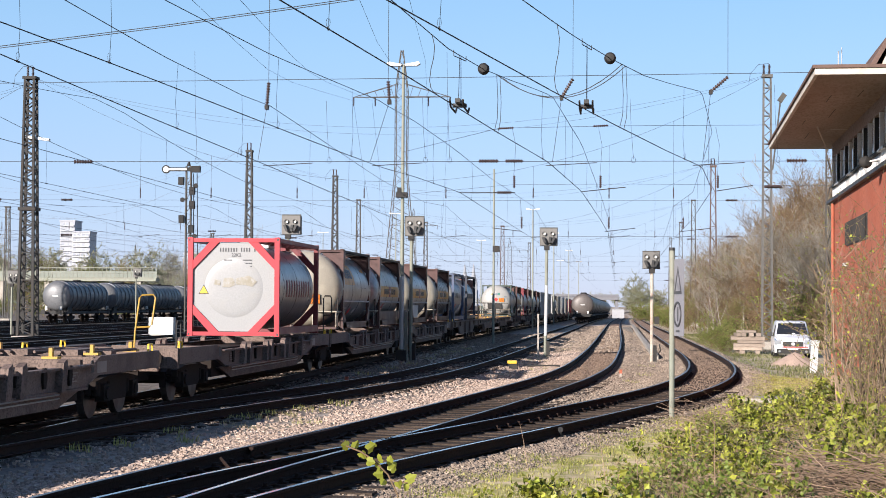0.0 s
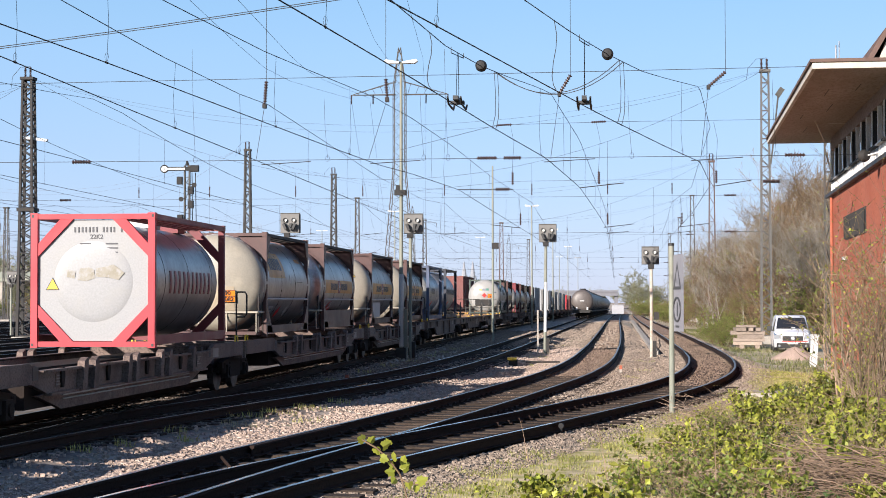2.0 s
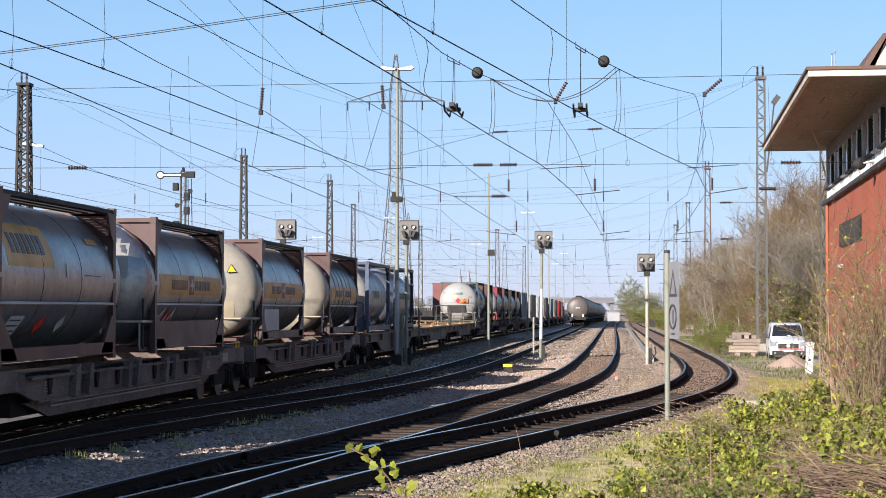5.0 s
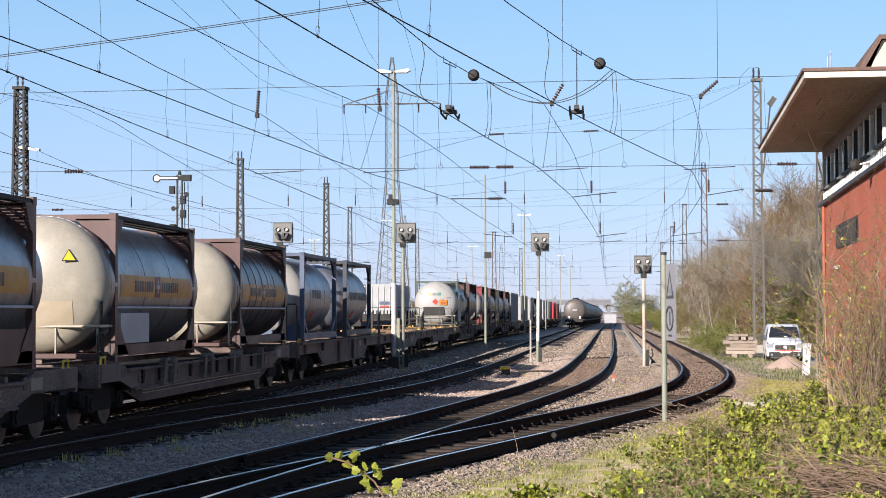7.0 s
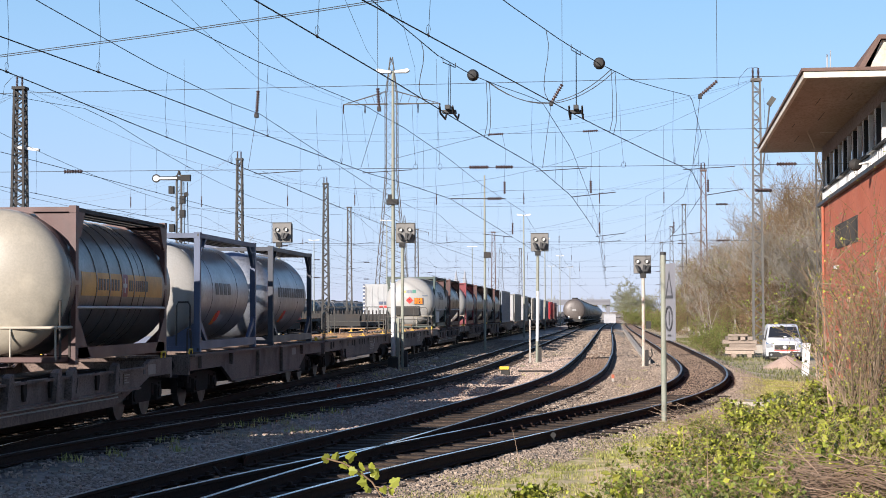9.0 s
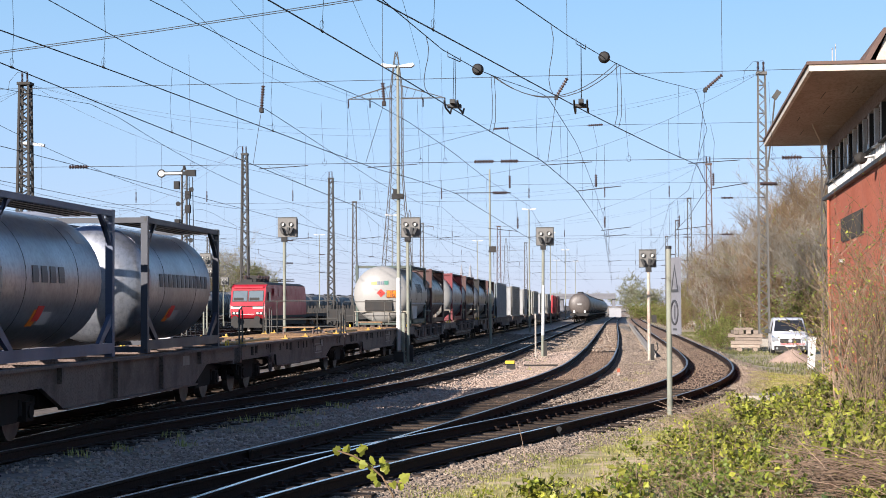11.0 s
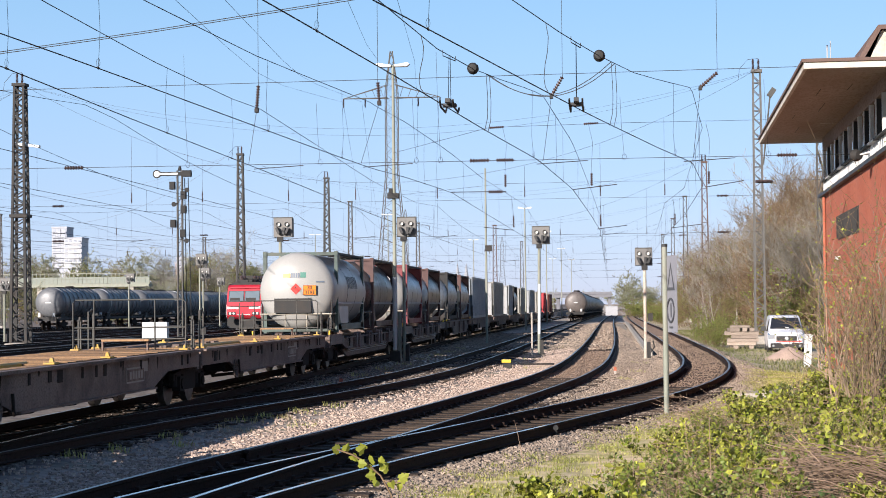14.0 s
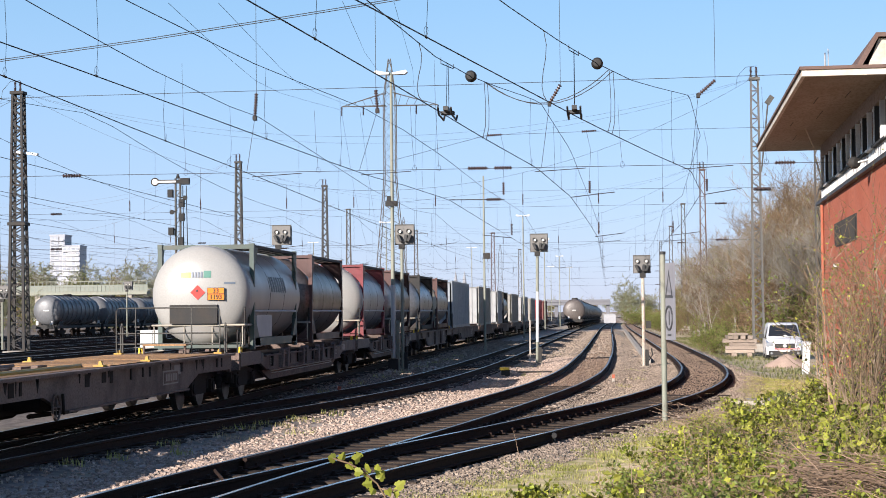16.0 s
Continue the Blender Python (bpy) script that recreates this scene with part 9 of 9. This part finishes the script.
SPRIG_ROWS = [(0, 0), (0.3, 0), (0.6, 5), (0.9, 9.3), (1.2, 15), (1.5, 18.6), (1.8, 16), (2.1, 6), (2.5, 5.4), (3.0, 0.6), (3.5, -1), (4.2, 9), (5.2, 2), (6.3, -8), (7, -5.4), (8, -8.4), (9.2, -6.6), (11.3, -4), (12.5, -6.6), (14.5, -2), (16, -4)]


# ---- ballast stones ----
def stones(name, label, spots, seed, mat):
    """Angular stones, each a bent eight-cornered lump."""
    rs = np.random.RandomState(seed)
    n = len(spots)
    base = np.array([(x, y, z) for z in (-1, 1) for y in (-1, 1) for x in (-1, 1)], float)
    c = np.array([(x, y, 0) for x, y, s in spots])
    c[:, 2] = [ground_z(x, y) for x, y, s in spots]
    size = np.array([s for _, _, s in spots])[:, None, None] * rs.uniform(0.55, 1.15, (n, 1, 3))
    v = (base[None] + rs.uniform(-0.45, 0.45, (n, 8, 3))) * size
    a = rs.uniform(0, 6.28, n)
    ca, sa = np.cos(a)[:, None], np.sin(a)[:, None]
    x, y = v[..., 0] * ca - v[..., 1] * sa, v[..., 0] * sa + v[..., 1] * ca
    v = np.stack([x, y, v[..., 2] * 0.8], -1) + c[:, None] + np.array([0, 0, 0.3]) * size[:, :, 2:3]
    quads = np.array([(0, 2, 3, 1), (4, 5, 7, 6), (0, 1, 5, 4), (2, 6, 7, 3), (0, 4, 6, 2), (1, 3, 7, 5)])
    f = (quads[None] + (np.arange(n) * 8)[:, None, None]).reshape(-1, 4)
    return tagged(new(name, quick(name, v.reshape(-1, 3).tolist(), f.tolist(), mat)), label, "ballast", kind="stuff")


br_ = random.Random(17)


def clear(x, y):
    return all(abs(abs(x - t(y)) - 0.7525) > 0.10 for t in TRACKS)


spots = []
while len(spots) < 50000:
    y = 16 + br_.random() ** 1.25 * 74
    a, b = T1(y) + 1.15, T2(y) - 0.95
    x = b - abs(br_.gauss(0, 0.30)) * (b - a) if br_.random() < 0.88 else br_.uniform(a, b)
    if x > a and clear(x, y) and (br_.random() < 0.75 or noise.noise((x * 0.9, y * 0.5, 9.0)) > -0.05):
        spots.append((x, y, br_.uniform(0.016, 0.034)))
stones("ballast_stones", "pale reddish ballast stones between two tracks", spots, 1, STONE)
spots, VERGESPOTS = [], []
while len(spots) < 40000:
    y = 16 + br_.random() ** 1.2 * 84
    x = br_.uniform(T2(y) - 1.3, T3(y) + 1.9)
    if y < 30 and T2(y) - 0.9 < x < T3(y) + 0.9:
        continue
    if x > T3(y) + 1.0 and y < 60:
        VERGESPOTS.append((x, y, br_.uniform(0.010, 0.022)))
    elif clear(x, y) and (T2(y) + 0.9 < x < T3(y) - 0.9 or x > T3(y) + 0.9):
        spots.append((x, y, br_.uniform(0.014, 0.03) * (1 + max(0, y - 50) * 0.012)))
FARSPOTS = []
while len(FARSPOTS) < 30000:
    y = 84 + br_.random() ** 1.3 * 130
    x = br_.uniform(T1(y) + 0.95, T3(y) + 1.6)
    if clear(x, y) and (abs(x - T2(y)) > 1.0 or br_.random() < 0.1) and abs(x - T3(y)) > 0.95 and noise.noise((x * 0.6, y * 0.25, 5.0)) > -0.35:
        FARSPOTS.append((x, y, br_.uniform(0.035, 0.07)))
DARKSTONE = material("oily_brown_stones", ((0.26, 0.205, 0.158), (0.34, 0.272, 0.215), (0.14, 0.108, 0.084)), 2.5, (0.85, 0.98), 0, 0.15, 60, island=0.25)
stones("dark_ballast_stones", "brown rusty ballast stones in and beside the curved tracks", spots, 2, DARKSTONE)
stones("verge_stones", "small brown stones along the edge of the verge", VERGESPOTS, 5, DARKSTONE)
stones("far_ballast_stones", "pale brown ballast stones between the straight tracks", FARSPOTS, 4, DARKSTONE)
# oily stones, darkened further to paint in the train's shade
OILSHADESTONE = material("oily_shaded_stones", ((0.14, 0.118, 0.10), (0.23, 0.195, 0.165), (0.07, 0.06, 0.052)), 2.5, (0.8, 0.95), 0, 0.15, 60, island=0.4)
spots = []
while len(spots) < 14000:
    y = 18 + br_.random() ** 1.1 * 46
    x = br_.uniform(-11.4, T1(y) + 1.2)
    if clear(x, y):
        spots.append((x, y, br_.uniform(0.014, 0.028)))
GREYSPOTS = []
while len(GREYSPOTS) < 12000:
    y = 50 + br_.random() ** 1.2 * 90
    x = br_.uniform(-11.4, T1(y) + 1.0)
    if clear(x, y):
        GREYSPOTS.append((x, y, br_.uniform(0.016, 0.032) * (1 + max(0, y - 50) * 0.012)))
stones("grey_ballast_stones", "dull brown ballast stones between the straight tracks", GREYSPOTS, 6, DARKSTONE)
stones("oily_ballast_stones", "oily ballast stones under the train, darkened for shade", spots, 3, OILSHADESTONE)

BEDSTONE = material("rusty_bed_stones", ((0.185, 0.132, 0.095), (0.25, 0.182, 0.138), (0.10, 0.072, 0.054)), 2.5, (0.85, 0.98), 0, 0.15, 60, island=0.22)
BEDSPOTS = []
while len(BEDSPOTS) < 15000:
    cen = T3 if br_.random() < 0.5 else T2
    y = 38 + br_.random() ** 1.2 * 80
    x = cen(y) + br_.uniform(-0.66, 0.66)
    BEDSPOTS.append((x, y, br_.uniform(0.010, 0.022) * (1 + max(0, y - 50) * 0.01)))
stones("bed_stones", "rusty brown stones filling the curved tracks", BEDSPOTS, 7, BEDSTONE)

# sleepers last: single pieces
lay_sleepers(track_c, T2, 15, 52, 31)
lay_sleepers(track_d, T3, 31, 46)
lay_sleepers(track_b, T1, 26, 90)
lay_sleepers(track_a, T0, 22, 100)
CHAIR = mesh("rail_chair", Bag().box(-0.17, 0.17, -0.09, 0.09, -0.165, -0.145).box(-0.12, -0.07, -0.05, 0.05, -0.145, -0.10).box(0.07, 0.12, -0.05, 0.05, -0.145, -0.10), RAILSIDE)
for tr_, cen, y0 in ((track_c, T2, 15), (track_d, T3, 31)):
    for k in range(44):
        y = y0 + k * 0.62
        for s in (-0.7525, 0.7525):
            ob = new("rail_chair", CHAIR)
            ob.parent, ob.location = tr_, (cen(y) + s, y, 0)


def motions():
    """The train rolls past; its wheels turn; the sprig sways."""
    rows = [0, 0.5, 1, 1.5, 2, 3, 4, 5, 6, 7, 8, 9, 10, 11, 12, 13, 14, 15, 16]
    way = [(t, gone(t)) for t in rows]
    for th, u, z in RIDERS:
        walk(th, [(t, pose(LINE, u - s, z + fall(u - s))) for t, s in way])
    beats = [(k / 15, gone(k / 15)) for k in range(241)]
    for w, y, a in WHEELS[:24]:
        walk(w, [(t, Matrix.Translation((0, y, 0.44)) @ Matrix.Rotation(a + s / 0.44, 4, "X")) for t, s in beats])
    walk(sprig, [(t, Matrix.Translation(SPRIG_AT) @ Matrix.Rotation(radians(a), 4, "Y")) for t, a in SPRIG_ROWS])


motions()
